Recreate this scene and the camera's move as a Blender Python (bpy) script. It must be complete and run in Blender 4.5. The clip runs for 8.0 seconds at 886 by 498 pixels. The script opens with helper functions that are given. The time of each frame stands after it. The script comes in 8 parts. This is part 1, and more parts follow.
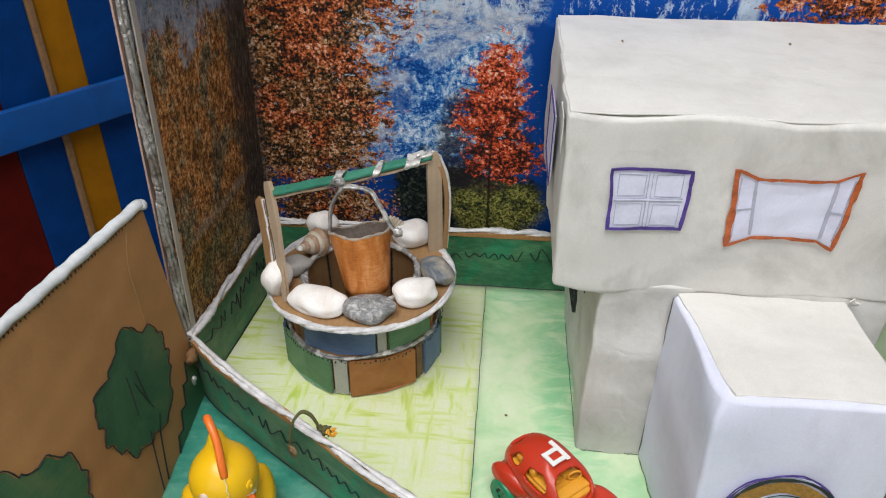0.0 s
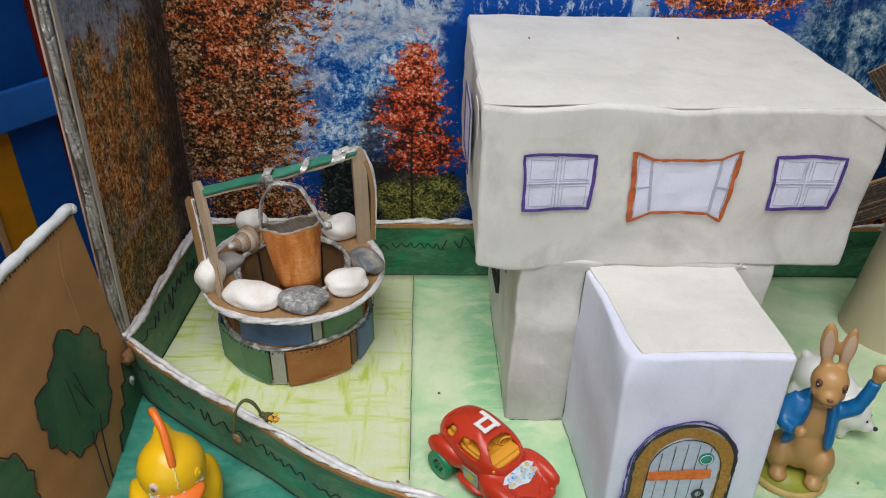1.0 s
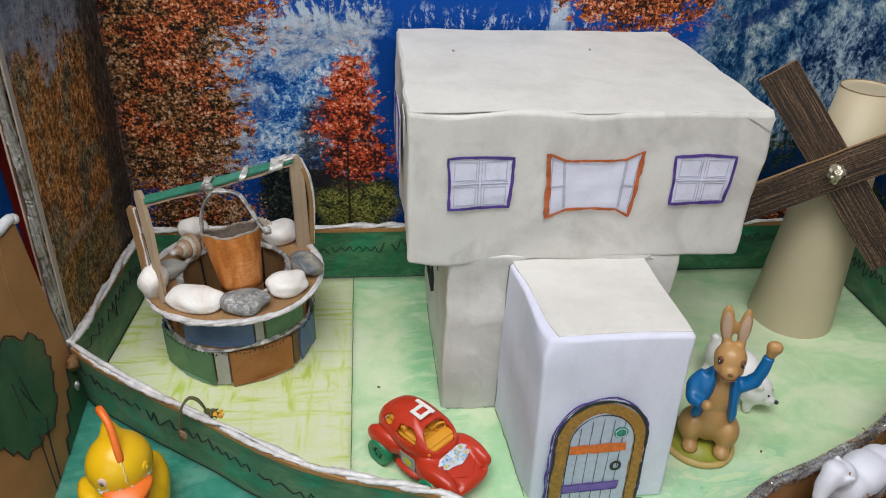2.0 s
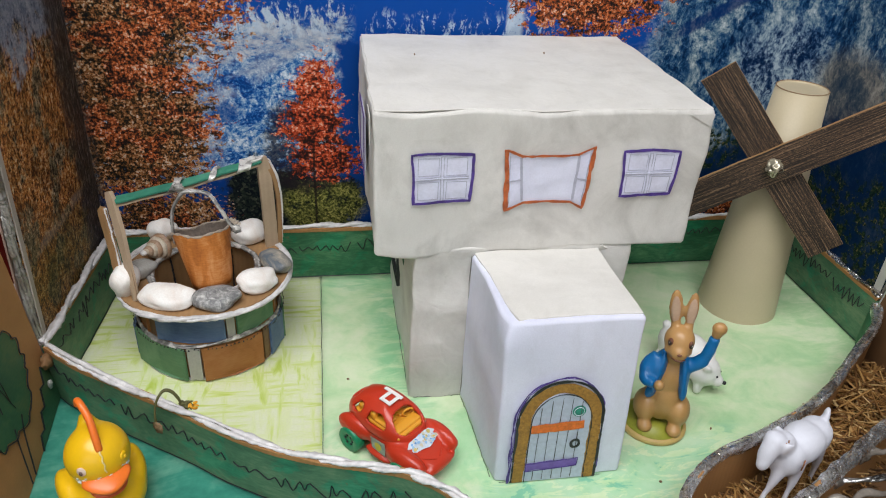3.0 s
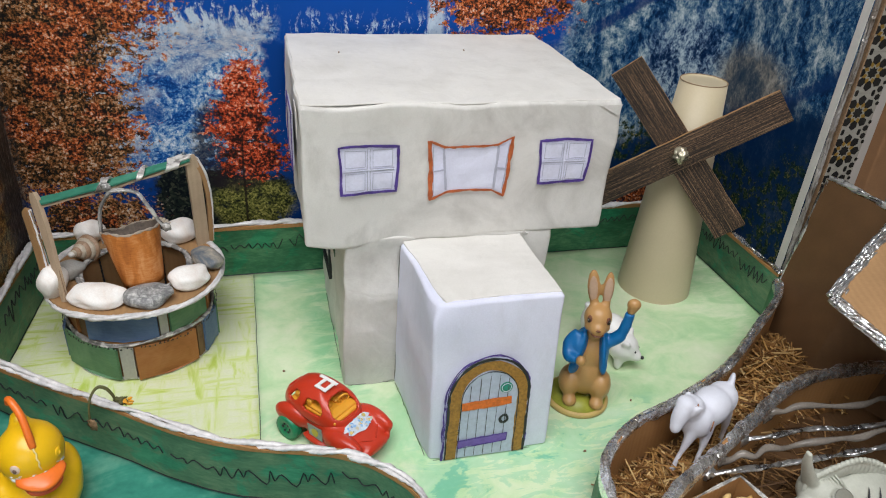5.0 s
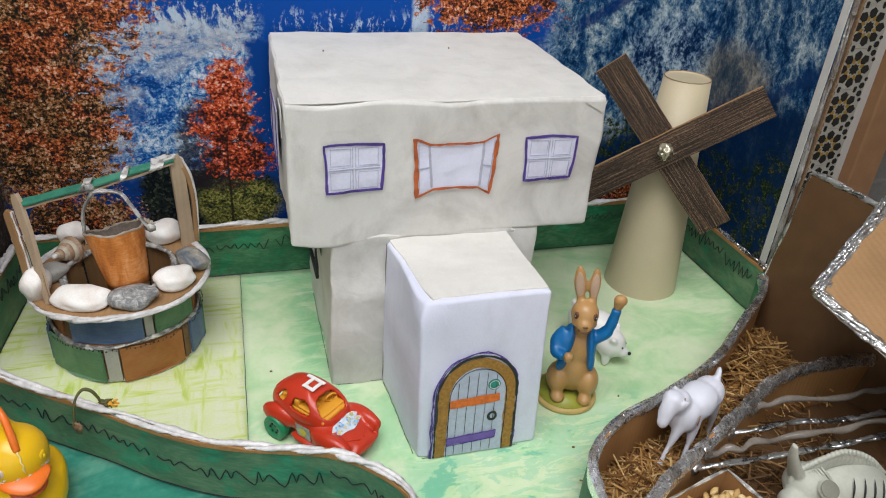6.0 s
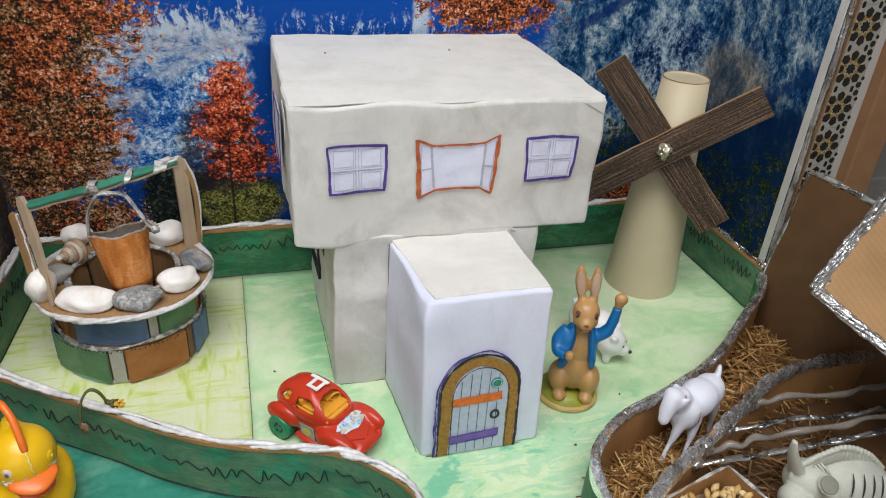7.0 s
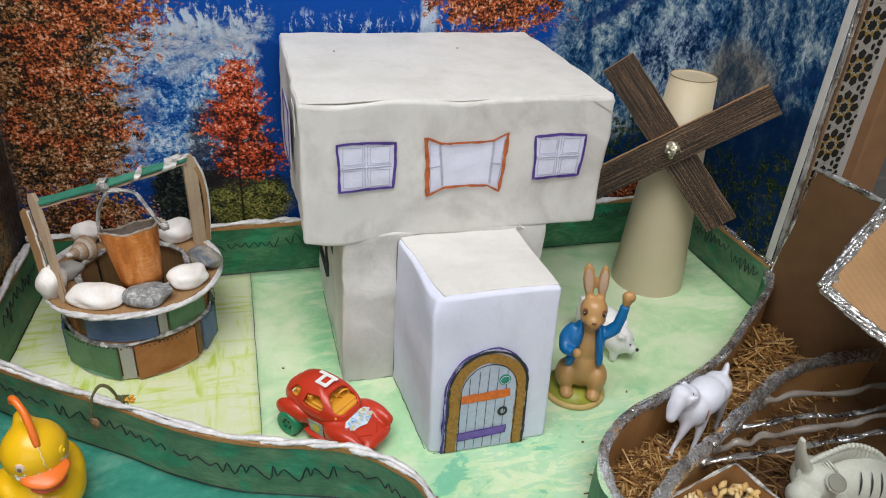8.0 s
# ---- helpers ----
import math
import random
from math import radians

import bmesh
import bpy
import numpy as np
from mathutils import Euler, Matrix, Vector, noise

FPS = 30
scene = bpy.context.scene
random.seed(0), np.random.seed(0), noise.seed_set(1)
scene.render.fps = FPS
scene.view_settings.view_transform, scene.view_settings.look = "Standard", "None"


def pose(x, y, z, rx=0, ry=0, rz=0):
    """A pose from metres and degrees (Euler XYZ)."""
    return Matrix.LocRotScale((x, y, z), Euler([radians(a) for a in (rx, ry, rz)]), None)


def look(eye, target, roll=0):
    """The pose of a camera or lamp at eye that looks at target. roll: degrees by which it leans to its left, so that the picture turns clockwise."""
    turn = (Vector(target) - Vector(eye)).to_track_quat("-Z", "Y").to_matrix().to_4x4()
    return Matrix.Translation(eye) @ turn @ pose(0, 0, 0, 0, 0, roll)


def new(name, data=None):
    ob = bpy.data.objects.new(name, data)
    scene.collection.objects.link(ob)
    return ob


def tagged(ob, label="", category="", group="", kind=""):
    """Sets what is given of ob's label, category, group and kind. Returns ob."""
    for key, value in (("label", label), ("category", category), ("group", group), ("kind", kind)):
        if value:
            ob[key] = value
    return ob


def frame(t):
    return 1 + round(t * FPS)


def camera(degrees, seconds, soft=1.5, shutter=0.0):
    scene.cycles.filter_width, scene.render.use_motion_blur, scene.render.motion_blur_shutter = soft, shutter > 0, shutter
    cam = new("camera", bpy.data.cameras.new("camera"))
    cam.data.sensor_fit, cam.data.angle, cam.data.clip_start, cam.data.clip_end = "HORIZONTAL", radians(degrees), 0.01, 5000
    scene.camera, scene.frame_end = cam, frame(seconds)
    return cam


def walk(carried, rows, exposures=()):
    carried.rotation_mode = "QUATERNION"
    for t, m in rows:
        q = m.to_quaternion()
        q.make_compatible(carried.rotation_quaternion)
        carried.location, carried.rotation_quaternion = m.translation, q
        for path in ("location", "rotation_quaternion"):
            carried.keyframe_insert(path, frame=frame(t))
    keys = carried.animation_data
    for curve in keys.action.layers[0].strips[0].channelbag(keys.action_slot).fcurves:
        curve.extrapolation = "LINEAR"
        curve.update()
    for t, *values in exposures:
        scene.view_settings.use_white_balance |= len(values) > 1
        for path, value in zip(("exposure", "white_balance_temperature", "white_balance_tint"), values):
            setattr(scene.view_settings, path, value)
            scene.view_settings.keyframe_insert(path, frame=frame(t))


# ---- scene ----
cam = camera(63.3, 8.0, soft=1.08)
ROWS = [
    (0.0, (-0.0428, -0.4472, 0.4840), (-0.0869, 0.0584, 0.1639), 0.59),
    (0.5, (-0.0471, -0.4663, 0.4867), (-0.0569, 0.0397, 0.1643), 1.22),
    (1.0, (-0.0447, -0.4829, 0.4958), (-0.0254, 0.0239, 0.1752), 1.57),
    (1.5, (-0.0377, -0.5015, 0.5027), (0.0051, 0.0064, 0.1860), 2.32),
    (2.0, (-0.0332, -0.5242, 0.5097), (0.0291, -0.0156, 0.1976), 2.55),
    (3.5, (-0.0424, -0.5731, 0.5136), (0.0656, -0.0661, 0.2114), 3.59),
    (4.0, (-0.0439, -0.5864, 0.5141), (0.0798, -0.0828, 0.2123), 3.72),
    (4.5, (-0.0413, -0.5888, 0.5154), (0.0933, -0.0874, 0.2146), 3.94),
    (5.0, (-0.0371, -0.5904, 0.5153), (0.1077, -0.0905, 0.2166), 4.27),
    (6.5, (-0.0360, -0.5925, 0.5127), (0.1200, -0.0956, 0.2147), 4.13),
    (7.0, (-0.0414, -0.5958, 0.5153), (0.1147, -0.0985, 0.2181), 4.04),
    (7.5, (-0.0429, -0.5981, 0.5143), (0.1110, -0.1005, 0.2164), 3.80),
    (8.0, (-0.0463, -0.5976, 0.5150), (0.1066, -0.0998, 0.2169), 3.98),
]
walk(cam, [(t, look(eye, target, roll)) for t, eye, target, roll in ROWS], exposures=[(0.0, 0.0), (0.5, 0.0), (1.0, -0.17), (2.0, -0.15), (3.5, -0.05), (8.0, -0.05)])

# ---- light: a classroom with ceiling lamps and a pale room round the table ----
world = bpy.data.worlds.new("world")
scene.world = world
world.use_nodes = True
world.node_tree.nodes["Background"].inputs["Color"].default_value = (0.9, 0.95, 1.0, 1)
world.node_tree.nodes["Background"].inputs["Strength"].default_value = 0.25


def lamp(name, place, target, size, watts, tint):
    data = bpy.data.lights.new(name, "AREA")
    data.shape, data.size, data.size_y = "RECTANGLE", size[0], size[1]
    data.energy, data.color = watts, tint
    ob = new(name, data)
    ob.matrix_world = look(place, target)
    return ob


lamp("ceiling_light", (-0.07, -0.66, 2.03), (0.0, -0.55, 0.0), (1.9, 1.7), 82, (0.965, 0.970, 1.0))
# Fill lamp added for an assumed window out of view; brightens the left faces.
lamp("assumed_window_fill", (-0.70, -2.56, 1.15), (-0.2, 0.0, 0.35), (2.2, 1.5), 12, (0.92, 0.96, 1.0))

# ---- helpers: all places below are in decimetres ----
S = 0.1
RNG = random.Random(7)


def thing(name, base, label, category, group="", kind=""):
    ob = new(name)
    ob.empty_display_size = 0.01
    ob.location = Vector(base) * S
    return tagged(ob, label, category, group, kind)


def root_place(ob):
    while ob.parent:
        ob = ob.parent
    return ob.location


def finish(bm, name, mats, base, smooth):
    bmesh.ops.recalc_face_normals(bm, faces=bm.faces)
    for v in bm.verts:
        v.co = v.co * S - base
    me = bpy.data.meshes.new(name)
    bm.to_mesh(me)
    bm.free()
    for m in (mats if isinstance(mats, (list, tuple)) else [mats]):
        me.materials.append(m)
    if smooth:
        me.polygons.foreach_set("use_smooth", [True] * len(me.polygons))
    return me


def part(name, bm, material, parent, label="", smooth=False):
    """One mesh object under a thing or a part; the mesh is given in the world's decimetres."""
    ob = new(name, finish(bm, name, material, root_place(parent), smooth))
    ob.parent = parent
    if label:
        tagged(ob, label)
    return ob


def solo(name, bm, material, label, category, group="", kind="", smooth=False, base=None):
    """A thing that is one mesh, with its origin at its base."""
    if base is None:
        lo = [min(v.co[k] for v in bm.verts) for k in range(3)]
        hi = [max(v.co[k] for v in bm.verts) for k in range(3)]
        base = ((lo[0] + hi[0]) / 2, (lo[1] + hi[1]) / 2, lo[2])
    b = Vector(base) * S
    ob = new(name, finish(bm, name, material, b, smooth))
    ob.location = b
    return tagged(ob, label, category, group, kind)


def mesh():
    return bmesh.new()


def box(bm, x0, x1, y0, y1, z0, z1, m=None, slot=0):
    vs = [bm.verts.new((x, y, z)) for x in (x0, x1) for y in (y0, y1) for z in (z0, z1)]
    if m is not None:
        for v in vs:
            v.co = m @ v.co
    for q in ((0, 1, 3, 2), (4, 6, 7, 5), (0, 4, 5, 1), (2, 3, 7, 6), (0, 2, 6, 4), (1, 5, 7, 3)):
        bm.faces.new([vs[k] for k in q]).material_index = slot
    return vs


def rbox(bm, lo, hi, r, step=0.2, wob=0.0, freq=2.0, seed=0.0, m=None, slot=0, taper=None):
    """A box with rounded edges and an uneven, hand-wrapped surface."""
    axes = []
    for k in range(3):
        a, b = lo[k], hi[k]
        n = max(1, int(round((b - a - 2 * r) / step)))
        axes.append([a, a + 0.35 * r, a + 0.7 * r] + [a + r + (b - a - 2 * r) * i / n for i in range(n + 1)] + [b - 0.7 * r, b - 0.35 * r, b])
    made = {}

    def vert(i, j, k):
        key = (i, j, k)
        if key not in made:
            p = Vector((axes[0][i], axes[1][j], axes[2][k]))
            q = Vector([min(max(p[c], lo[c] + r), hi[c] - r) for c in range(3)])
            d = p - q
            p = q + d.normalized() * r if d.length > 1e-9 else p
            if wob:
                s = Vector((seed, seed * 0.7, -seed))
                p = p + wob * noise.noise_vector(p * freq + s) + 0.35 * wob * noise.noise_vector(p * freq * 4 + s)
            if taper:
                p = taper(p)
            made[key] = bm.verts.new(m @ p if m is not None else p)
        return made[key]

    nx, ny, nz = (len(a) - 1 for a in axes)
    for i in range(nx):
        for j in range(ny):
            for k in (0, nz):
                f = bm.faces.new((vert(i, j, k), vert(i + 1, j, k), vert(i + 1, j + 1, k), vert(i, j + 1, k)))
                f.material_index = slot
    for i in range(nx):
        for k in range(nz):
            for j in (0, ny):
                f = bm.faces.new((vert(i, j, k), vert(i + 1, j, k), vert(i + 1, j, k + 1), vert(i, j, k + 1)))
                f.material_index = slot
    for j in range(ny):
        for k in range(nz):
            for i in (0, nx):
                f = bm.faces.new((vert(i, j, k), vert(i, j + 1, k), vert(i, j + 1, k + 1), vert(i, j, k + 1)))
                f.material_index = slot


def blob(bm, c, r, turn=(0, 0, 0), wob=0.0, freq=2.0, sub=3, slot=0, seed=0.0, flat=1.0):
    """A rounded lump; flat below 1 squares its section."""
    got = bmesh.ops.create_icosphere(bm, subdivisions=sub, radius=1.0)["verts"]
    rot = Euler([radians(a) for a in turn]).to_matrix()
    for v in got:
        d = v.co.copy()
        if flat != 1.0:
            d = Vector([math.copysign(abs(a) ** flat, a) for a in d])
        k = 1.0 + wob * noise.noise(d * freq + Vector((seed, seed * 1.3, 0)))
        v.co = Vector(c) + rot @ Vector((d.x * r[0] * k, d.y * r[1] * k, d.z * r[2] * k))
    for f in {f for v in got for f in v.link_faces}:
        f.material_index = slot
    return got


def smooth_path(pts, n):
    """Points along a Catmull-Rom curve through pts, n to a span."""
    p = [Vector(q) for q in pts]
    p = [2 * p[0] - p[1]] + p + [2 * p[-1] - p[-2]]
    out = []
    for i in range(1, len(p) - 2):
        a, b, c, d = p[i - 1 : i + 3]
        for k in range(n):
            t = k / n
            out.append(0.5 * (2 * b + (c - a) * t + (2 * a - 5 * b + 4 * c - d) * t**2 + (3 * b - a - 3 * c + d) * t**3))
    return out + [p[-2]]


def tube(bm, pts, r, seg=8, slot=0, squash=1.0, caps=True):
    """A round bar swept along pts; r is one radius or one for each point."""
    pts = [Vector(p) for p in pts]
    rs = r if isinstance(r, (list, tuple)) else [r] * len(pts)
    rings, side = [], None
    for i, p in enumerate(pts):
        ahead = (pts[min(i + 1, len(pts) - 1)] - pts[max(i - 1, 0)]).normalized()
        if side is None:
            side = ahead.cross(Vector((0, 0, 1)) if abs(ahead.z) < 0.9 else Vector((1, 0, 0))).normalized()
        side = (side - ahead * side.dot(ahead)).normalized()
        up = side.cross(ahead)
        rings.append([bm.verts.new(p + rs[i] * (math.cos(a) * side + squash * math.sin(a) * up)) for a in (2 * math.pi * k / seg for k in range(seg))])
    for a, b in zip(rings, rings[1:]):
        for k in range(seg):
            bm.faces.new((a[k], a[(k + 1) % seg], b[(k + 1) % seg], b[k])).material_index = slot
    if caps:
        bm.faces.new(rings[0][::-1]).material_index = slot
        bm.faces.new(rings[-1]).material_index = slot


def rope(bm, pts, r, pitch=1.3, strands=2, seg=7, wob=0.5, seed=0, body=0.66, spread=0.42):
    """Twisted paper or foil: loose strands wound round one another, crumpled and of uneven thickness."""
    pts = [Vector(p) for p in pts]
    run = [0.0]
    for a, b in zip(pts, pts[1:]):
        run.append(run[-1] + (b - a).length)
    n = max(4, int(run[-1] / 0.035))
    fine, k = [], 0
    for i in range(n + 1):
        d = run[-1] * i / n
        while k < len(run) - 2 and run[k + 1] < d:
            k += 1
        t = (d - run[k]) / max(run[k + 1] - run[k], 1e-6)
        fine.append((pts[k].lerp(pts[k + 1], t), (pts[min(k + 2, len(pts) - 1)] - pts[max(k - 1, 0)]).normalized(), d))
    for s in range(strands):
        rings = []
        for p, ahead, d in fine:
            side = ahead.cross(Vector((0, 0, 1)) if abs(ahead.z) < 0.9 else Vector((1, 0, 0))).normalized()
            up = side.cross(ahead)
            a = 2 * math.pi * (d / pitch + s / strands) + 6.0 * noise.noise(Vector((d * 0.55, seed * 1.9, 5)))
            off = r * (spread + 0.30 * noise.noise(Vector((d * 1.3, seed * 3.1 + s, 0.3))))
            c = p + off * (math.cos(a) * side + 0.7 * math.sin(a) * up) + 0.45 * r * noise.noise_vector(Vector((d * 1.4, seed, 9)))
            ring = []
            for q in range(seg):
                w = 2 * math.pi * q / seg
                e = r * body * (1 + wob * 0.8 * noise.noise(Vector((d * 2.1, seed + s * 2.0, 1))) + wob * 0.7 * noise.noise(Vector((d * 7.0 + 3 * math.cos(w - 2.2 * a), 2.0 * math.sin(w - 2.2 * a), seed + s))))
                ring.append(bm.verts.new(c + e * (math.cos(w) * side + 0.8 * math.sin(w) * up)))
            rings.append(ring)
        for a, b in zip(rings, rings[1:]):
            for q in range(seg):
                bm.faces.new((a[q], a[(q + 1) % seg], b[(q + 1) % seg], b[q]))
        bm.faces.new(rings[0][::-1])
        bm.faces.new(rings[-1])


def foil_band(bm, line, z, half, drop, seed):
    """A strip of foil folded over the top of a card wall, pressed flat in long uneven creases."""
    pts = [Vector((p[0], p[1], z)) for p in line]
    fine = []
    for a, c in zip(pts, pts[1:]):
        n = max(1, int((c - a).length / 0.03))
        fine += [a.lerp(c, k / n) for k in range(n)]
    fine.append(pts[-1])
    prof = [(-1.0, -1.0), (-1.10, -0.45), (-1.0, 0.05), (-0.62, 0.34), (-0.15, 0.46), (0.30, 0.42), (0.75, 0.26), (1.02, -0.02), (1.06, -0.40), (0.98, -0.72)]
    rows, d = [], 0.0
    for i, p in enumerate(fine):
        ahead = (fine[min(i + 3, len(fine) - 1)] - fine[max(i - 3, 0)]).normalized()
        d += (fine[i] - fine[i - 1]).length if i else 0.0
        side = Vector((-ahead.y, ahead.x, 0))
        row = []
        for k, (x, y) in enumerate(prof):
            crush = 0.45 * noise.noise(Vector((d * 3.2 + 0.8 * k, k * 0.9, seed))) + 0.42 * noise.noise(Vector((d * 7.0 - k * 1.6, k * 0.9, seed + 7)))
            hem = 1 + (0.45 * noise.noise(Vector((d * 4.0, x * 2, seed + 3))) if k in (0, 9) else 0)
            h = y * (half if y > 0 else drop * hem)
            row.append(bm.verts.new(p + side * (half * (x + (crush if y > -0.5 else 0.0) * 0.7)) + Vector((0, 0, h + half * crush))))
        rows.append(row)
    for p, q in zip(rows, rows[1:]):
        for k in range(len(prof) - 1):
            bm.faces.new((p[k], p[k + 1], q[k + 1], q[k]))


def lathe(bm, c, profile, seg=32, slot=0, wob=0.0, seed=0.0, m=None):
    """Rings of (radius, height) round the upright through c."""
    rings = []
    for r, z in profile:
        ring = []
        for k in range(seg):
            a = 2 * math.pi * k / seg
            w = 1 + wob * noise.noise(Vector((math.cos(a) * 1.5 + seed, math.sin(a) * 1.5, z)))
            p = Vector((c[0] + r * w * math.cos(a), c[1] + r * w * math.sin(a), c[2] + z))
            ring.append(bm.verts.new(m @ p if m is not None else p))
        rings.append(ring)
    for a, b in zip(rings, rings[1:]):
        for k in range(seg):
            bm.faces.new((a[k], a[(k + 1) % seg], b[(k + 1) % seg], b[k])).material_index = slot
    return rings


def slab(bm, pts, off, slot=0):
    """A flat sheet with the outline pts, given thickness by the vector off."""
    a = [bm.verts.new(p) for p in pts]
    b = [bm.verts.new(Vector(p) + Vector(off)) for p in pts]
    n = len(a)
    bm.faces.new(a).material_index = slot
    bm.faces.new(b[::-1]).material_index = slot
    for k in range(n):
        bm.faces.new((a[k], b[k], b[(k + 1) % n], a[(k + 1) % n])).material_index = slot


def stroke(bm, pts, width, off, slot=0, jitter=0.0, closed=False):
    """A drawn line: a flat band along pts in the plane across off, as thick as off."""
    pts = [Vector(p) for p in pts]
    nrm = Vector(off).normalized()
    n = len(pts)
    left, right = [], []
    for i, p in enumerate(pts):
        a = pts[i - 1] if (i > 0 or closed) else p
        b = pts[(i + 1) % n] if (i < n - 1 or closed) else p
        d = (b - a).normalized()
        side = d.cross(nrm) * width * 0.5 * (1 + jitter * RNG.uniform(-1, 1))
        left.append(p + side)
        right.append(p - side)
    spans = range(n if closed else n - 1)
    lo = [(bm.verts.new(l), bm.verts.new(r)) for l, r in zip(left, right)]
    hi = [(bm.verts.new(l + Vector(off)), bm.verts.new(r + Vector(off))) for l, r in zip(left, right)]
    for i in spans:
        j = (i + 1) % n
        for q in ((hi[i][0], hi[i][1], hi[j][1], hi[j][0]), (lo[i][0], lo[j][0], lo[j][1], lo[i][1]),
                  (lo[i][0], hi[i][0], hi[j][0], lo[j][0]), (lo[i][1], lo[j][1], hi[j][1], hi[i][1])):
            bm.faces.new(q).material_index = slot
    if not closed:
        for i in (0, n - 1):
            bm.faces.new((lo[i][0], lo[i][1], hi[i][1], hi[i][0])).material_index = slot


def wavy(pts, amp, seed, step=0.05, closed=False):
    """A hand-drawn version of a line through pts."""
    pts = [Vector(q) for q in pts]
    out = []
    for a, c in zip(pts, pts[1:] + (pts[:1] if closed else [])):
        n = max(1, int((c - a).length / step))
        out += [a.lerp(c, k / n) for k in range(n)]
    if not closed:
        out.append(pts[-1])
    return [q + amp * (noise.noise_vector(q * 5 + Vector((seed, 0, 0))) + 0.5 * noise.noise_vector(q * 16 + Vector((seed, 3, 0)))) for q in out]


def fused(bm, voxel=0.02, rounds=4):
    """Melts overlapping lumps into one skin."""
    me = bpy.data.meshes.new("lump")
    bm.to_mesh(me)
    bm.free()
    ob = new("lump", me)
    mod = ob.modifiers.new("skin", "REMESH")
    mod.mode, mod.voxel_size = "VOXEL", voxel
    out = bpy.data.meshes.new_from_object(ob.evaluated_get(bpy.context.evaluated_depsgraph_get()))
    bpy.data.objects.remove(ob)
    bpy.data.meshes.remove(me)
    got = bmesh.new()
    got.from_mesh(out)
    bpy.data.meshes.remove(out)
    for _ in range(rounds):
        bmesh.ops.smooth_vert(got, verts=got.verts, factor=0.5, use_axis_x=True, use_axis_y=True, use_axis_z=True)
    return got


def merge(bm, other, slot):
    """Adds the faces of other to bm with a material slot."""
    vs = {v: bm.verts.new(v.co) for v in other.verts}
    for f in other.faces:
        bm.faces.new([vs[v] for v in f.verts]).material_index = slot
    other.free()


# ---- materials ----
def nodes_of(name):
    m = bpy.data.materials.new(name)
    m.use_nodes = True
    nt = m.node_tree
    return m, nt, nt.nodes["Principled BSDF"]


def nd(nt, kind, **values):
    n = nt.nodes.new(kind)
    for key, value in values.items():
        n.inputs[key].default_value = value
    return n


def coords(nt, stretch=(1, 1, 1), turn=(0, 0, 0)):
    c = nt.nodes.new("ShaderNodeTexCoord")
    mp = nt.nodes.new("ShaderNodeMapping")
    mp.inputs["Scale"].default_value = stretch
    mp.inputs["Rotation"].default_value = [radians(a) for a in turn]
    nt.links.new(c.outputs["Object"], mp.inputs["Vector"])
    return mp.outputs["Vector"]


def noise_of(nt, vec, scale, detail=4.0, rough=0.55, distort=0.0):
    n = nd(nt, "ShaderNodeTexNoise", Scale=scale, Detail=detail, Roughness=rough, Distortion=distort)
    nt.links.new(vec, n.inputs["Vector"])
    return n.outputs["Fac"]


def ramp(nt, fac, stops):
    r = nt.nodes.new("ShaderNodeValToRGB")
    el = r.color_ramp.elements
    while len(el) < len(stops):
        el.new(0.5)
    for e, (p, c) in zip(el, stops):
        e.position, e.color = p, (*c, 1) if len(c) == 3 else c
    nt.links.new(fac, r.inputs["Fac"])
    return r.outputs["Color"]


def mixed(nt, fac, a, b, mode="MIX"):
    n = nt.nodes.new("ShaderNodeMix")
    n.data_type, n.blend_type = "RGBA", mode
    for sock, v in ((n.inputs[0], fac), (n.inputs[6], a), (n.inputs[7], b)):
        if isinstance(v, (int, float)):
            sock.default_value = v
        elif isinstance(v, (tuple, list)):
            sock.default_value = (*v, 1)
        else:
            nt.links.new(v, sock)
    return n.outputs[2]


def maths(nt, op, a, b=0.0):
    n = nt.nodes.new("ShaderNodeMath")
    n.operation, n.use_clamp = op, False
    for sock, v in ((n.inputs[0], a), (n.inputs[1], b)):
        if isinstance(v, (int, float)):
            sock.default_value = v
        else:
            nt.links.new(v, sock)
    return n.outputs[0]


def bumped(nt, shader, height, strength=0.3, distance=0.001):
    b = nd(nt, "ShaderNodeBump", Strength=strength, Distance=distance)
    nt.links.new(height, b.inputs["Height"])
    nt.links.new(b.outputs["Normal"], shader.inputs["Normal"])


def plain(name, color, rough=0.6, metal=0.0, vary=0.12, scale=60, fine=500, bump=0.15, spec=0.5, coat=0.0, sub=0.0):
    """A surface with grain at two scales."""
    m, nt, sh = nodes_of(name)
    vec = coords(nt)
    big, small = noise_of(nt, vec, scale, 3), noise_of(nt, vec, fine, 2)
    both = maths(nt, "ADD", maths(nt, "MULTIPLY", big, 0.65), maths(nt, "MULTIPLY", small, 0.35))
    lo = [c * (1 - vary) for c in color]
    hi = [min(1.0, c * (1 + vary)) for c in color]
    nt.links.new(ramp(nt, both, [(0.3, lo), (0.7, hi)]), sh.inputs["Base Color"])
    sh.inputs["Roughness"].default_value = rough
    sh.inputs["Metallic"].default_value = metal
    sh.inputs["Specular IOR Level"].default_value = spec
    sh.inputs["Coat Weight"].default_value = coat
    if sub:
        sh.inputs["Subsurface Weight"].default_value = sub
        sh.inputs["Subsurface Radius"].default_value = (0.004, 0.003, 0.002)
    bumped(nt, sh, both, bump, 0.0006)
    return m


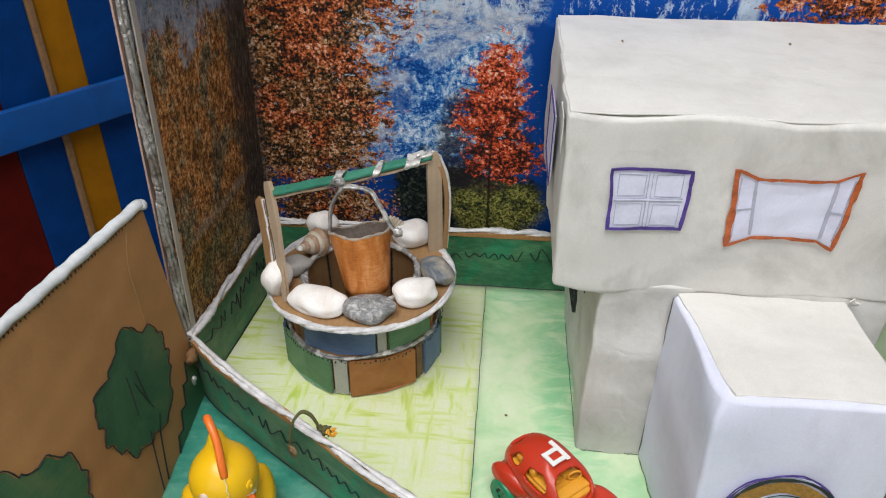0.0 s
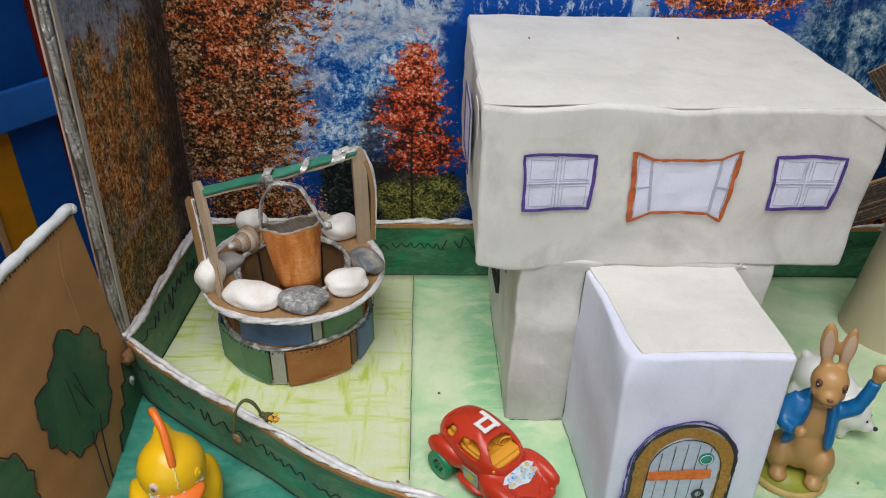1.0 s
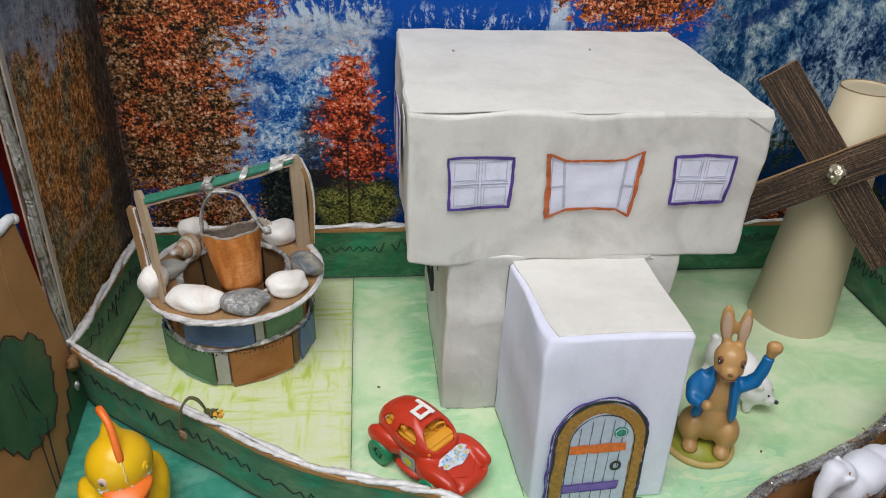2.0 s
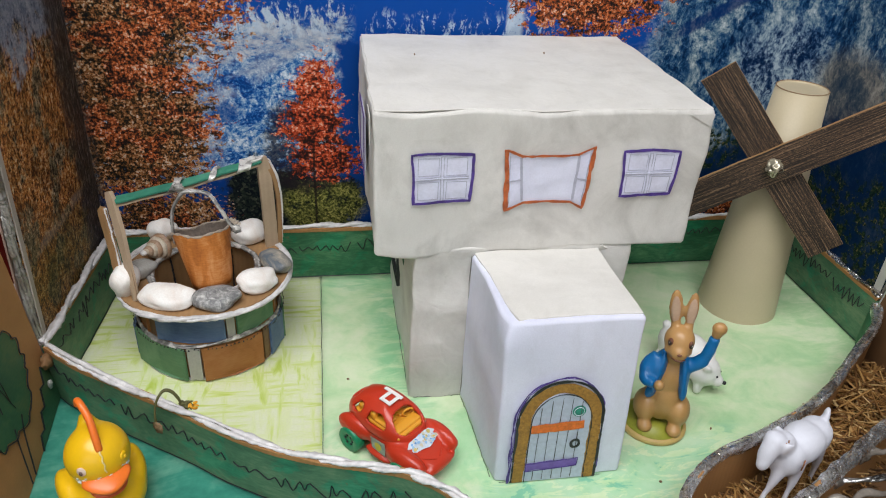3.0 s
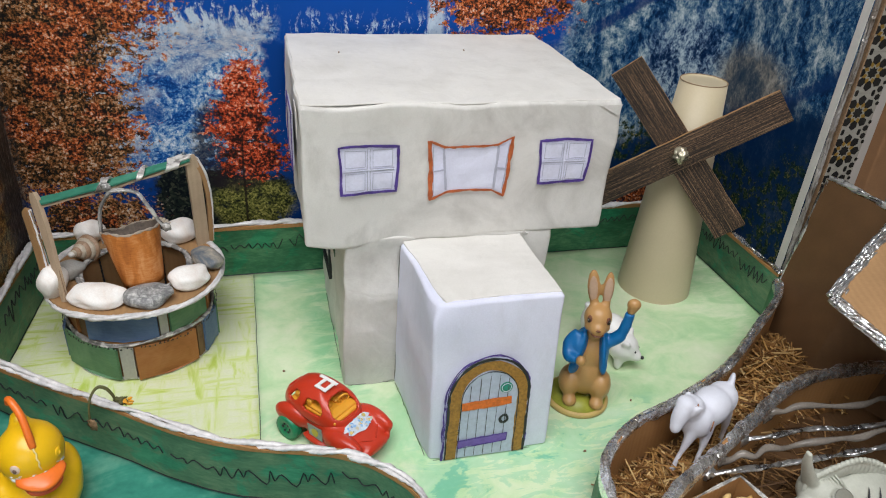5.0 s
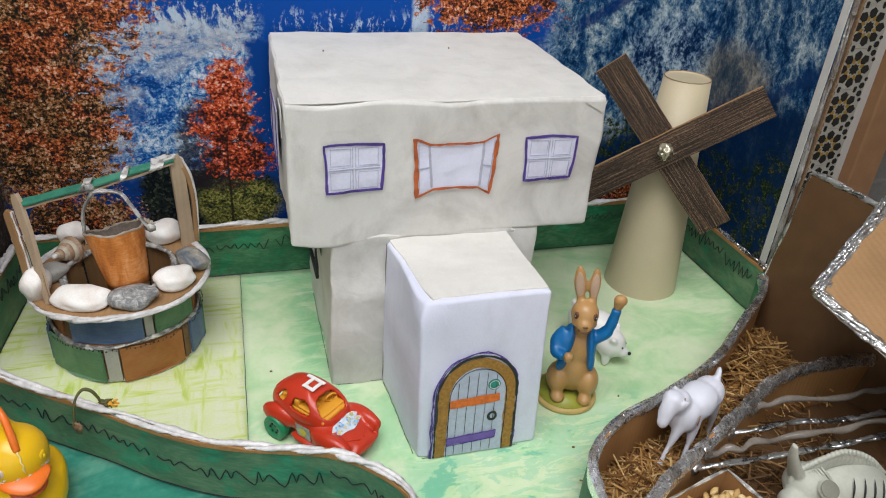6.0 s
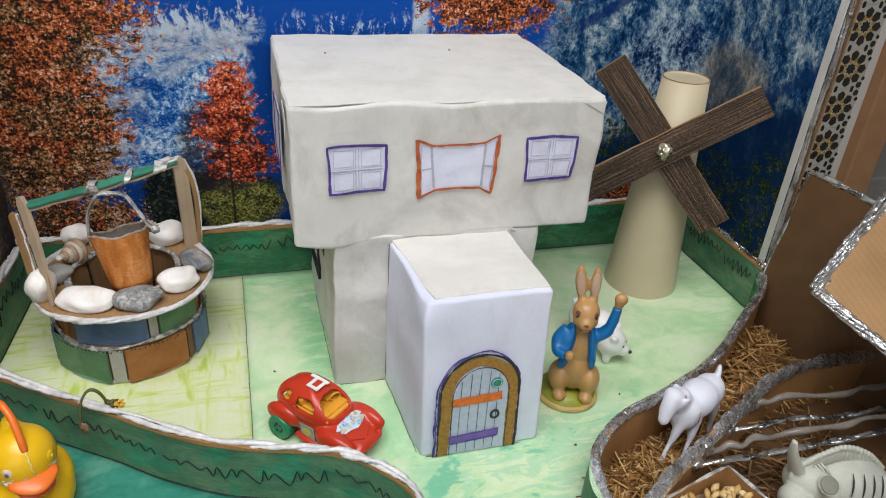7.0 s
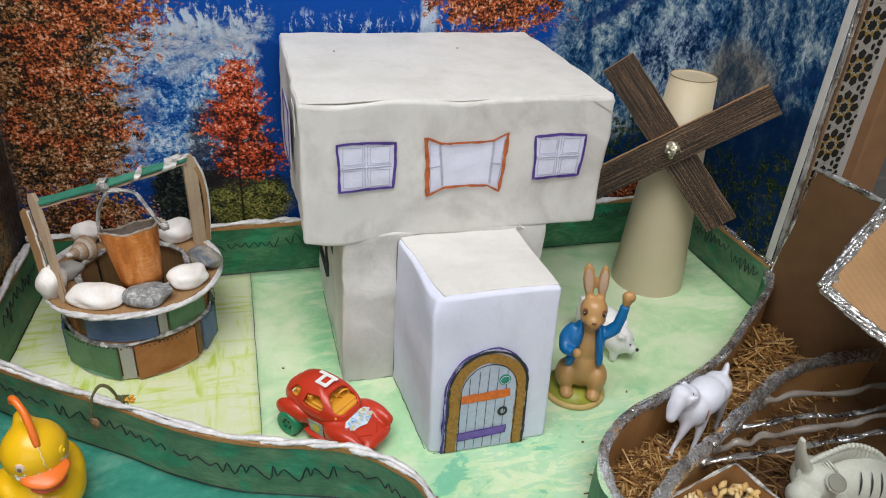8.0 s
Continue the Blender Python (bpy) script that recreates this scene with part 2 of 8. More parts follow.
def paper(name, color, shade, bump=0.36, folds=(1, 1, 1)):
    """Wrinkled wrapping paper with faint smudges."""
    m, nt, sh = nodes_of(name)
    vec = coords(nt)
    smudge, crease = noise_of(nt, vec, 13, 6, 0.62, 0.8), noise_of(nt, coords(nt, folds), 24, 4, 0.5, 0.25)
    grain = noise_of(nt, vec, 900, 2)
    col = ramp(nt, smudge, [(0.34, shade), (0.56, color), (1.0, [min(1, c * 1.04) for c in color])])
    mottle = ramp(nt, noise_of(nt, coords(nt, (1, 1, 0.6)), 48, 5, 0.65, 0.4), [(0.30, (0.88, 0.875, 0.86)), (0.52, (1, 1, 1))])
    col = mixed(nt, 0.55, col, mottle, "MULTIPLY")
    nt.links.new(mixed(nt, 0.10, col, ramp(nt, grain, [(0.3, (0.3, 0.3, 0.3)), (0.7, (1, 1, 1))]), "MULTIPLY"), sh.inputs["Base Color"])
    sh.inputs["Roughness"].default_value = 0.72
    sh.inputs["Specular IOR Level"].default_value = 0.25
    bent = mixed(nt, 0.06, vec, ramp(nt, noise_of(nt, vec, 20, 3), [(0.0, (0, 0, 0)), (1.0, (1, 1, 1))]), "ADD")
    fold = nd(nt, "ShaderNodeTexVoronoi", Scale=26.0)
    fold.feature = "DISTANCE_TO_EDGE"
    nt.links.new(bent, fold.inputs["Vector"])
    line = maths(nt, "MINIMUM", maths(nt, "MULTIPLY", fold.outputs["Distance"], 5.0), 0.5)
    both = maths(nt, "ADD", maths(nt, "ADD", crease, maths(nt, "MULTIPLY", grain, 0.04)), maths(nt, "MULTIPLY", line, 0.12))
    bumped(nt, sh, both, bump, 0.004)
    return m


def cardboard(name, color, lines=(0, 0, 0), pitch=1.0):
    """Brown card with the faint ribs of its corrugation."""
    m, nt, sh = nodes_of(name)
    vec = coords(nt)
    wave = nd(nt, "ShaderNodeTexWave", Scale=55 * pitch, Distortion=1.2, Detail=2.0)
    nt.links.new(coords(nt, (1, 1, 1), lines), wave.inputs["Vector"])
    big, small = noise_of(nt, vec, 16, 4), noise_of(nt, coords(nt, (1, 1, 6)), 260, 3)
    col = ramp(nt, big, [(0.25, [c * 0.80 for c in color]), (0.5, color), (0.8, [min(1, c * 1.16) for c in color])])
    col = mixed(nt, 0.16, col, ramp(nt, small, [(0.3, (0.35, 0.3, 0.25)), (0.7, (1, 1, 1))]), "MULTIPLY")
    nt.links.new(mixed(nt, 0.07, col, wave.outputs["Color"], "MULTIPLY"), sh.inputs["Base Color"])
    sh.inputs["Roughness"].default_value = 0.68
    sh.inputs["Specular IOR Level"].default_value = 0.3
    bumped(nt, sh, maths(nt, "ADD", maths(nt, "MULTIPLY", wave.outputs["Fac"], 0.5), small), 0.25, 0.0006)
    return m


def paint(name, dark, mid, light, scale=18, rough=0.55, stretch=(1, 1, 1), streak=140):
    """Poster paint brushed on card, uneven and streaky."""
    m, nt, sh = nodes_of(name)
    big = noise_of(nt, coords(nt, stretch), scale, 5, 0.6, 0.8)
    fine = noise_of(nt, coords(nt, (1, 1, 5)), streak, 3)
    both = maths(nt, "ADD", maths(nt, "MULTIPLY", big, 0.75), maths(nt, "MULTIPLY", fine, 0.25))
    nt.links.new(ramp(nt, both, [(0.30, dark), (0.5, mid), (0.72, light)]), sh.inputs["Base Color"])
    sh.inputs["Roughness"].default_value = rough
    sh.inputs["Specular IOR Level"].default_value = 0.28
    bumped(nt, sh, both, 0.25, 0.0008)
    return m


def foil(name, color, rough=0.32, metal=0.75):
    """Crumpled foil or clear tape."""
    m, nt, sh = nodes_of(name)
    vec = coords(nt)
    n = noise_of(nt, vec, 45, 4, 0.5, 1.2)
    crease = maths(nt, "ABSOLUTE", maths(nt, "SUBTRACT", noise_of(nt, vec, 34, 2, 0.5, 1.8), 0.5))
    nt.links.new(ramp(nt, n, [(0.36, [c * 0.30 for c in color]), (0.58, color)]), sh.inputs["Base Color"])
    sh.inputs["Metallic"].default_value = metal
    nt.links.new(ramp(nt, n, [(0.3, (rough * 0.7,) * 3), (0.7, (min(1, rough * 1.5),) * 3)]), sh.inputs["Roughness"])
    bumped(nt, sh, maths(nt, "ADD", maths(nt, "MULTIPLY", crease, 2.0), maths(nt, "MULTIPLY", n, 0.5)), 0.42, 0.006)
    return m


def silver_tape(name, color, rough, metal, scale=48, strength=0.6):
    """Creased tape over card: bright film with the brown card showing faintly through."""
    m, nt, sh = nodes_of(name)
    vec = coords(nt)
    n, fine = noise_of(nt, vec, 30, 3, 0.5, 0.6), noise_of(nt, vec, 230, 3, 0.6, 0.8)
    crease = maths(nt, "ABSOLUTE", maths(nt, "SUBTRACT", noise_of(nt, vec, scale, 2, 0.5, 1.4), 0.5))
    nt.links.new(ramp(nt, n, [(0.34, [color[0] * 0.60, color[1] * 0.54, color[2] * 0.48]), (0.52, color), (0.8, [min(1, c * 1.25) for c in color])]), sh.inputs["Base Color"])
    sh.inputs["Metallic"].default_value = metal
    nt.links.new(ramp(nt, fine, [(0.3, (rough * 0.7,) * 3), (0.7, (min(1, rough * 1.6),) * 3)]), sh.inputs["Roughness"])
    bumped(nt, sh, maths(nt, "ADD", maths(nt, "MULTIPLY", crease, 2.4), maths(nt, "MULTIPLY", fine, 0.12)), strength, 0.006)
    return m


def islands(name, stops, rough=0.6, spec=0.2):
    """Each loose piece takes a colour of its own."""
    m, nt, sh = nodes_of(name)
    g = nt.nodes.new("ShaderNodeNewGeometry")
    col = ramp(nt, g.outputs["Random Per Island"], stops)
    nt.links.new(col, sh.inputs["Base Color"])
    sh.inputs["Roughness"].default_value = rough
    sh.inputs["Specular IOR Level"].default_value = spec
    return m


PAPER = paper("ivory_paper", (0.695, 0.677, 0.64), (0.52, 0.503, 0.47))
PAPER_LOW = paper("creased_ivory_paper", (0.695, 0.677, 0.64), (0.56, 0.54, 0.505), 0.58, (0.9, 0.9, 1.5))
PAPER_TOP = paper("cream_paper", (0.72, 0.70, 0.66), (0.65, 0.63, 0.59))
PAPER_BLUE = paper("cool_white_paper", (0.72, 0.735, 0.86), (0.67, 0.685, 0.82))
PRINT = plain("window_print", (0.66, 0.67, 0.80), 0.6, vary=0.12, scale=70)
PURPLE_PALE = plain("pale_purple_marker", (0.15, 0.085, 0.36), 0.5, vary=0.2, scale=200)
PURPLE = plain("purple_marker", (0.075, 0.040, 0.235), 0.5, vary=0.55, scale=120)
ORANGE = plain("orange_marker", (0.44, 0.105, 0.028), 0.5, vary=0.50, scale=130)
GREY_LINE = plain("grey_line", (0.42, 0.43, 0.52), 0.6, vary=0.2)
BLACK = plain("black_ink", (0.015, 0.016, 0.02), 0.5, vary=0.4)
GOLD = plain("brown_crayon", (0.31, 0.155, 0.026), 0.6, vary=0.45, scale=320, fine=900)
PLANK = plain("grey_blue_print", (0.44, 0.49, 0.60), 0.6, vary=0.12, scale=200)
TEAL_DOT = plain("green_paint_dot", (0.015, 0.23, 0.16), 0.5, vary=0.25, scale=200)
CARD = cardboard("brown_card", (0.41, 0.21, 0.078), (0, 0, 0))
# Brown card again, darkened: the shade under the shed flap is in its colour.
CARD_SHADED = cardboard("shaded_brown_card", (0.140, 0.073, 0.031), (0, 0, 0))
CARD_SIDE = cardboard("brown_card_side", (0.25, 0.135, 0.06), (0, 0, 90))
CARD_PALE = cardboard("pale_card", (0.36, 0.208, 0.094), (0, 0, 0))
CARD_GREY = cardboard("faded_grey_card", (0.46, 0.345, 0.235), (0, 0, 0))
CARD_EDGE = plain("card_edge", (0.24, 0.15, 0.08), 0.8, vary=0.4, scale=400, fine=900, bump=0.6)
def hedge_mat(name, dark, mid, light):
    """Green poster paint over brown card: dry brush strokes, teal dabs and bare scuffs."""
    m, nt, sh = nodes_of(name)
    vec = coords(nt)
    big = noise_of(nt, coords(nt, (1, 1, 1.8)), 17, 6, 0.65, 0.9)
    fine = noise_of(nt, coords(nt, (1, 1, 4)), 120, 4, 0.65)
    both = maths(nt, "ADD", maths(nt, "MULTIPLY", big, 0.72), maths(nt, "MULTIPLY", fine, 0.28))
    col = ramp(nt, both, [(0.34, dark), (0.50, mid), (0.66, light)])
    dab = noise_of(nt, coords(nt, (1, 1, 1.3), (20, 0, 30)), 30, 5, 0.6, 0.6)
    col = mixed(nt, 0.75, col, ramp(nt, dab, [(0.55, (1, 1, 1)), (0.62, (0.35, 1.25, 1.25))]), "MULTIPLY")
    scuff = ramp(nt, noise_of(nt, vec, 55, 6, 0.72, 0.5), [(0.62, (0, 0, 0)), (0.68, (1, 1, 1))])
    col = mixed(nt, maths(nt, "MULTIPLY", scuff, 0.6), col, (0.17, 0.11, 0.055))
    nt.links.new(col, sh.inputs["Base Color"])
    sh.inputs["Roughness"].default_value = 0.5
    sh.inputs["Specular IOR Level"].default_value = 0.3
    bumped(nt, sh, both, 0.3, 0.001)
    return m


HEDGE = hedge_mat("hedge_paint", (0.044, 0.115, 0.066), (0.085, 0.190, 0.105), (0.175, 0.270, 0.155))
HEDGE_N = hedge_mat("hedge_paint_fresh", (0.016, 0.082, 0.038), (0.036, 0.150, 0.072), (0.10, 0.26, 0.13))
TREE_PAINT = paint("tree_paint", (0.024, 0.075, 0.040), (0.040, 0.120, 0.058), (0.105, 0.155, 0.065), 15)
ROPE = plain("white_paper_rope", (0.62, 0.605, 0.60), 0.34, vary=0.30, scale=85, fine=200, bump=0.5)
FOIL = foil("silver_foil", (0.84, 0.84, 0.85), 0.27, 0.95)
TAPE_DULL = silver_tape("dull_crumpled_tape", (0.36, 0.34, 0.32), 0.32, 0.35)
TAPE = silver_tape("creased_silver_tape", (0.72, 0.72, 0.73), 0.19, 0.93)
BAND = silver_tape("folded_silver_foil", (0.93, 0.935, 0.95), 0.22, 0.93, 30, 0.40)
GLUE = foil("clear_tape", (0.66, 0.64, 0.60), 0.25, 0.25)
WIRE = plain("milky_clear_plastic", (0.19, 0.165, 0.14), 0.12, vary=0.3, scale=60, bump=0.1, spec=0.6)
CREAM = plain("cream_card", (0.53, 0.45, 0.30), 0.45, vary=0.06, scale=14, spec=0.4)
YELLOW = plain("yellow_plastic", (0.80, 0.47, 0.008), 0.28, vary=0.05, scale=30, bump=0.05, spec=0.5)
ORANGE_PL = plain("orange_plastic", (0.80, 0.17, 0.02), 0.32, vary=0.10, scale=40, bump=0.05)
RED = plain("red_plastic", (0.52, 0.038, 0.014), 0.28, vary=0.06, scale=30, bump=0.04, spec=0.5)
AMBER = plain("amber_plastic", (0.72, 0.33, 0.03), 0.35, vary=0.08, bump=0.05)
GREEN_PL = plain("green_plastic", (0.012, 0.22, 0.10), 0.35, vary=0.08, bump=0.05)
TAN = plain("tan_plastic", (0.45, 0.25, 0.092), 0.36, vary=0.08, scale=40, bump=0.06)
BLUE_PL = plain("blue_plastic", (0.003, 0.135, 0.37), 0.36, vary=0.10, scale=40, bump=0.06)
OLIVE = plain("olive_plastic", (0.33, 0.34, 0.04), 0.42, vary=0.15, bump=0.06)
WHITE_PL = plain("white_plastic", (0.78, 0.77, 0.74), 0.42, vary=0.04, bump=0.05, spec=0.5)
CHALK = plain("chalk_white_plastic", (0.68, 0.69, 0.76), 0.65, vary=0.06, scale=50, bump=0.12)
BONE = plain("pale_grey_rubber", (0.47, 0.48, 0.41), 0.6, vary=0.12, scale=60, bump=0.2)
DRY = plain("dry_stem", (0.10, 0.095, 0.03), 0.7, vary=0.3, scale=200)
PETAL = plain("dry_petal", (0.72, 0.33, 0.015), 0.6, vary=0.3, scale=200)


def lawn_crayon():
    m, nt, sh = nodes_of("crayon_lawn")
    a = noise_of(nt, coords(nt, (5, 0.9, 1), (0, 0, 7)), 19, 4, 0.6, 0.5)
    b = noise_of(nt, coords(nt, (0.75, 6, 1), (0, 0, -10)), 20, 4, 0.6, 0.5)
    patch, other = noise_of(nt, coords(nt), 10, 3), noise_of(nt, coords(nt, (1, 1, 1), (0, 0, 60)), 13, 2)
    grit = noise_of(nt, coords(nt), 480, 2)
    up = maths(nt, "MULTIPLY", maths(nt, "SUBTRACT", a, 0.40), maths(nt, "MULTIPLY", patch, 2.1))
    across = maths(nt, "MULTIPLY", maths(nt, "SUBTRACT", b, 0.40), maths(nt, "MULTIPLY", other, 2.3))
    lines = maths(nt, "ADD", maths(nt, "MAXIMUM", up, across), maths(nt, "MULTIPLY", patch, 0.16))
    lines = maths(nt, "ADD", lines, maths(nt, "MULTIPLY", maths(nt, "SUBTRACT", grit, 0.5), 0.10))
    tint = ramp(nt, lines, [(0.13, (0.72, 0.765, 0.54)), (0.24, (0.69, 0.755, 0.43)), (0.34, (0.61, 0.71, 0.25)), (0.48, (0.48, 0.61, 0.10))])
    nt.links.new(mixed(nt, 0.22, tint, ramp(nt, grit, [(0.3, (0.7, 0.7, 0.6)), (0.7, (1, 1, 1))]), "MULTIPLY"), sh.inputs["Base Color"])
    sh.inputs["Roughness"].default_value = 0.7
    bumped(nt, sh, lines, 0.12, 0.0008)
    return m


def lawn_wash():
    """Watercolour lawn: a pale yellow-green wash, deeper beside the house, with teal pools along the south."""
    m, nt, sh = nodes_of("watercolour_lawn")
    vec = coords(nt)
    sep = nt.nodes.new("ShaderNodeSeparateXYZ")
    nt.links.new(vec, sep.inputs[0])
    pool = noise_of(nt, coords(nt, (1, 1.3, 1), (0, 0, 15)), 15, 7, 0.62, 0.7)
    brush = noise_of(nt, coords(nt, (0.7, 2.2, 1), (0, 0, 18)), 22, 8, 0.68, 1.2)
    wisp = noise_of(nt, vec, 60, 6, 0.7)

    def band(axis, a, c, wob=0.0):
        r = nd(nt, "ShaderNodeMapRange", **{"From Min": a, "From Max": c})
        r.interpolation_type = "SMOOTHSTEP"
        src = maths(nt, "ADD", sep.outputs[axis], maths(nt, "MULTIPLY", maths(nt, "SUBTRACT", brush, 0.5), wob)) if wob else sep.outputs[axis]
        nt.links.new(src, r.inputs["Value"])
        return r.outputs[0]

    def step(value, a, c):
        r = nd(nt, "ShaderNodeMapRange", **{"From Min": a, "From Max": c})
        r.interpolation_type = "SMOOTHSTEP"
        nt.links.new(value, r.inputs["Value"])
        return r.outputs[0]

    def both(*v):
        out = v[0]
        for k in v[1:]:
            out = maths(nt, "MULTIPLY", out, k)
        return out

    col = ramp(nt, pool, [(0.36, (0.70, 0.785, 0.55)), (0.50, (0.63, 0.765, 0.49)), (0.60, (0.52, 0.72, 0.42)), (0.70, (0.42, 0.66, 0.36))])
    # the strip between the seam and the house, running round its back corner
    strip = both(band("X", -0.01, 0.030, 0.06), band("X", 0.075, 0.055), band("Y", -0.05, 0.0))
    corner = both(band("Y", 0.185, 0.225, 0.05), band("X", 0.05, 0.03), band("X", -0.06, -0.035, 0.04))
    col = mixed(nt, both(maths(nt, "MAXIMUM", strip, corner), step(brush, 0.30, 0.60), 0.85), col, (0.26, 0.60, 0.31))
    # round the car and the porch
    near = both(band("Y", -0.005, -0.05, 0.05), band("X", 0.13, 0.08, 0.05))
    col = mixed(nt, both(near, step(pool, 0.36, 0.56), 0.75), col, (0.40, 0.70, 0.40))
    # teal pools with hard drying edges
    south = both(band("Y", -0.055, -0.10, 0.09), band("X", 0.07, 0.11, 0.05), band("X", 0.40, 0.32, 0.06))
    wet = step(maths(nt, "ADD", brush, maths(nt, "MULTIPLY", maths(nt, "SUBTRACT", wisp, 0.5), 0.25)), 0.46, 0.52)
    col = mixed(nt, both(south, wet, 0.45), col, (0.22, 0.60, 0.38))
    drop = step(maths(nt, "ADD", pool, maths(nt, "MULTIPLY", maths(nt, "SUBTRACT", brush, 0.5), 0.5)), 0.58, 0.63)
    col = mixed(nt, both(south, drop, 0.6), col, (0.10, 0.47, 0.33))
    # along the east hedge
    col = mixed(nt, both(band("X", 0.45, 0.56, 0.06), step(brush, 0.38, 0.60), 0.6), col, (0.36, 0.64, 0.30))
    soft = ramp(nt, wisp, [(0.35, (0.86, 0.93, 0.84)), (0.60, (1, 1, 1))])
    nt.links.new(mixed(nt, 0.7, col, soft, "MULTIPLY"), sh.inputs["Base Color"])
    sh.inputs["Roughness"].default_value = 0.55
    bumped(nt, sh, noise_of(nt, vec, 40, 4), 0.12, 0.002)
    return m


def poster_mat(name, along, sign, start):
    """A glossy printed photograph: blue mountains, autumn trees and a lake; the wings go on where the back sheet ends."""
    m, nt, sh = nodes_of(name)
    tc = nt.nodes.new("ShaderNodeTexCoord")
    sep = nt.nodes.new("ShaderNodeSeparateXYZ")
    nt.links.new(tc.outputs["Object"], sep.inputs[0])
    u, z = maths(nt, "ADD", maths(nt, "MULTIPLY", sep.outputs[along], sign), start), sep.outputs["Z"]
    comb = nt.nodes.new("ShaderNodeCombineXYZ")
    nt.links.new(u, comb.inputs[0])
    nt.links.new(z, comb.inputs[1])
    flat = comb.outputs[0]

    def warped(scale, amount, detail=3.0):
        """The sheet's coordinates, shifted unevenly by up to amount."""
        d = nd(nt, "ShaderNodeTexNoise", Scale=scale, Detail=detail)
        nt.links.new(flat, d.inputs["Vector"])
        v = nt.nodes.new("ShaderNodeVectorMath")
        v.operation = "MULTIPLY_ADD"
        v.inputs[1].default_value = (2 * amount, 2 * amount, 0)
        nt.links.new(d.outputs["Color"], v.inputs[0])
        nt.links.new(flat, v.inputs[2])
        return v.outputs[0]

    def mapped(stretch, turn=0.0, source=None):
        mp = nt.nodes.new("ShaderNodeMapping")
        mp.inputs["Scale"].default_value, mp.inputs["Rotation"].default_value[2] = stretch, radians(turn)
        nt.links.new(source or flat, mp.inputs["Vector"])
        return mp.outputs["Vector"]

    def times(*vals):
        out = vals[0]
        for v in vals[1:]:
            out = maths(nt, "MULTIPLY", out, v)
        return out

    def plus(*vals):
        out = vals[0]
        for v in vals[1:]:
            out = maths(nt, "ADD", out, v)
        return out

    def away(value):
        return maths(nt, "SUBTRACT", 1.0, value)

    def span(value, a, b, wob=0.0):
        """0 below a and 1 above b, with a ragged edge."""
        r = nd(nt, "ShaderNodeMapRange", **{"From Min": a, "From Max": b})
        r.interpolation_type = "SMOOTHSTEP"
        nt.links.new(plus(value, times(maths(nt, "SUBTRACT", edge, 0.5), wob)) if wob else value, r.inputs["Value"])
        return r.outputs[0]

    def oval(cu, cz, ru, rz):
        """How far out of an oval a place lies: 0 in its middle, 1 on its rim."""
        a = times(maths(nt, "SUBTRACT", u, cu), 1 / ru)
        c = times(maths(nt, "SUBTRACT", z, cz), 1 / rz)
        return maths(nt, "SQRT", plus(times(a, a), times(c, c)))

    def cells(scale, source):
        """Small ragged patches: a random number for each and the distance from its middle."""
        v = nd(nt, "ShaderNodeTexVoronoi", Scale=scale)
        nt.links.new(source, v.inputs["Vector"])
        s = nt.nodes.new("ShaderNodeSeparateColor")
        nt.links.new(v.outputs["Color"], s.inputs[0])
        return s.outputs[0], v.outputs["Distance"]

    def lay(mask, col, over):
        return mixed(nt, mask, col, over)

    edge = noise_of(nt, mapped((1, 1, 1)), 45, 6, 0.7)
    flow = warped(26, 0.009)
    tuft = warped(150, 0.004, 2.0)
    speck = noise_of(nt, mapped((1, 1, 1)), 330, 4, 0.75)

    # the mountain side: woods and snow in short strokes, ridges of pale scree rising to the east
    woods = noise_of(nt, mapped((1.25, 1, 1), -24, flow), 125, 8, 0.85)
    scree = noise_of(nt, mapped((1, 2.4, 1), 32, flow), 46, 8, 0.78)
    mass = noise_of(nt, mapped((1, 1.7, 1), -28, flow), 17, 5, 0.6)
    gully = maths(nt, "ABSOLUTE", maths(nt, "SUBTRACT", noise_of(nt, mapped((1, 2.2, 1), -38, flow), 20, 5, 0.62), 0.5))
    tone = plus(times(woods, 0.78), times(scree, 0.22), times(maths(nt, "SUBTRACT", mass, 0.5), 0.30), times(span(gully, 0.0, 0.03), 0.06), -0.045)
    hills = ramp(nt, tone, [(0.41, (0.003, 0.034, 0.17)), (0.455, (0.007, 0.085, 0.32)), (0.49, (0.04, 0.17, 0.42)), (0.515, (0.15, 0.29, 0.48)), (0.55, (0.33, 0.43, 0.56)), (0.61, (0.64, 0.71, 0.78))])
    col = hills
    pale = ramp(nt, plus(times(scree, 0.6), times(woods, 0.4)), [(0.38, (0.13, 0.20, 0.36)), (0.46, (0.30, 0.34, 0.42)), (0.56, (0.46, 0.47, 0.51)), (0.68, (0.62, 0.62, 0.64))])
    rise = maths(nt, "SUBTRACT", z, times(u, 0.62))
    band_lo = times(span(rise, 0.318, 0.330, 0.03), away(span(rise, 0.342, 0.356, 0.03)), span(u, -0.21, -0.18, 0.02))
    band_hi = times(span(rise, 0.352, 0.372, 0.05), away(span(rise, 0.376, 0.386, 0.05)))
    col = lay(times(band_lo, span(mass, 0.34, 0.50), 0.55), col, pale)
    col = lay(times(band_hi, span(scree, 0.40, 0.52), 0.7), col, pale)
    slope = times(span(z, 0.274, 0.292, 0.05), away(span(u, -0.022, -0.006, 0.02)), span(scree, 0.44, 0.54))
    col = lay(times(slope, 0.75), col, pale)
    foot = times(away(span(u, -0.175, -0.15, 0.03)), away(span(z, 0.165, 0.21, 0.03)), span(mass, 0.36, 0.48))
    col = lay(times(foot, 0.7), col, pale)
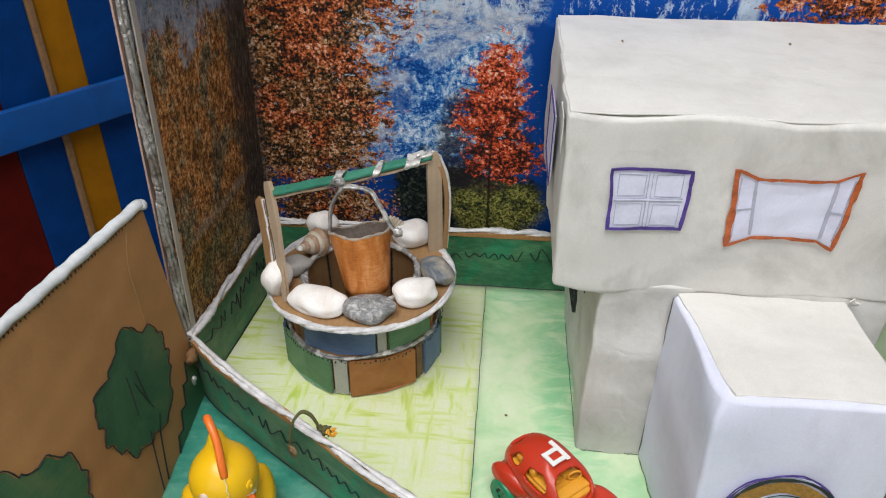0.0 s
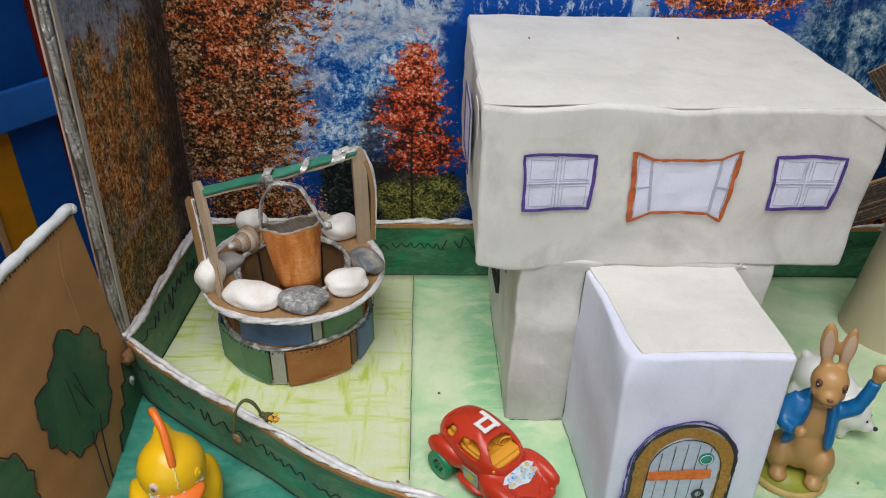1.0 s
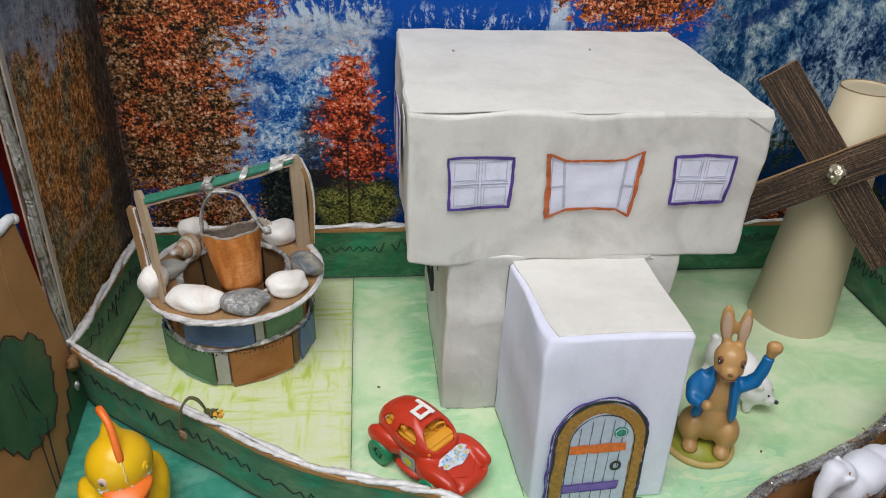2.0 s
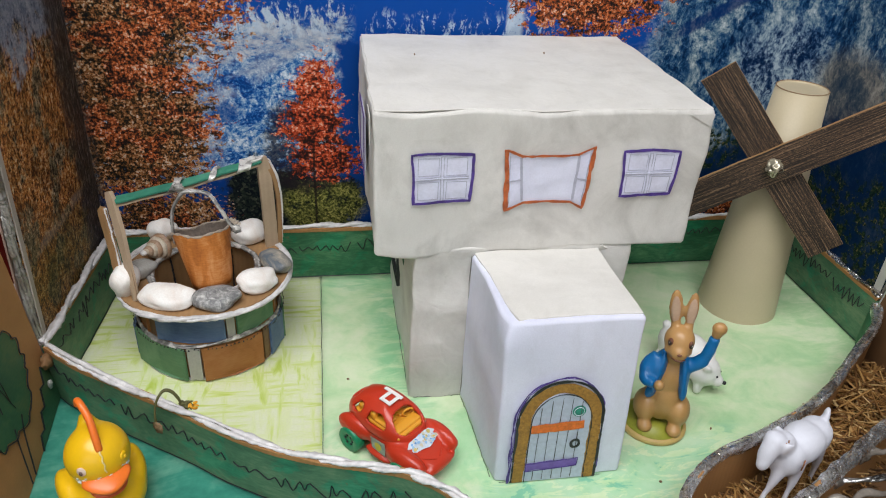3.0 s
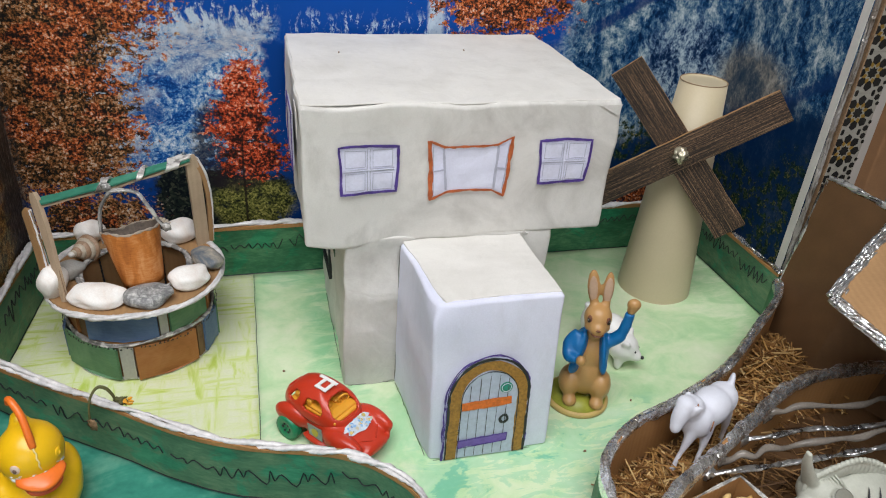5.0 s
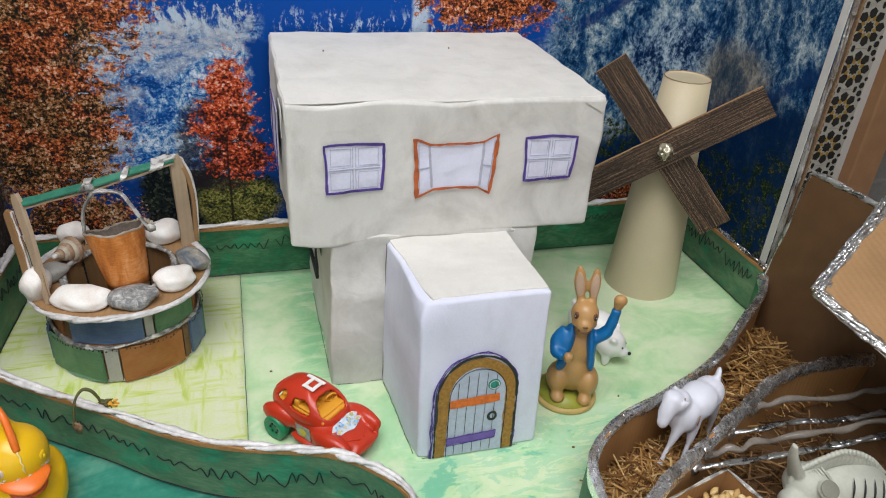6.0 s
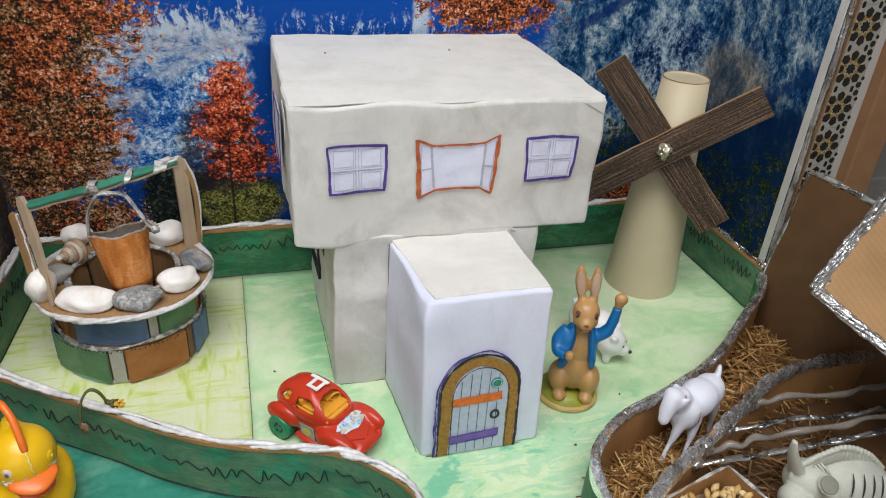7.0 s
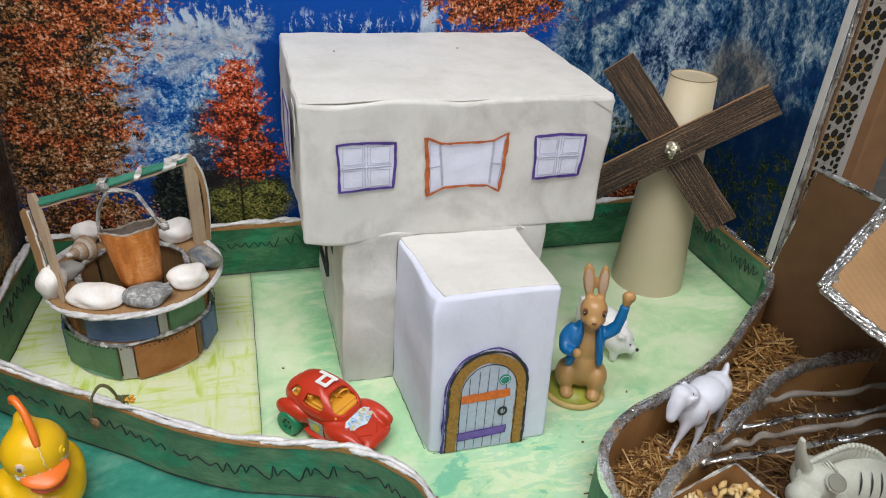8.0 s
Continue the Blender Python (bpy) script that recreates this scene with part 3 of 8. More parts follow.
    hollow = times(away(span(oval(-0.152, 0.216, 0.024, 0.014), 0.4, 1.1, 1.6)), 0.7)
    col = lay(hollow, col, (0.004, 0.05, 0.23))
    # blue notch and sky between the peaks, with feathers of snow
    sky_blue = (0.004, 0.062, 0.31)
    notch = times(span(u, -0.030, -0.018, 0.03), away(span(z, 0.296, 0.306, 0.02)), away(span(u, 0.33, 0.36, 0.03)))
    col = lay(notch, col, (0.003, 0.045, 0.23))
    plume = noise_of(nt, mapped((2.4, 1, 1), 16, flow), 44, 8, 0.75)
    high = span(plus(z, times(maths(nt, "SUBTRACT", plume, 0.5), -0.16)), 0.322, 0.334, 0.03)
    sky = times(high, span(u, -0.24, -0.20, 0.03), away(span(u, 0.345, 0.37, 0.04)))
    feather = times(span(z, 0.300, 0.315, 0.03), away(span(u, -0.03, -0.01, 0.03)), span(plume, 0.47, 0.55))
    col = lay(times(feather, 0.8), col, (0.48, 0.57, 0.66))
    col = lay(sky, col, sky_blue)
    east_sky = times(span(z, 0.292, 0.302, 0.02), span(u, -0.016, 0.0, 0.02), away(span(u, 0.335, 0.36, 0.05)))
    col = lay(east_sky, col, sky_blue)
    frost = times(span(plume, 0.52, 0.57, 0.08), away(span(z, 0.318, 0.336, 0.05)), span(z, 0.296, 0.304), span(u, 0.0, 0.02), away(span(u, 0.2, 0.24)))
    col = lay(times(frost, 0.85), col, (0.46, 0.58, 0.70))
    fall = times(away(span(maths(nt, "ABSOLUTE", maths(nt, "SUBTRACT", u, 0.180)), 0.006, 0.012, 0.012)), span(woods, 0.36, 0.46))
    col = lay(times(fall, 0.8), col, (0.50, 0.60, 0.68))

    # the eastern face: steel-blue woods below bright snow, tan rock towards the wing, deep shade at its foot
    grain = noise_of(nt, mapped((1.6, 1, 1), 14, flow), 105, 8, 0.84)
    relief = noise_of(nt, mapped((1.9, 1, 1), 30, flow), 17, 6, 0.66)
    etone = plus(times(grain, 0.62), times(relief, 0.50), -0.06)
    face = ramp(nt, etone, [(0.43, (0.002, 0.014, 0.055)), (0.47, (0.007, 0.050, 0.145)), (0.505, (0.035, 0.11, 0.21)), (0.535, (0.14, 0.22, 0.28)), (0.575, (0.32, 0.39, 0.43)), (0.64, (0.60, 0.66, 0.68))])
    ecol = face
    rock = ramp(nt, plus(times(relief, 0.5), times(grain, 0.5)), [(0.40, (0.02, 0.045, 0.08)), (0.48, (0.09, 0.105, 0.115)), (0.53, (0.20, 0.18, 0.155)), (0.62, (0.36, 0.32, 0.27))])
    tan = times(away(span(oval(0.655, 0.255, 0.085, 0.055), 0.6, 1.15, 0.8)), 0.9)
    ecol = lay(tan, ecol, rock)
    bright = times(away(span(oval(0.525, 0.27, 0.075, 0.075), 0.3, 1.1, 0.7)), span(etone, 0.44, 0.56))
    ecol = lay(times(bright, 0.65), ecol, (0.52, 0.62, 0.68))
    cleft = times(away(span(maths(nt, "ABSOLUTE", plus(z, times(u, -0.55), -0.102)), 0.004, 0.011, 0.014)), span(u, 0.36, 0.40), away(span(u, 0.50, 0.54)))
    ecol = lay(times(cleft, 0.85), ecol, (0.003, 0.025, 0.12))
    ridge2 = times(away(span(maths(nt, "ABSOLUTE", plus(z, times(u, -0.75), 0.285)), 0.004, 0.016, 0.016)), span(u, 0.66, 0.70))
    ecol = lay(times(ridge2, 0.8), ecol, (0.006, 0.03, 0.11))
    gloom = away(span(plus(z, times(maths(nt, "SUBTRACT", u, 0.6), -0.30)), 0.192, 0.232, 0.06))
    ecol = lay(times(gloom, 0.95), ecol, (0.002, 0.017, 0.060))
    col = lay(span(u, 0.335, 0.37, 0.06), col, ecol)

    # lake and dark conifers at the mountain's foot
    col = lay(times(away(span(z, 0.128, 0.150, 0.03)), away(span(u, 0.3, 0.34))), col, (0.003, 0.036, 0.18))
    shrub_r, _ = cells(360, tuft)
    black_leaf = ramp(nt, plus(times(shrub_r, 0.6), times(edge, 0.4)), [(0.35, (0.003, 0.005, 0.008)), (0.62, (0.012, 0.018, 0.015)), (0.80, (0.045, 0.05, 0.035)), (0.95, (0.16, 0.17, 0.16))])
    firs = maths(nt, "MINIMUM", oval(-0.130, 0.105, 0.034, 0.060), oval(-0.085, 0.10, 0.05, 0.055))
    firs = maths(nt, "MINIMUM", firs, oval(-0.04, 0.105, 0.05, 0.03))
    col = lay(away(span(firs, 0.75, 1.05, 1.5)), col, black_leaf)
    moss = ramp(nt, plus(times(shrub_r, 0.30), times(maths(nt, "SUBTRACT", speck, 0.5), 2.0), times(edge, 0.8)), [(0.25, (0.010, 0.014, 0.008)), (0.45, (0.05, 0.055, 0.014)), (0.65, (0.15, 0.15, 0.035)), (0.85, (0.33, 0.29, 0.09))])
    herb = away(span(oval(-0.045, 0.093, 0.058, 0.040), 0.75, 1.05, 0.8))
    col = lay(times(herb, span(edge, 0.36, 0.46)), col, moss)
    green = ramp(nt, plus(times(shrub_r, 0.40), times(maths(nt, "SUBTRACT", speck, 0.5), 2.0), times(edge, 0.7)), [(0.35, (0.003, 0.010, 0.012)), (0.55, (0.012, 0.035, 0.016)), (0.75, (0.045, 0.055, 0.018)), (0.95, (0.20, 0.16, 0.06))])
    grove = maths(nt, "MINIMUM", oval(0.462, 0.165, 0.045, 0.035), oval(0.69, 0.085, 0.13, 0.085))
    grove = maths(nt, "MINIMUM", grove, oval(0.78, 0.10, 0.08, 0.12))
    col = lay(times(away(span(grove, 0.7, 1.1, 1.1)), span(noise_of(nt, mapped((1, 0.8, 1)), 75, 4, 0.65), 0.47, 0.56)), col, green)

    # autumn leaves: ragged dabs of light and shade along drooping boughs
    leaf_r, leaf_d = cells(330, warped(170, 0.004, 3.0))
    bough = noise_of(nt, mapped((0.75, 1.5, 1), 10, flow), 52, 5, 0.65)
    shade = plus(times(leaf_r, 0.50), times(maths(nt, "SUBTRACT", speck, 0.5), 2.1), times(maths(nt, "SUBTRACT", bough, 0.5), 1.35), times(leaf_d, -0.25), 0.305)
    rust = ramp(nt, shade, [(0.16, (0.010, 0.008, 0.008)), (0.32, (0.055, 0.022, 0.014)), (0.45, (0.20, 0.048, 0.016)), (0.58, (0.44, 0.095, 0.022)), (0.72, (0.58, 0.20, 0.065)), (0.84, (0.52, 0.34, 0.24)), (0.95, (0.66, 0.58, 0.50))])
    olive = ramp(nt, shade, [(0.20, (0.008, 0.008, 0.008)), (0.36, (0.05, 0.032, 0.014)), (0.48, (0.17, 0.062, 0.022)), (0.62, (0.33, 0.135, 0.042)), (0.78, (0.44, 0.30, 0.18)), (0.92, (0.56, 0.49, 0.41))])
    scarlet = ramp(nt, plus(shade, times(maths(nt, "SUBTRACT", z, 0.20), 1.6)), [(0.16, (0.016, 0.008, 0.008)), (0.32, (0.085, 0.018, 0.012)), (0.45, (0.25, 0.034, 0.014)), (0.58, (0.52, 0.062, 0.018)), (0.74, (0.66, 0.15, 0.055)), (0.86, (0.58, 0.34, 0.24)), (0.96, (0.66, 0.52, 0.44))])
    gaps = noise_of(nt, mapped((0.8, 1.25, 1), 0, flow), 70, 6, 0.75)

    def crown(ovals, thin):
        """Leaves within the ovals; they thin out towards the rim."""
        d = oval(*ovals[0])
        for o in ovals[1:]:
            d = maths(nt, "MINIMUM", d, oval(*o))
        body = plus(away(d), times(maths(nt, "SUBTRACT", gaps, 0.5), 2.5), times(maths(nt, "SUBTRACT", leaf_r, 0.5), 0.30), times(maths(nt, "SUBTRACT", speck, 0.5), 0.9), times(maths(nt, "SUBTRACT", edge, 0.5), 0.6))
        return span(body, thin, thin + 0.05)

    dark_crown = away(span(oval(-0.262, 0.215, 0.075, 0.11), 0.7, 1.05, 1.2))
    col = lay(times(dark_crown, span(gaps, 0.42, 0.50), 0.85), col, (0.014, 0.012, 0.012))
    hue = noise_of(nt, mapped((1, 1.3, 1)), 22, 4, 0.6)
    rust_tree = mixed(nt, span(plus(hue, times(z, -0.35)), 0.395, 0.44, 0.04), rust, olive)
    col = lay(crown([(-0.265, 0.27, 0.100, 0.17), (-0.225, 0.345, 0.105, 0.085), (-0.255, 0.17, 0.080, 0.075), (-0.235, 0.085, 0.075, 0.035), (-0.215, 0.205, 0.055, 0.060)], 0.08), col, rust_tree)
    col = lay(times(away(span(oval(-0.064, 0.172, 0.054, 0.070), 0.75, 1.0, 0.9)), span(gaps, 0.38, 0.46), 0.85), col, (0.016, 0.012, 0.016))
    col = lay(crown([(-0.050, 0.240, 0.029, 0.047), (-0.052, 0.200, 0.041, 0.052), (-0.042, 0.155, 0.044, 0.030)], 0.12), col, scarlet)
    col = lay(crown([(0.268, 0.355, 0.095, 0.052)], 0.08), col, rust)
    col = lay(crown([(0.500, 0.085, 0.045, 0.030)], 0.10), col, rust)
    stem = times(away(span(maths(nt, "ABSOLUTE", plus(u, 0.0545, times(maths(nt, "SUBTRACT", edge, 0.5), 0.006))), 0.0009, 0.0020)), away(span(z, 0.18, 0.21)))
    col = lay(times(stem, 0.85), col, (0.012, 0.008, 0.008))

    # west wing: tall rust reeds under a grey sky, and a broad dark trunk in the fold
    reed = plus(noise_of(nt, mapped((2.0, 1, 1), 5), 95, 7, 0.82), times(maths(nt, "SUBTRACT", speck, 0.5), 0.55))
    drift = noise_of(nt, mapped((1.3, 1, 1), 8), 20, 4, 0.65)
    warm = ramp(nt, reed, [(0.38, (0.012, 0.011, 0.011)), (0.44, (0.11, 0.048, 0.020)), (0.50, (0.34, 0.115, 0.028)), (0.56, (0.55, 0.27, 0.07)), (0.64, (0.66, 0.55, 0.38))])
    dull = ramp(nt, reed, [(0.38, (0.010, 0.012, 0.013)), (0.45, (0.05, 0.046, 0.030)), (0.51, (0.19, 0.145, 0.075)), (0.58, (0.36, 0.28, 0.17)), (0.66, (0.52, 0.47, 0.42))])
    wood = mixed(nt, span(drift, 0.40, 0.50, 0.25), dull, warm)
    wood = mixed(nt, 0.75, wood, ramp(nt, noise_of(nt, mapped((1.5, 1, 1), 10), 30, 4, 0.65), [(0.36, (0.24, 0.25, 0.27)), (0.51, (1.0, 1.0, 1.0)), (0.66, (1.4, 1.32, 1.28))]), "MULTIPLY")
    wood = mixed(nt, times(away(span(z, 0.11, 0.17, 0.06)), 0.55), wood, ramp(nt, reed, [(0.40, (0.012, 0.014, 0.010)), (0.5, (0.09, 0.075, 0.02)), (0.62, (0.34, 0.25, 0.07))]))
    mist = ramp(nt, plus(times(reed, 0.5), times(drift, 0.5)), [(0.38, (0.04, 0.06, 0.10)), (0.46, (0.15, 0.18, 0.24)), (0.54, (0.28, 0.30, 0.35)), (0.64, (0.42, 0.43, 0.47))])
    wood = mixed(nt, span(plus(z, times(maths(nt, "ADD", u, 0.52), 0.11), times(maths(nt, "SUBTRACT", drift, 0.5), 0.22)), 0.318, 0.345, 0.03), wood, mist)
    # Grey band painted in for the hazy reflection on the glossy sheet.
    gloss_haze = times(away(span(maths(nt, "ABSOLUTE", plus(z, -0.142, times(maths(nt, "SUBTRACT", drift, 0.5), -0.02))), 0.002, 0.008)), span(drift, 0.40, 0.55))
    wood = mixed(nt, times(gloss_haze, 0.35), wood, (0.30, 0.29, 0.28))
    bark = ramp(nt, noise_of(nt, mapped((4.5, 1, 1), 2), 70, 6, 0.75), [(0.40, (0.006, 0.006, 0.007)), (0.50, (0.036, 0.030, 0.027)), (0.60, (0.13, 0.11, 0.10)), (0.70, (0.30, 0.28, 0.28))])
    col = lay(away(span(u, -0.318, -0.306, 0.012)), col, wood)
    trunk = times(span(u, -0.376, -0.350, 0.07), away(span(u, -0.312, -0.296, 0.03)))
    col = lay(times(trunk, 0.93), col, bark)

    nt.links.new(col, sh.inputs["Base Color"])
    sh.inputs["Roughness"].default_value = 0.40
    sh.inputs["Specular IOR Level"].default_value = 0.09
    bumped(nt, sh, noise_of(nt, mapped((1, 1, 1)), 14, 3), 0.12, 0.002)
    return m


LAWN_A, LAWN_B = lawn_crayon(), lawn_wash()
POND = paint("teal_paint", (0.022, 0.155, 0.115), (0.048, 0.255, 0.185), (0.165, 0.39, 0.285), 13, 0.38, (1, 2.5, 1))
POSTER = poster_mat("mountain_print", "X", 1.0, 0.0)
POSTER_WEST, POSTER_EAST = poster_mat("mountain_print_west", "Y", 1.0, -0.312), poster_mat("mountain_print_east", "Y", -1.0, 0.594)
TABLE = plain("table_top", (0.42, 0.36, 0.36), 0.5, vary=0.12, scale=12)
WALL = plain("pale_wall", (0.62, 0.60, 0.56), 0.8, vary=0.08, scale=3)
DADO = plain("grey_floor", (0.22, 0.21, 0.20), 0.6, vary=0.2, scale=6)
STRIP = plain("white_edge_strip", (0.55, 0.535, 0.50), 0.6, vary=0.1, scale=40)
PINK_CARD = plain("faded_pink_card", (0.40, 0.27, 0.22), 0.7, vary=0.3, scale=30)
STRIP_WARM = plain("warm_grey_edge_strip", (0.44, 0.39, 0.345), 0.6, vary=0.15, scale=40)
TERRA = plain("terracotta_wood", (0.36, 0.19, 0.09), 0.5, vary=0.15, scale=20)
# The three slat paints are darkened to hold the shade behind the rail.
BENCH = [plain("shaded_blue_gloss_paint", (0.001, 0.036, 0.17), 0.45, vary=0.25, scale=25, spec=0.15), plain("shaded_yellow_gloss_paint", (0.30, 0.12, 0.003), 0.5, vary=0.2, scale=25, spec=0.15),
         plain("shaded_red_gloss_paint", (0.085, 0.005, 0.003), 0.5, vary=0.25, scale=25, spec=0.15), plain("raw_wood", (0.22, 0.12, 0.05), 0.6, vary=0.3, scale=90)]

# ---- the room ----
FLOOR_Z, TOP_Z = -7.6, 20.5
b = mesh()
box(b, -22, 28, -26, 14, FLOOR_Z - 0.5, FLOOR_Z)
solo("floor", b, DADO, "grey terrazzo floor of the room", "floor", kind="structure")
b = mesh()
box(b, -22, 28, -26, 14, TOP_Z, TOP_Z + 0.5)
solo("ceiling", b, WALL, "plain pale ceiling", "ceiling", kind="structure")
for nm, lim in (("wall_north", (-22, 28, 14, 15)), ("wall_west", (-23, -22, -26, 14)), ("wall_east", (28, 29, -26, 14))):
    b = mesh()
    box(b, *lim, FLOOR_Z, TOP_Z)
    solo(nm, b, WALL, "plain pale plaster wall of the room", "wall", kind="structure")

for nm, lim in (("wall_south", (-22, -18.5, FLOOR_Z, TOP_Z)), ("wall_south", (4.5, 28, FLOOR_Z, TOP_Z)), ("wall_south", (-18.5, 4.5, FLOOR_Z, 3.5)), ("wall_south", (-18.5, 4.5, 19.5, TOP_Z))):
    b = mesh()
    box(b, lim[0], lim[1], -27, -26, lim[2], lim[3])
    solo(nm, b, WALL, "plain pale plaster wall round the assumed window", "wall", kind="structure")
# Frame made up to go with the added fill lamp, never in view.
b = mesh()
for x0, x1, z0, z1 in ((-18.5, -18.0, 3.5, 19.5), (4.0, 4.5, 3.5, 19.5), (-18.0, 4.0, 3.5, 4.0), (-18.0, 4.0, 19.0, 19.5)):
    box(b, x0, x1, -26.9, -26.1, z0, z1)
solo("window_1", b, STRIP, "plain white frame of an assumed, unseen window", "window", kind="structure")

t = thing("table", (1.3, -1.0, FLOOR_Z), "plain grey-brown table under the cardboard model", "table")
b = mesh()
rbox(b, (-4.35, -7.0, -0.5), (9.5, 3.1, -0.06), 0.08, step=4)
part("tabletop", b, TABLE, t, smooth=True)
for x in (-4.0, 9.1):
    for y in (-6.6, 2.7):
        b = mesh()
        box(b, x - 0.25, x + 0.25, y - 0.25, y + 0.25, FLOOR_Z, -0.5)
        part("leg", b, TABLE, t)

# ---- the model's ground ----
b = mesh()
box(b, -3.6, 7.4, -5.2, 2.9, -0.06, -0.012)
solo("base_board", b, CARD, "brown cardboard base of the whole model", "board", kind="structure")


S_LINE = smooth_path([(-3.14, 0.42, 0), (-2.85, 0.16, 0), (-2.28, -0.25, 0), (-1.75, -0.60, 0), (-1.25, -0.96, 0), (-0.78, -1.22, 0), (-0.30, -1.38, 0), (0.15, -1.52, 0), (0.46, -1.74, 0), (0.68, -2.02, 0), (0.76, -2.35, 0), (0.74, -2.8, 0), (0.70, -3.3, 0)], 5)
E_LINE = smooth_path([(5.86, 0.42, 0), (5.62, 0.08, 0), (4.97, -0.43, 0), (4.22, -1.00, 0), (3.42, -1.38, 0), (2.84, -1.60, 0), (2.44, -1.90, 0), (2.26, -2.22, 0), (2.24, -2.7, 0), (2.3, -3.3, 0)], 5)


def rim_y(x, line):
    """The line's y at x."""
    pts = sorted((p[0], p[1]) for p in line)
    for (x0, y0), (x1, y1) in zip(pts, pts[1:]):
        if x0 <= x <= x1:
            return y0 + (y1 - y0) * (x - x0) / max(x1 - x0, 1e-6)
    return pts[0][1] if x < pts[0][0] else pts[-1][1]


def sheet(name, x0, x1, south, north, z, mat, label, lift=0.012):
    """A slightly buckled sheet between two edges, each given as y over x."""
    bm = mesh()
    nx, ny = max(2, int((x1 - x0) / 0.1)), 26
    grid = []
    for i in range(nx + 1):
        x = x0 + (x1 - x0) * i / nx
        a, c = south(x), north(x)
        grid.append([bm.verts.new((x, a + (c - a) * j / ny, z + lift * max(-0.2, noise.noise(Vector((x * 1.6, (a + (c - a) * j / ny) * 1.6, z * 50)))))) for j in range(ny + 1)])
    for i in range(nx):
        for j in range(ny):
            bm.faces.new((grid[i][j], grid[i + 1][j], grid[i + 1][j + 1], grid[i][j + 1]))
    geo = bmesh.ops.extrude_face_region(bm, geom=bm.faces[:])["geom"]
    for v in geo:
        if isinstance(v, bmesh.types.BMVert):
            v.co.z -= 0.006
    return solo(name, bm, mat, label, "lawn", kind="structure", smooth=True, base=(0, 0, 0))


sheet("lawn_west", -3.17, -0.51, lambda x: rim_y(x, S_LINE), lambda x: 2.42, 0.0, LAWN_A, "paper lawn drawn with yellow-green crayon strokes")
sheet("lawn_east", -0.53, 5.9, lambda x: rim_y(x, S_LINE[:46]) if x < 0.7 else (-3.4 if x < 2.3 else rim_y(x, E_LINE[:36])), lambda x: 2.42, 0.004, LAWN_B, "paper lawn washed with pale green watercolour")
b = mesh()
tube(b, [(-0.52 + 0.012 * noise.noise(Vector((k * 0.3, 2, 0))), 2.40 - 3.1 * k / 40, 0.012) for k in range(41)], 0.0026, 4)
solo("lawn_seam", b, BLACK, "thin dark seam between the two lawn papers", "seam", kind="structure")
sheet("pond", -3.2, 0.72, lambda x: -4.6, lambda x: rim_y(x, S_LINE[:46]), -0.004, POND, "card ground painted in streaky teal green", 0.02)

# ---- hedges: painted card strips with a twisted rope on top ----

def strip_wall(bm, line, z0, z1, thick, lean=0.0, wob=0.012):
    """An upright strip along line; lean moves its top outwards to the line's left."""
    rows = []
    n = len(line)
    for i, p in enumerate(line):
        d = (Vector(line[min(i + 1, n - 1)]) - Vector(line[max(i - 1, 0)])).normalized()
        side = Vector((-d.y, d.x, 0))
        cols = []
        for z in (z0, (z0 + z1) / 2, z1):
            k = (z - z0) / (z1 - z0)
            q = Vector((p[0], p[1], z)) + side * (lean * k + wob * noise.noise(Vector((i * 0.4, z * 2, n))))
            zz = z + (0.03 * noise.noise(Vector((i * 0.3, 3.3, n))) if z == z1 else 0)
            cols.append((Vector((q.x, q.y, zz)) - side * thick / 2, Vector((q.x, q.y, zz)) + side * thick / 2))
        rows.append([[bm.verts.new(a) for a, _ in cols], [bm.verts.new(c) for _, c in cols]])
    for r, s in zip(rows, rows[1:]):
        for f in (0, 1):
            for k in range(2):
                bm.faces.new((r[f][k], s[f][k], s[f][k + 1], r[f][k + 1]))
        bm.faces.new((r[0][2], s[0][2], s[1][2], r[1][2]))
        bm.faces.new((r[0][0], r[1][0], s[1][0], s[0][0]))
    for r in (rows[0], rows[-1]):
        for k in range(2):
            bm.faces.new((r[0][k], r[0][k + 1], r[1][k + 1], r[1][k]))


def along(line, d):
    """The point and the direction at distance d along line."""
    for a, c in zip(line, line[1:]):
        a, c = Vector(a), Vector(c)
        s = (c - a).length
        if d <= s:
            return a + (c - a) * (d / s), (c - a).normalized()
        d -= s
    return Vector(line[-1]), (Vector(line[-1]) - Vector(line[-2])).normalized()


def scribble(bm, line, z, off, start, end, seed, high=0.20):
    """A jagged pen line, as a child would draw leaves along a hedge."""
    rng = random.Random(seed)
    d, pts = start, []
    flip = 1
    while d < end:
        p, ahead = along(line, d)
        side = Vector((-ahead.y, ahead.x, 0))
        swing = high * rng.uniform(0.30, 0.95) * (0.75 + 0.35 * math.sin(d * 2.3 + seed)) * (2.2 if rng.random() < 0.05 else 1.0)
        pts.append(p + side * off + Vector((0, 0, z + flip * swing * 0.5 + 0.05 * math.sin(d * 1.7 + seed))))
        flip = -flip
        d += rng.uniform(0.03, 0.075) if rng.random() < 0.85 else rng.uniform(0.08, 0.15)
    if len(pts) > 2:
        tube(bm, smooth_path(pts, 3), 0.0062, 5)


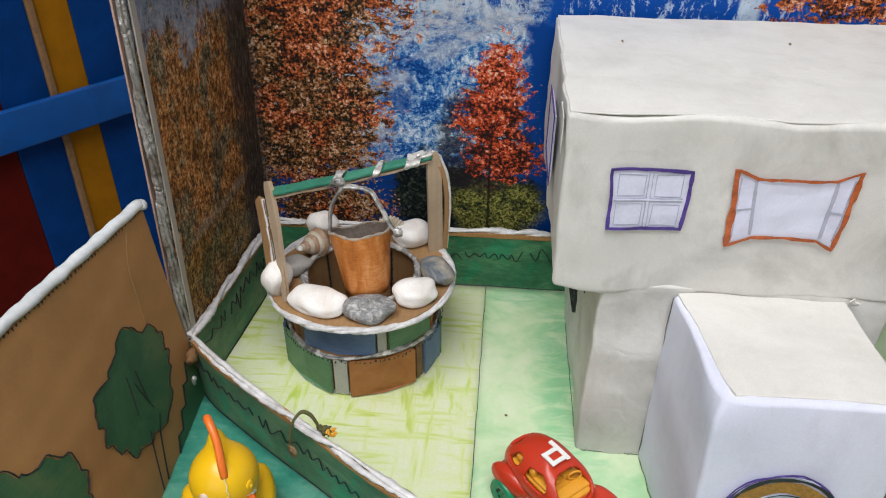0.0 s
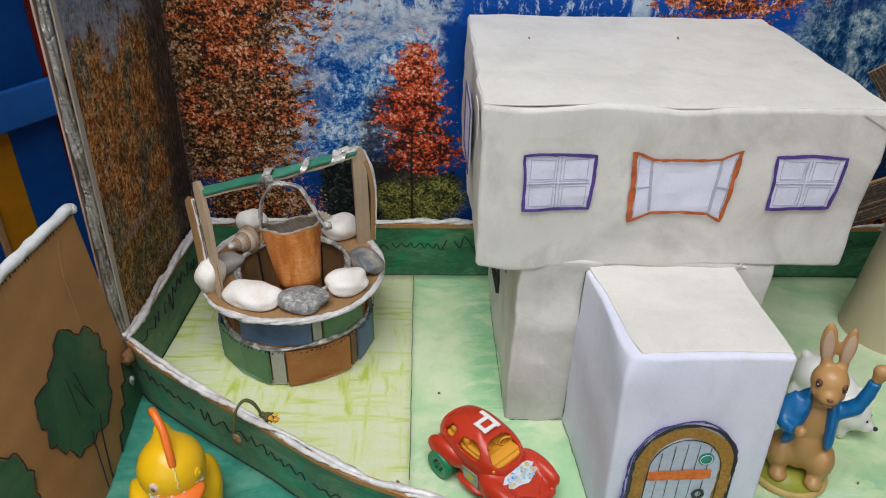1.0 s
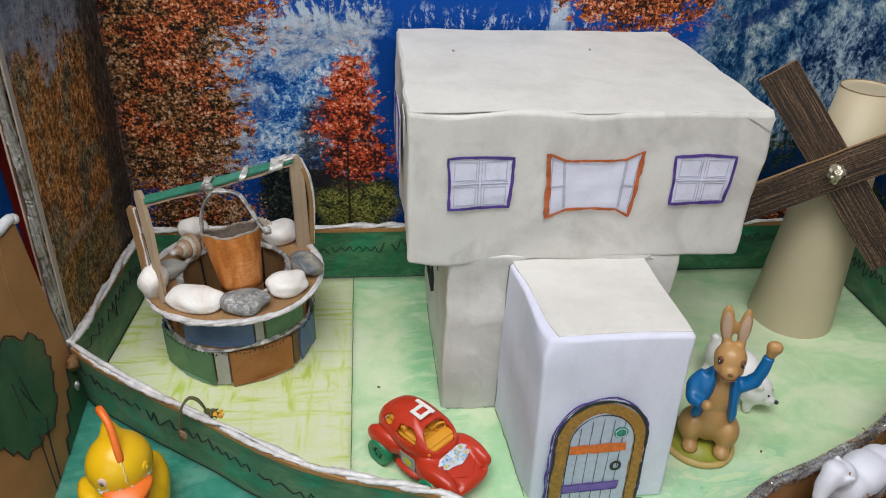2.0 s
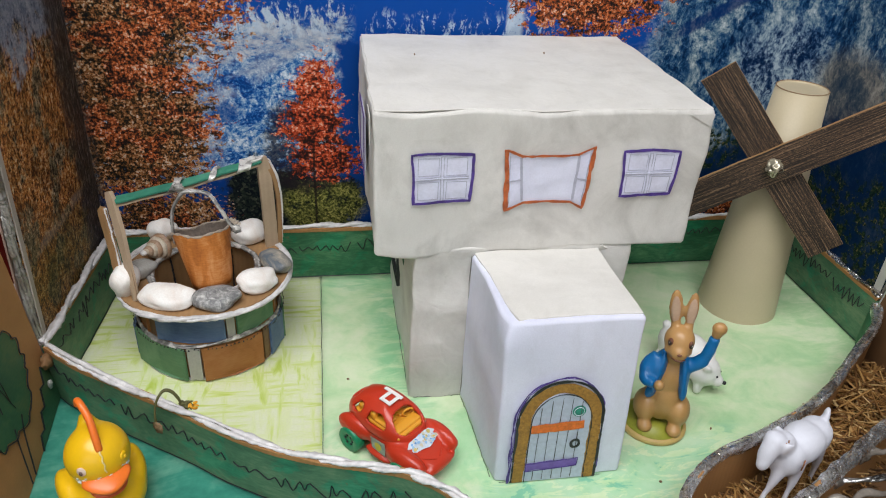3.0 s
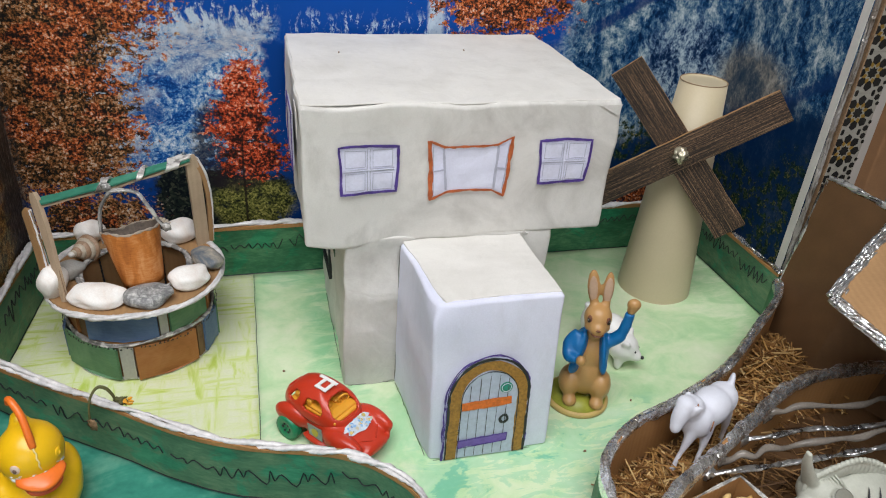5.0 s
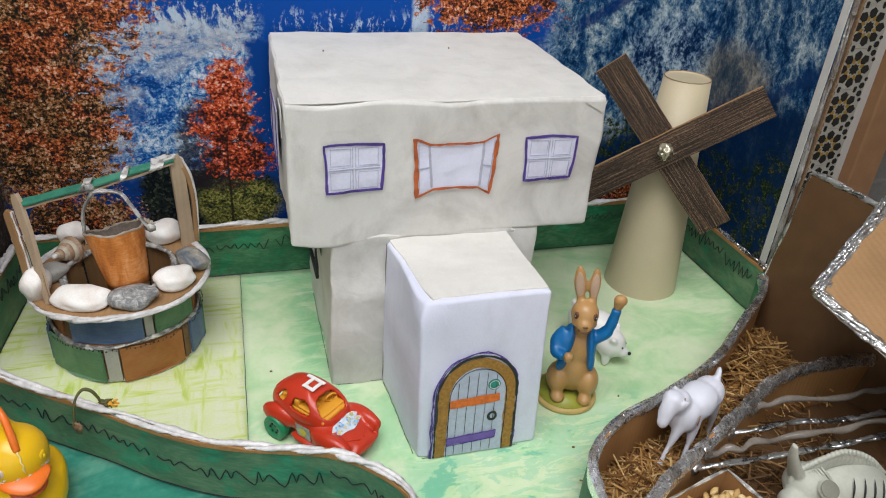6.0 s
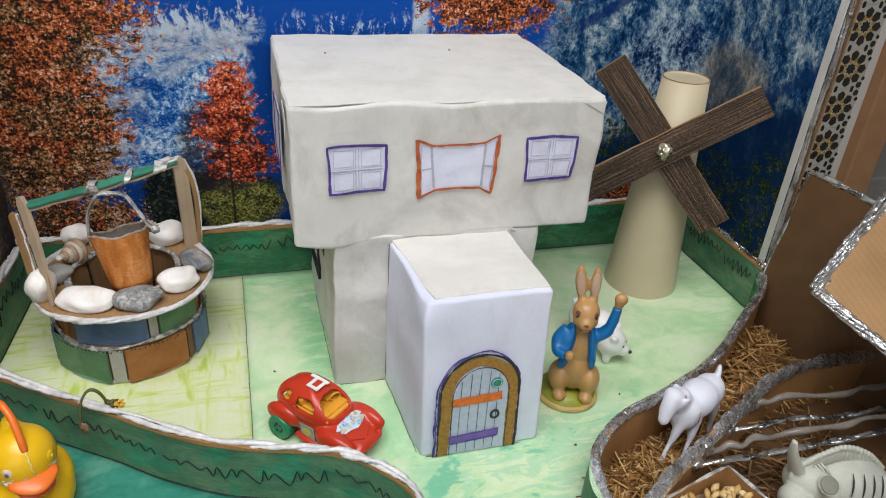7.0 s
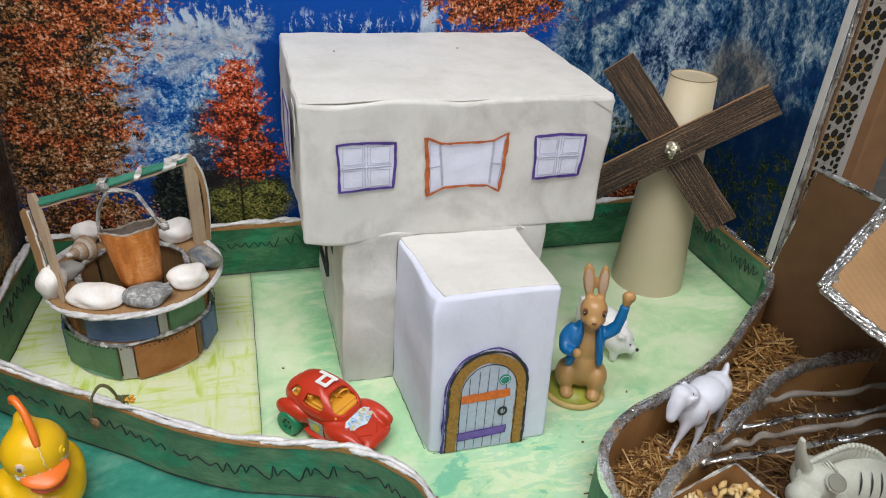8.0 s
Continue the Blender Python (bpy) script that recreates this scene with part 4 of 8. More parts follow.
def hedge(name, line, z1, mat, label, ropemat, side, seed, lean=0.0, ink=True, rope_r=0.046, low=0.0):
    h = thing(name, (line[0][0], line[0][1], 0), label, "hedge", "hedges round the lawn")
    bm = mesh()
    strip_wall(bm, line, low, z1, 0.05, lean)
    part("painted_card", bm, mat, h)
    n = len(line)
    top = []
    for i, p in enumerate(line):
        d = (Vector(line[min(i + 1, n - 1)]) - Vector(line[max(i - 1, 0)])).normalized()
        top.append(Vector((p[0], p[1], z1 + 0.02)) + Vector((-d.y, d.x, 0)) * lean)
    bm = mesh()
    strip_wall(bm, top, z1 - 0.030, z1 + 0.012, 0.066)
    part("card_edge", bm, CARD, h, "bare brown cut edge")
    bm = mesh()
    rope(bm, top, rope_r * 1.0, 1.5, 2, 8, 1.15, seed, 0.60, 0.52)
    part("rope_edging", bm, ropemat, h, "twisted edging glued along the top", smooth=True)
    if ink:
        bm = mesh()
        total = sum((Vector(a) - Vector(c)).length for a, c in zip(line, line[1:]))
        d = 0.15
        rng = random.Random(seed)
        while d < total - 0.3:
            e = min(total - 0.1, d + rng.uniform(0.7, 1.5))
            scribble(bm, line, z1 * rng.uniform(0.52, 0.70), side * 0.042 + lean * 0.5, d, e, seed + int(d * 10))
            d = e + rng.uniform(0.01, 0.06)
        part("pen_line", bm, BLACK, h, "jagged black pen line")
        bm = mesh()
        foot = []
        for i, p in enumerate(line):
            ahead = (Vector(line[min(i + 1, n - 1)]) - Vector(line[max(i - 1, 0)])).normalized()
            foot.append(Vector((p[0], p[1], 0.012)) + Vector((-ahead.y, ahead.x, 0)) * (side * 0.034) + 0.006 * noise.noise_vector(Vector((i * 0.7, seed, 0))))
        tube(bm, foot, 0.005, 4)
        part("foot_line", bm, BLACK, h, "dark line along the foot")
    return h


hedge("hedge", [(-3.04 + 9.0 * k / 24, 2.44, 0) for k in range(25)], 0.70, HEDGE_N, "low green card hedge with white rope below the mountain print", ROPE, -1, 3)
hedge("hedge", [(-3.0 - 0.014 * k, 2.40 - 0.198 * k, 0) for k in range(11)], 0.64, HEDGE, "dark green card hedge with white rope beside the stone well", ROPE, 1, 5, lean=-0.02)
hedge("hedge", S_LINE, 0.60, HEDGE, "curved dark green card hedge topped with thick white paper rope", ROPE, -1, 8, rope_r=0.039)
hedge("hedge", [(5.88, 2.42 - 0.2 * k, 0) for k in range(11)], 0.66, HEDGE, "green card hedge with silver edging beside the windmill", TAPE, -1, 11, rope_r=0.04)

# crumbs on the lawn
for x, y, r in ((0.95, -1.72, 0.012), (-0.25, 0.35, 0.010), (3.35, -0.75, 0.010), (3.75, 0.45, 0.009), (-0.62, -0.72, 0.011), (2.55, -1.35, 0.010)):
    b = mesh()
    blob(b, (x, y, 0.018), (r * 1.5, r, r), (0, 0, 70 * x), 0.5, 3, 2)
    solo("crumb", b, CARD_EDGE, "tiny dark crumb lying on the paper lawn", "crumb", "crumbs on the lawn", smooth=True)

# dried flower hooked over the south hedge
f = thing("dried_flower", (-1.93, -0.62, 0.60), "dried yellow flower on a bent stem hooked over the hedge rope", "flower")
b = mesh()
stem = smooth_path([(-1.945, -0.655, 0.44), (-1.945, -0.645, 0.58), (-1.925, -0.60, 0.71), (-1.865, -0.555, 0.79), (-1.80, -0.545, 0.77), (-1.755, -0.545, 0.69), (-1.735, -0.55, 0.62)], 6)
tube(b, stem, [0.014 - 0.003 * math.sin(0.2 * k) for k in range(len(stem))], 6)
part("stem", b, DRY, f, smooth=True)
b = mesh()
blob(b, (-1.695, -0.555, 0.615), (0.05, 0.04, 0.035), wob=0.6, freq=3, sub=4)
for k in range(7):
    a = 0.9 * k
    blob(b, (-1.675 + 0.03 * math.cos(a), -0.56 + 0.03 * math.sin(a), 0.615 + 0.015 * math.sin(2 * a)), (0.03, 0.010, 0.008), (20 * k, 10, 50 * k), 0.2, sub=1)
part("flower_head", b, DRY, f, "withered brown flower head", smooth=True)
b = mesh()
for k in range(9):
    a = 0.7 * k
    blob(b, (-1.632 + 0.028 * math.cos(a), -0.575 + 0.024 * math.sin(a), 0.62 + 0.02 * math.sin(2 * a)), (0.028, 0.014, 0.010), (30 * k, 20, 50 * k), 0.2, sub=1)
part("petals", b, PETAL, f, "dry orange-yellow petals")
b = mesh()
blob(b, (-1.93, -0.665, 0.47), (0.05, 0.012, 0.06), (0, 15, -30), 0.5, 3, 3)
part("torn_patch", b, CARD_EDGE, f, "torn brown patch where the stem is stuck on", smooth=True)

# ---- the printed backdrop: a card screen with two wings ----
BD_TOP = 4.6
bd = thing("backdrop", (0, 2.62, 0), "card screen printed with blue mountains and red autumn trees", "backdrop", kind="structure")
b = mesh()
box(b, -3.15, 6.0, 2.62, 2.70, -0.01, BD_TOP)
part("back_sheet", b, POSTER, bd)
b = mesh()
slab(b, [(-3.12, 2.62, 0), (-3.20, 0.52, 0), (-3.08, 0.52, BD_TOP), (-3.02, 2.62, BD_TOP)], (-0.08, 0, 0))
part("side_sheet", b, POSTER_WEST, bd, "folded wing of the printed screen")
b = mesh()
slab(b, [(5.94, 2.62, 0), (5.93, 0.50, 0), (5.93, 0.50, BD_TOP), (5.94, 2.62, BD_TOP)], (0.08, 0, 0))
part("side_sheet", b, POSTER_EAST, bd, "folded wing of the printed screen")
for s, x0, x1, wide in ((1, -3.20, -3.08, 0.57), (-1, 5.93, 5.93, 0.60)):
    b = mesh()
    slab(b, [(x0 + s * 0.006, wide, 0), (x0 + s * 0.006, 0.495, 0), (x1 + s * 0.006, 0.495, BD_TOP), (x1 + s * 0.006, wide, BD_TOP)], (s * 0.012, 0, 0))
    part("edge_strip", b, STRIP if s < 0 else STRIP_WARM, bd, "white paper strip along the edge")
    b = mesh()
    rope(b, [(x0 - s * 0.030 + (x1 - x0) * k / 10, 0.475, BD_TOP * k / 10) for k in range(11)], 0.052 if s > 0 else 0.036, 2.6, 5, 7, 1.1, 30 + s, 0.40, 0.60)
    part("torn_edge", b, TAPE_DULL, bd, "crumpled dull taped edge", smooth=True)
    b = mesh()
    box(b, x0 - s * 0.09 - 0.008, x0 - s * 0.09 + 0.008, 0.44, 0.60, 0, BD_TOP)
    for v in b.verts:
        v.co.x += (x1 - x0) * v.co.z / BD_TOP
    part("backing_edge", b, PINK_CARD if s > 0 else CARD_EDGE, bd, "faded backing card behind the edge")


# ---- side card with painted trees ----
def on_card(y, z, d):
    """A point on the west side card, d in front of it."""
    k, h = (0.38 - y) / 2.6, z / 2.0
    x = (-3.12 + 0.22 * k) * (1 - h) + (-3.30 - 0.22 * k) * h
    return (x + d, y, z)


sc = thing("side_card", (-3.1, -0.9, 0), "brown cardboard side panel with two green trees painted on it", "cardboard panel")
b = mesh()
n = 12
for d in (0.0, -0.06):
    g = [[b.verts.new(on_card(0.38 - 2.6 * i / n, 2.0 * j / n, d)) for j in range(n + 1)] for i in range(n + 1)]
    for i in range(n):
        for j in range(n):
            b.faces.new((g[i][j], g[i + 1][j], g[i + 1][j + 1], g[i][j + 1]))
    edge_now = [g[i][0] for i in range(n + 1)] + [g[n][j] for j in range(1, n + 1)] + [g[i][n] for i in range(n - 1, -1, -1)] + [g[0][j] for j in range(n - 1, 0, -1)]
    if d == 0.0:
        first = edge_now
for k in range(len(first)):
    j = (k + 1) % len(first)
    b.faces.new((first[k], first[j], edge_now[j], edge_now[k]))
part("card", b, CARD, sc)


def painted_tree(cy, cz, ry, rz, seed, foot):
    """A crown of brushed paint with a lobed pen outline, inked veins and an outlined bare trunk."""
    rng = random.Random(seed)
    outline = []
    lobes = 15
    for k in range(lobes * 8):
        a = 2 * math.pi * k / (lobes * 8)
        lobe = (lobes * a / (2 * math.pi) + 0.35 * noise.noise(Vector((2 * a, seed, 0)))) % 1.0
        r = 0.80 + 0.22 * noise.noise(Vector((math.cos(a) * 1.5, math.sin(a) * 1.5, seed))) + 0.11 * lobe * min(1.0, (1 - lobe) * 5) + 0.16 * math.exp(-((a - 1.35) / 0.16) ** 2)
        outline.append((cy + ry * r * math.cos(a), max(0.02, cz + rz * r * math.sin(a))))
    bm = mesh()
    slab(bm, [on_card(cy + (y - cy) * 0.97 + 0.008 * rng.uniform(-1, 1), cz + (z - cz) * 0.97, 0.003) for y, z in outline], (0.006, 0, 0))
    part("painted_crown", bm, TREE_PAINT, sc, "green painted tree crown")
    bm = mesh()
    k = 0
    while k < len(outline) - 3:
        run = outline[k : k + rng.randint(14, 30)] if k + 30 < len(outline) else outline[k:] + outline[:1]
        tube(bm, [on_card(y + 0.006 * rng.uniform(-1, 1), z, 0.011) for y, z in run], [0.0045 + 0.0025 * rng.random() for _ in run], 4)
        k += max(4, len(run) - rng.randint(0, 2))
    for dy, dz, lean in ((-0.10, 0.05, 0.10), (0.08, -0.02, 0.02), (-0.02, -0.16, -0.12)):
        tube(bm, smooth_path([on_card(cy + ry * dy, cz + rz * (dz + 0.3), 0.013), on_card(cy + ry * (dy - lean * 0.4), cz + rz * dz, 0.013), on_card(cy + ry * (dy - lean), cz + rz * (dz - 0.36), 0.013)], 5), 0.005, 4)
    for off, bow in ((-0.06, 0.02), (0.06, 0.05)):
        tube(bm, smooth_path([on_card(cy + off * 1.6, cz - rz * 0.72, 0.013), on_card((cy + foot) / 2 + off + bow, cz * 0.42, 0.01), on_card(foot + off * 0.9, 0.02, 0.01)], 6), 0.0062, 4)
    part("pen_line", bm, BLACK, sc, "thin black pen outline")


painted_tree(-0.50, 0.86, 0.66, 0.50, 3, -0.72)
painted_tree(-1.90, 0.90, 0.58, 0.50, 9, -2.05)
b = mesh()
tuft = [(0.36, 0.0), (0.36, 0.42), (0.31, 0.56), (0.27, 0.44), (0.2, 0.52), (0.14, 0.36), (0.05, 0.38), (-0.02, 0.22), (-0.12, 0.24), (-0.2, 0.1), (-0.3, 0.12), (-0.38, 0.0)]
slab(b, [on_card(y, z + 0.01, 0.004) for y, z in tuft], (0.006, 0, 0))
part("painted_grass", b, TREE_PAINT, sc, "green painted tuft")
b = mesh()
tube(b, [on_card(y, z + 0.01, 0.013) for y, z in tuft[1:]], 0.007, 4)
part("pen_line", b, BLACK, sc)
b = mesh()
edge_run = [Vector(on_card(0.39 - 2.6 * k / 60, 2.03 + 0.012 * noise.noise(Vector((k * 0.3, 1, 0))), -0.02)) for k in range(61)]
tube(b, edge_run, [0.050 + 0.012 * noise.noise(Vector((k * 0.35, 7, 0))) for k in range(61)], 12, squash=0.8)
blob(b, on_card(0.39, 2.02, -0.01), (0.05, 0.05, 0.045), wob=0.3, freq=3)
part("glue_edging", b, plain("dull_white_glue", (0.58, 0.60, 0.61), 0.38, vary=0.2, scale=40, fine=180, bump=0.3), sc, "thick dull white glued edging", smooth=True)
b = mesh()
rk = random.Random(31)
for k in range(64):
    y = 0.36 - 2.58 * k / 64 + rk.uniform(-0.008, 0.008)
    w, h = rk.uniform(0.010, 0.024), rk.uniform(0.012, 0.030)
    slab(b, [on_card(y, 1.992, 0.003), on_card(y - w, 1.992, 0.003), on_card(y - w * 0.6, 1.992 - h, 0.003)], (0.004, 0, 0))
part("cut_edge", b, BLACK, sc, "dark gaps of the corrugated cut edge")

b = mesh()
tube(b, smooth_path([on_card(0.10, 1.94, 0.003), on_card(-0.02, 1.70, 0.003), on_card(-0.06, 1.45, 0.003), on_card(-0.10, 1.15, 0.003)], 5), 0.005, 4)
part("crease", b, CARD_PALE, sc, "pale crease in the card")
for y_, z_, r_ in ((0.24, 1.80, 0.016), (0.20, 1.70, 0.010), (0.25, 1.62, 0.010), (0.17, 1.60, 0.008)):
    b = mesh()
    blob(b, on_card(y_, z_, 0.002), (0.004, r_ * 0.7, r_ * 1.6), wob=0.4, freq=2, sub=2)
    part("glue_spot", b, CARD_PALE, sc, "dried glue spot", smooth=True)
b = mesh()
blob(b, on_card(0.30, 0.52, 0.05), (0.05, 0.09, 0.07), wob=0.5, freq=3)
part("glue_lump", b, CARD_SIDE, sc, "brown glued lump at the corner", smooth=True)
b = mesh()
blob(b, on_card(0.22, 0.30, 0.03), (0.022, 0.03, 0.05), wob=0.3, freq=2)
part("glue_drop", b, GLUE, sc, "clear drop of glue", smooth=True)

# ---- the paper house ----
house = thing("paper_house", (1.5, 0.6, 0), "cardboard house wrapped in ivory paper with drawn windows", "model house")


def sag(p):
    """The wrapping paper hangs lower where it folds under the corner."""
    drop = 0.07 * math.exp(-((p.x - 0.3) / 0.25) ** 2) * max(0.0, 1 - (p.z - 1.74) / 0.3) if p.y < 0.1 else 0.0
    z = 3.105 + (p.z - 3.105) * 0.45 if p.z > 3.06 and 0.05 < p.y else p.z
    return Vector((p.x, p.y, z - drop + (0.02 * (p.x / 3.0) if p.z < 1.9 else 0)))


def lap(p):
    """The roof paper lifts a little along its front fold."""
    near = math.exp(-max(0.0, p.y) / 0.10)
    return Vector((p.x, p.y, 3.108 + (p.z - 3.105) * 0.5 + near * (0.016 * math.exp(-((p.x - 0.55) / 0.35) ** 2) + 0.006 * noise.noise(Vector((p.x * 2.2, 4.0, 0))) - 0.004)))


b = mesh()
rbox(b, (0.0, 0.0, 1.74), (3.0, 2.48, 3.105), 0.040, 0.09, 0.034, 1.7, 2.0, taper=sag)
part("upper_storey", b, PAPER, house, "upper box wrapped in smudged ivory paper", smooth=True)
b = mesh()
rbox(b, (0.37, 0.012, 0.0), (2.47, 2.30, 1.80), 0.026, 0.09, 0.036, 2.4, 5.0)
part("lower_storey", b, PAPER_LOW, house, "lower box wrapped in ivory paper", smooth=True)
b = mesh()
for inset in (0.0, 0.07):
    y0, y1, z0, z1 = 1.21 + inset, 1.93 - inset, 0.61 + inset, 1.32 - inset
    for a, c in (((y0, z0), (y1, z0 - 0.05)), ((y1, z0 - 0.05), (y1, z1)), ((y1, z1), (y0 - 0.03, z1)), ((y0 - 0.03, z1), (y0, z0))):
        p, q = Vector((0.375, *a)), Vector((0.375, *c))
        w = Vector((0, -(q - p).z, (q - p).y)).normalized() * 0.011
        slab(b, [p - w, q - w, q + w, p + w], (-0.034, 0, 0))
part("side_window_outline", b, BLACK, house, "window outlined in black ink on the side wall")
b = mesh()
rbox(b, (0.016, 0.034, 3.094), (2.990, 2.470, 3.116), 0.006, 0.09, 0.034, 1.7, 2.0, taper=lap)
part("roof_sheet", b, PAPER_TOP, house, "folded cream roof paper", smooth=True)
# torn scrap over the porch
b = mesh()
slab(b, [(2.12, -0.05, 1.745), (2.115, -0.07, 1.80), (2.14, -0.075, 1.83), (2.155, -0.07, 1.795), (2.19, -0.075, 1.785), (2.185, -0.06, 1.76), (2.21, -0.03, 1.745)], (0.006, 0.012, 0.003))
part("paper_flap", b, PAPER_TOP, house, "torn paper scrap")


def porch_lean(p):
    flare = (1 - p.z / 1.73) * max(0.0, (p.x - 1.6) / 0.57)
    dent = 0.05 * math.exp(-(((p.x - 1.0) / 0.09) ** 2 + ((p.y + 1.11) / 0.12) ** 2 + ((p.z - 1.735) / 0.10) ** 2))
    p = p + Vector((dent, dent, -0.6 * dent))
    return Vector((p.x - (0.10 if p.x < 1.6 else 0.03) * (p.y + 1.1) / 1.1 + 0.04 * flare, p.y - (0.07 * (1 - p.z / 1.73) if p.y < -0.5 else 0), p.z))


porch = part("porch", (lambda m_: (rbox(m_, (1.0, -1.11, 0.0), (2.17, 0.02, 1.735), 0.034, 0.14, 0.022, 2.0, 11.0, taper=porch_lean), m_)[1])(mesh()), PAPER_BLUE, house, "entrance box wrapped in cool white paper", smooth=True)
b = mesh()
rbox(b, (1.095, -1.060, 1.715), (2.150, 0.01, 1.748), 0.006, 0.14, 0.022, 2.0, 11.0, taper=lambda p: porch_lean(p) - Vector((0.07 * (p.y + 1.1) / 1.1 if p.x < 1.6 else 0.0, 0, 0)))
part("porch_roof", b, PAPER_TOP, porch, "cream paper roof", smooth=True)


def wall_pt(x, z, d):
    """A point d in front of the papered front wall."""
    s = Vector((2.0, 1.4, -2.0))
    p = Vector((x, 0.0, z))
    return Vector((x, 0.034 * noise.noise_vector(p * 1.7 + s).y + 0.35 * 0.034 * noise.noise_vector(p * 6.8 + s).y - d, z))


def pane(bm, corners, d, n=8):
    """A sheet of paper glued on the front wall; corners run round from the lower left."""
    a, c, e, g = corners
    for off in (d, d - 0.004):
        rows = []
        for i in range(n + 1):
            s = i / n
            lo, hi = (a[0] + (c[0] - a[0]) * s, a[1] + (c[1] - a[1]) * s), (g[0] + (e[0] - g[0]) * s, g[1] + (e[1] - g[1]) * s)
            rows.append([bm.verts.new(wall_pt(lo[0] + (hi[0] - lo[0]) * j / n, lo[1] + (hi[1] - lo[1]) * j / n, off)) for j in range(n + 1)])
        for p, q in zip(rows, rows[1:]):
            for j in range(n):
                bm.faces.new((p[j], q[j], q[j + 1], p[j + 1]))


def drawn(name, points, width, material, parent, d, seed, label="", closed=False, amp=0.007, jitter=0.22):
    """A marker line on the front wall."""
    bm = mesh()
    line = wavy([(x, 0, z) for x, z in points], amp, seed, 0.045, closed)
    stroke(bm, [wall_pt(q.x, q.z, d) for q in line], width, (0, -0.003, 0), jitter=jitter, closed=closed)
    return part(name, bm, material, parent, label)


def flat_window(x0, x1, z0, z1, skew, seed):
    bm = mesh()
    pane(bm, ((x0, z0), (x1, z0 + skew), (x1 + 0.01, z1), (x0 - 0.02, z1)), 0.012)
    w = part("window", bm, PRINT, house, "cut-out paper window drawn in purple marker")
    mx, mz = (x0 + x1) / 2, (z0 + z1) / 2 + skew / 2
    drawn("glazing_bar", [(mx, z0 + 0.02), (mx - 0.005, z1 - 0.02)], 0.036, GREY_LINE, w, 0.014, seed, "grey printed glazing bar", amp=0.002)
    drawn("glazing_bar", [(x0 + 0.02, mz), (x1 - 0.02, mz + 0.006)], 0.026, GREY_LINE, w, 0.0165, seed + 1, "grey printed glazing bar", amp=0.002)
    drawn("bar_light", [(mx, z0 + 0.02), (mx - 0.005, z1 - 0.02)], 0.018, PRINT, w, 0.019, seed, amp=0.002)
    drawn("bar_light", [(x0 + 0.02, mz), (x1 - 0.02, mz + 0.006)], 0.010, PRINT, w, 0.021, seed + 1, amp=0.002)
    for ax, cx in ((x0 + 0.035, mx - 0.035), (mx + 0.035, x1 - 0.035)):
        for az, cz in ((z0 + 0.032, mz - 0.03), (mz + 0.03, z1 - 0.032)):
            drawn("pane_line", [(ax, az), (cx, az), (cx, cz), (ax, cz)], 0.006, GREY_LINE, w, 0.014, seed + 2, "", True, 0.002)
    drawn("window_outline", [(x0, z0), (x1, z0 + skew), (x1 + 0.012, (z0 + z1) / 2), (x1 + 0.015, z1), ((x0 + x1) / 2, z1 + 0.012), (x0 - 0.02, z1), (x0 - 0.005, (z0 + z1) / 2)], 0.026, PURPLE, w, 0.020, seed + 5, "purple marker outline", True)


flat_window(0.34, 0.84, 2.285, 2.73, 0.005, 3.0)
flat_window(2.235, 2.715, 2.305, 2.735, 0.01, 8.0)
# the open window with shutters
b = mesh()
pane(b, ((1.33, 2.27), (1.77, 2.27), (1.79, 2.71), (1.28, 2.70)), 0.012)
ow = part("window", b, PAPER_BLUE, house, "cut-out open window with orange marker frame")
for k, corners in enumerate((((1.17, 2.20), (1.33, 2.27), (1.28, 2.70), (1.14, 2.76)), ((1.77, 2.27), (1.89, 2.20), (1.93, 2.77), (1.79, 2.71)))):
    b = mesh()
    pane(b, corners, 0.0135)
    shutter = part("shutter", b, PRINT, ow, "grey printed open shutter")
    inner, outer = ((1.315, 2.28), (1.275, 2.69)) if k == 0 else ((1.785, 2.28), (1.80, 2.70)), ((1.195, 2.26), (1.175, 2.71)) if k == 0 else ((1.875, 2.26), (1.905, 2.72))
    drawn("shutter_edge", inner, 0.022, GREY_LINE, shutter, 0.016, 21 + k, "", amp=0.002)
    drawn("shutter_edge", outer, 0.010, GREY_LINE, shutter, 0.016, 23 + k, "", amp=0.002)
    drawn("shutter_bar", ((1.18, 2.47), (1.30, 2.485)) if k == 0 else ((1.79, 2.485), (1.90, 2.47)), 0.014, GREY_LINE, shutter, 0.018, 25 + k, "", amp=0.002)
for k, (line, w) in enumerate((([(1.17, 2.20), (1.16, 2.5), (1.14, 2.77)], 0.040), ([(1.89, 2.20), (1.915, 2.5), (1.93, 2.78)], 0.034), ([(1.16, 2.19), (1.33, 2.265), (1.55, 2.27), (1.77, 2.265), (1.90, 2.19)], 0.022), ([(1.14, 2.77), (1.28, 2.705), (1.55, 2.71), (1.79, 2.715), (1.94, 2.785)], 0.020))):
    drawn("window_outline", line, w, ORANGE, ow, 0.020 + 0.002 * k, 31 + k, "orange marker outline", jitter=0.35)
# folded corners of the wrapping paper
def corner_fold(points, off, material, parent):
    bm = mesh()
    slab(bm, points, off)
    part("corner_fold", bm, material, parent, "folded paper corner")


corner_fold([wall_pt(2.76, 3.070, 0.006), wall_pt(2.985, 3.075, 0.006), wall_pt(2.965, 2.960, 0.006)], (0, -0.006, 0), PAPER, house)
corner_fold([(-0.030, 0.03, 3.06), (-0.030, 0.30, 3.07), (-0.030, 0.05, 2.80)], (-0.006, 0, 0), PAPER, house)
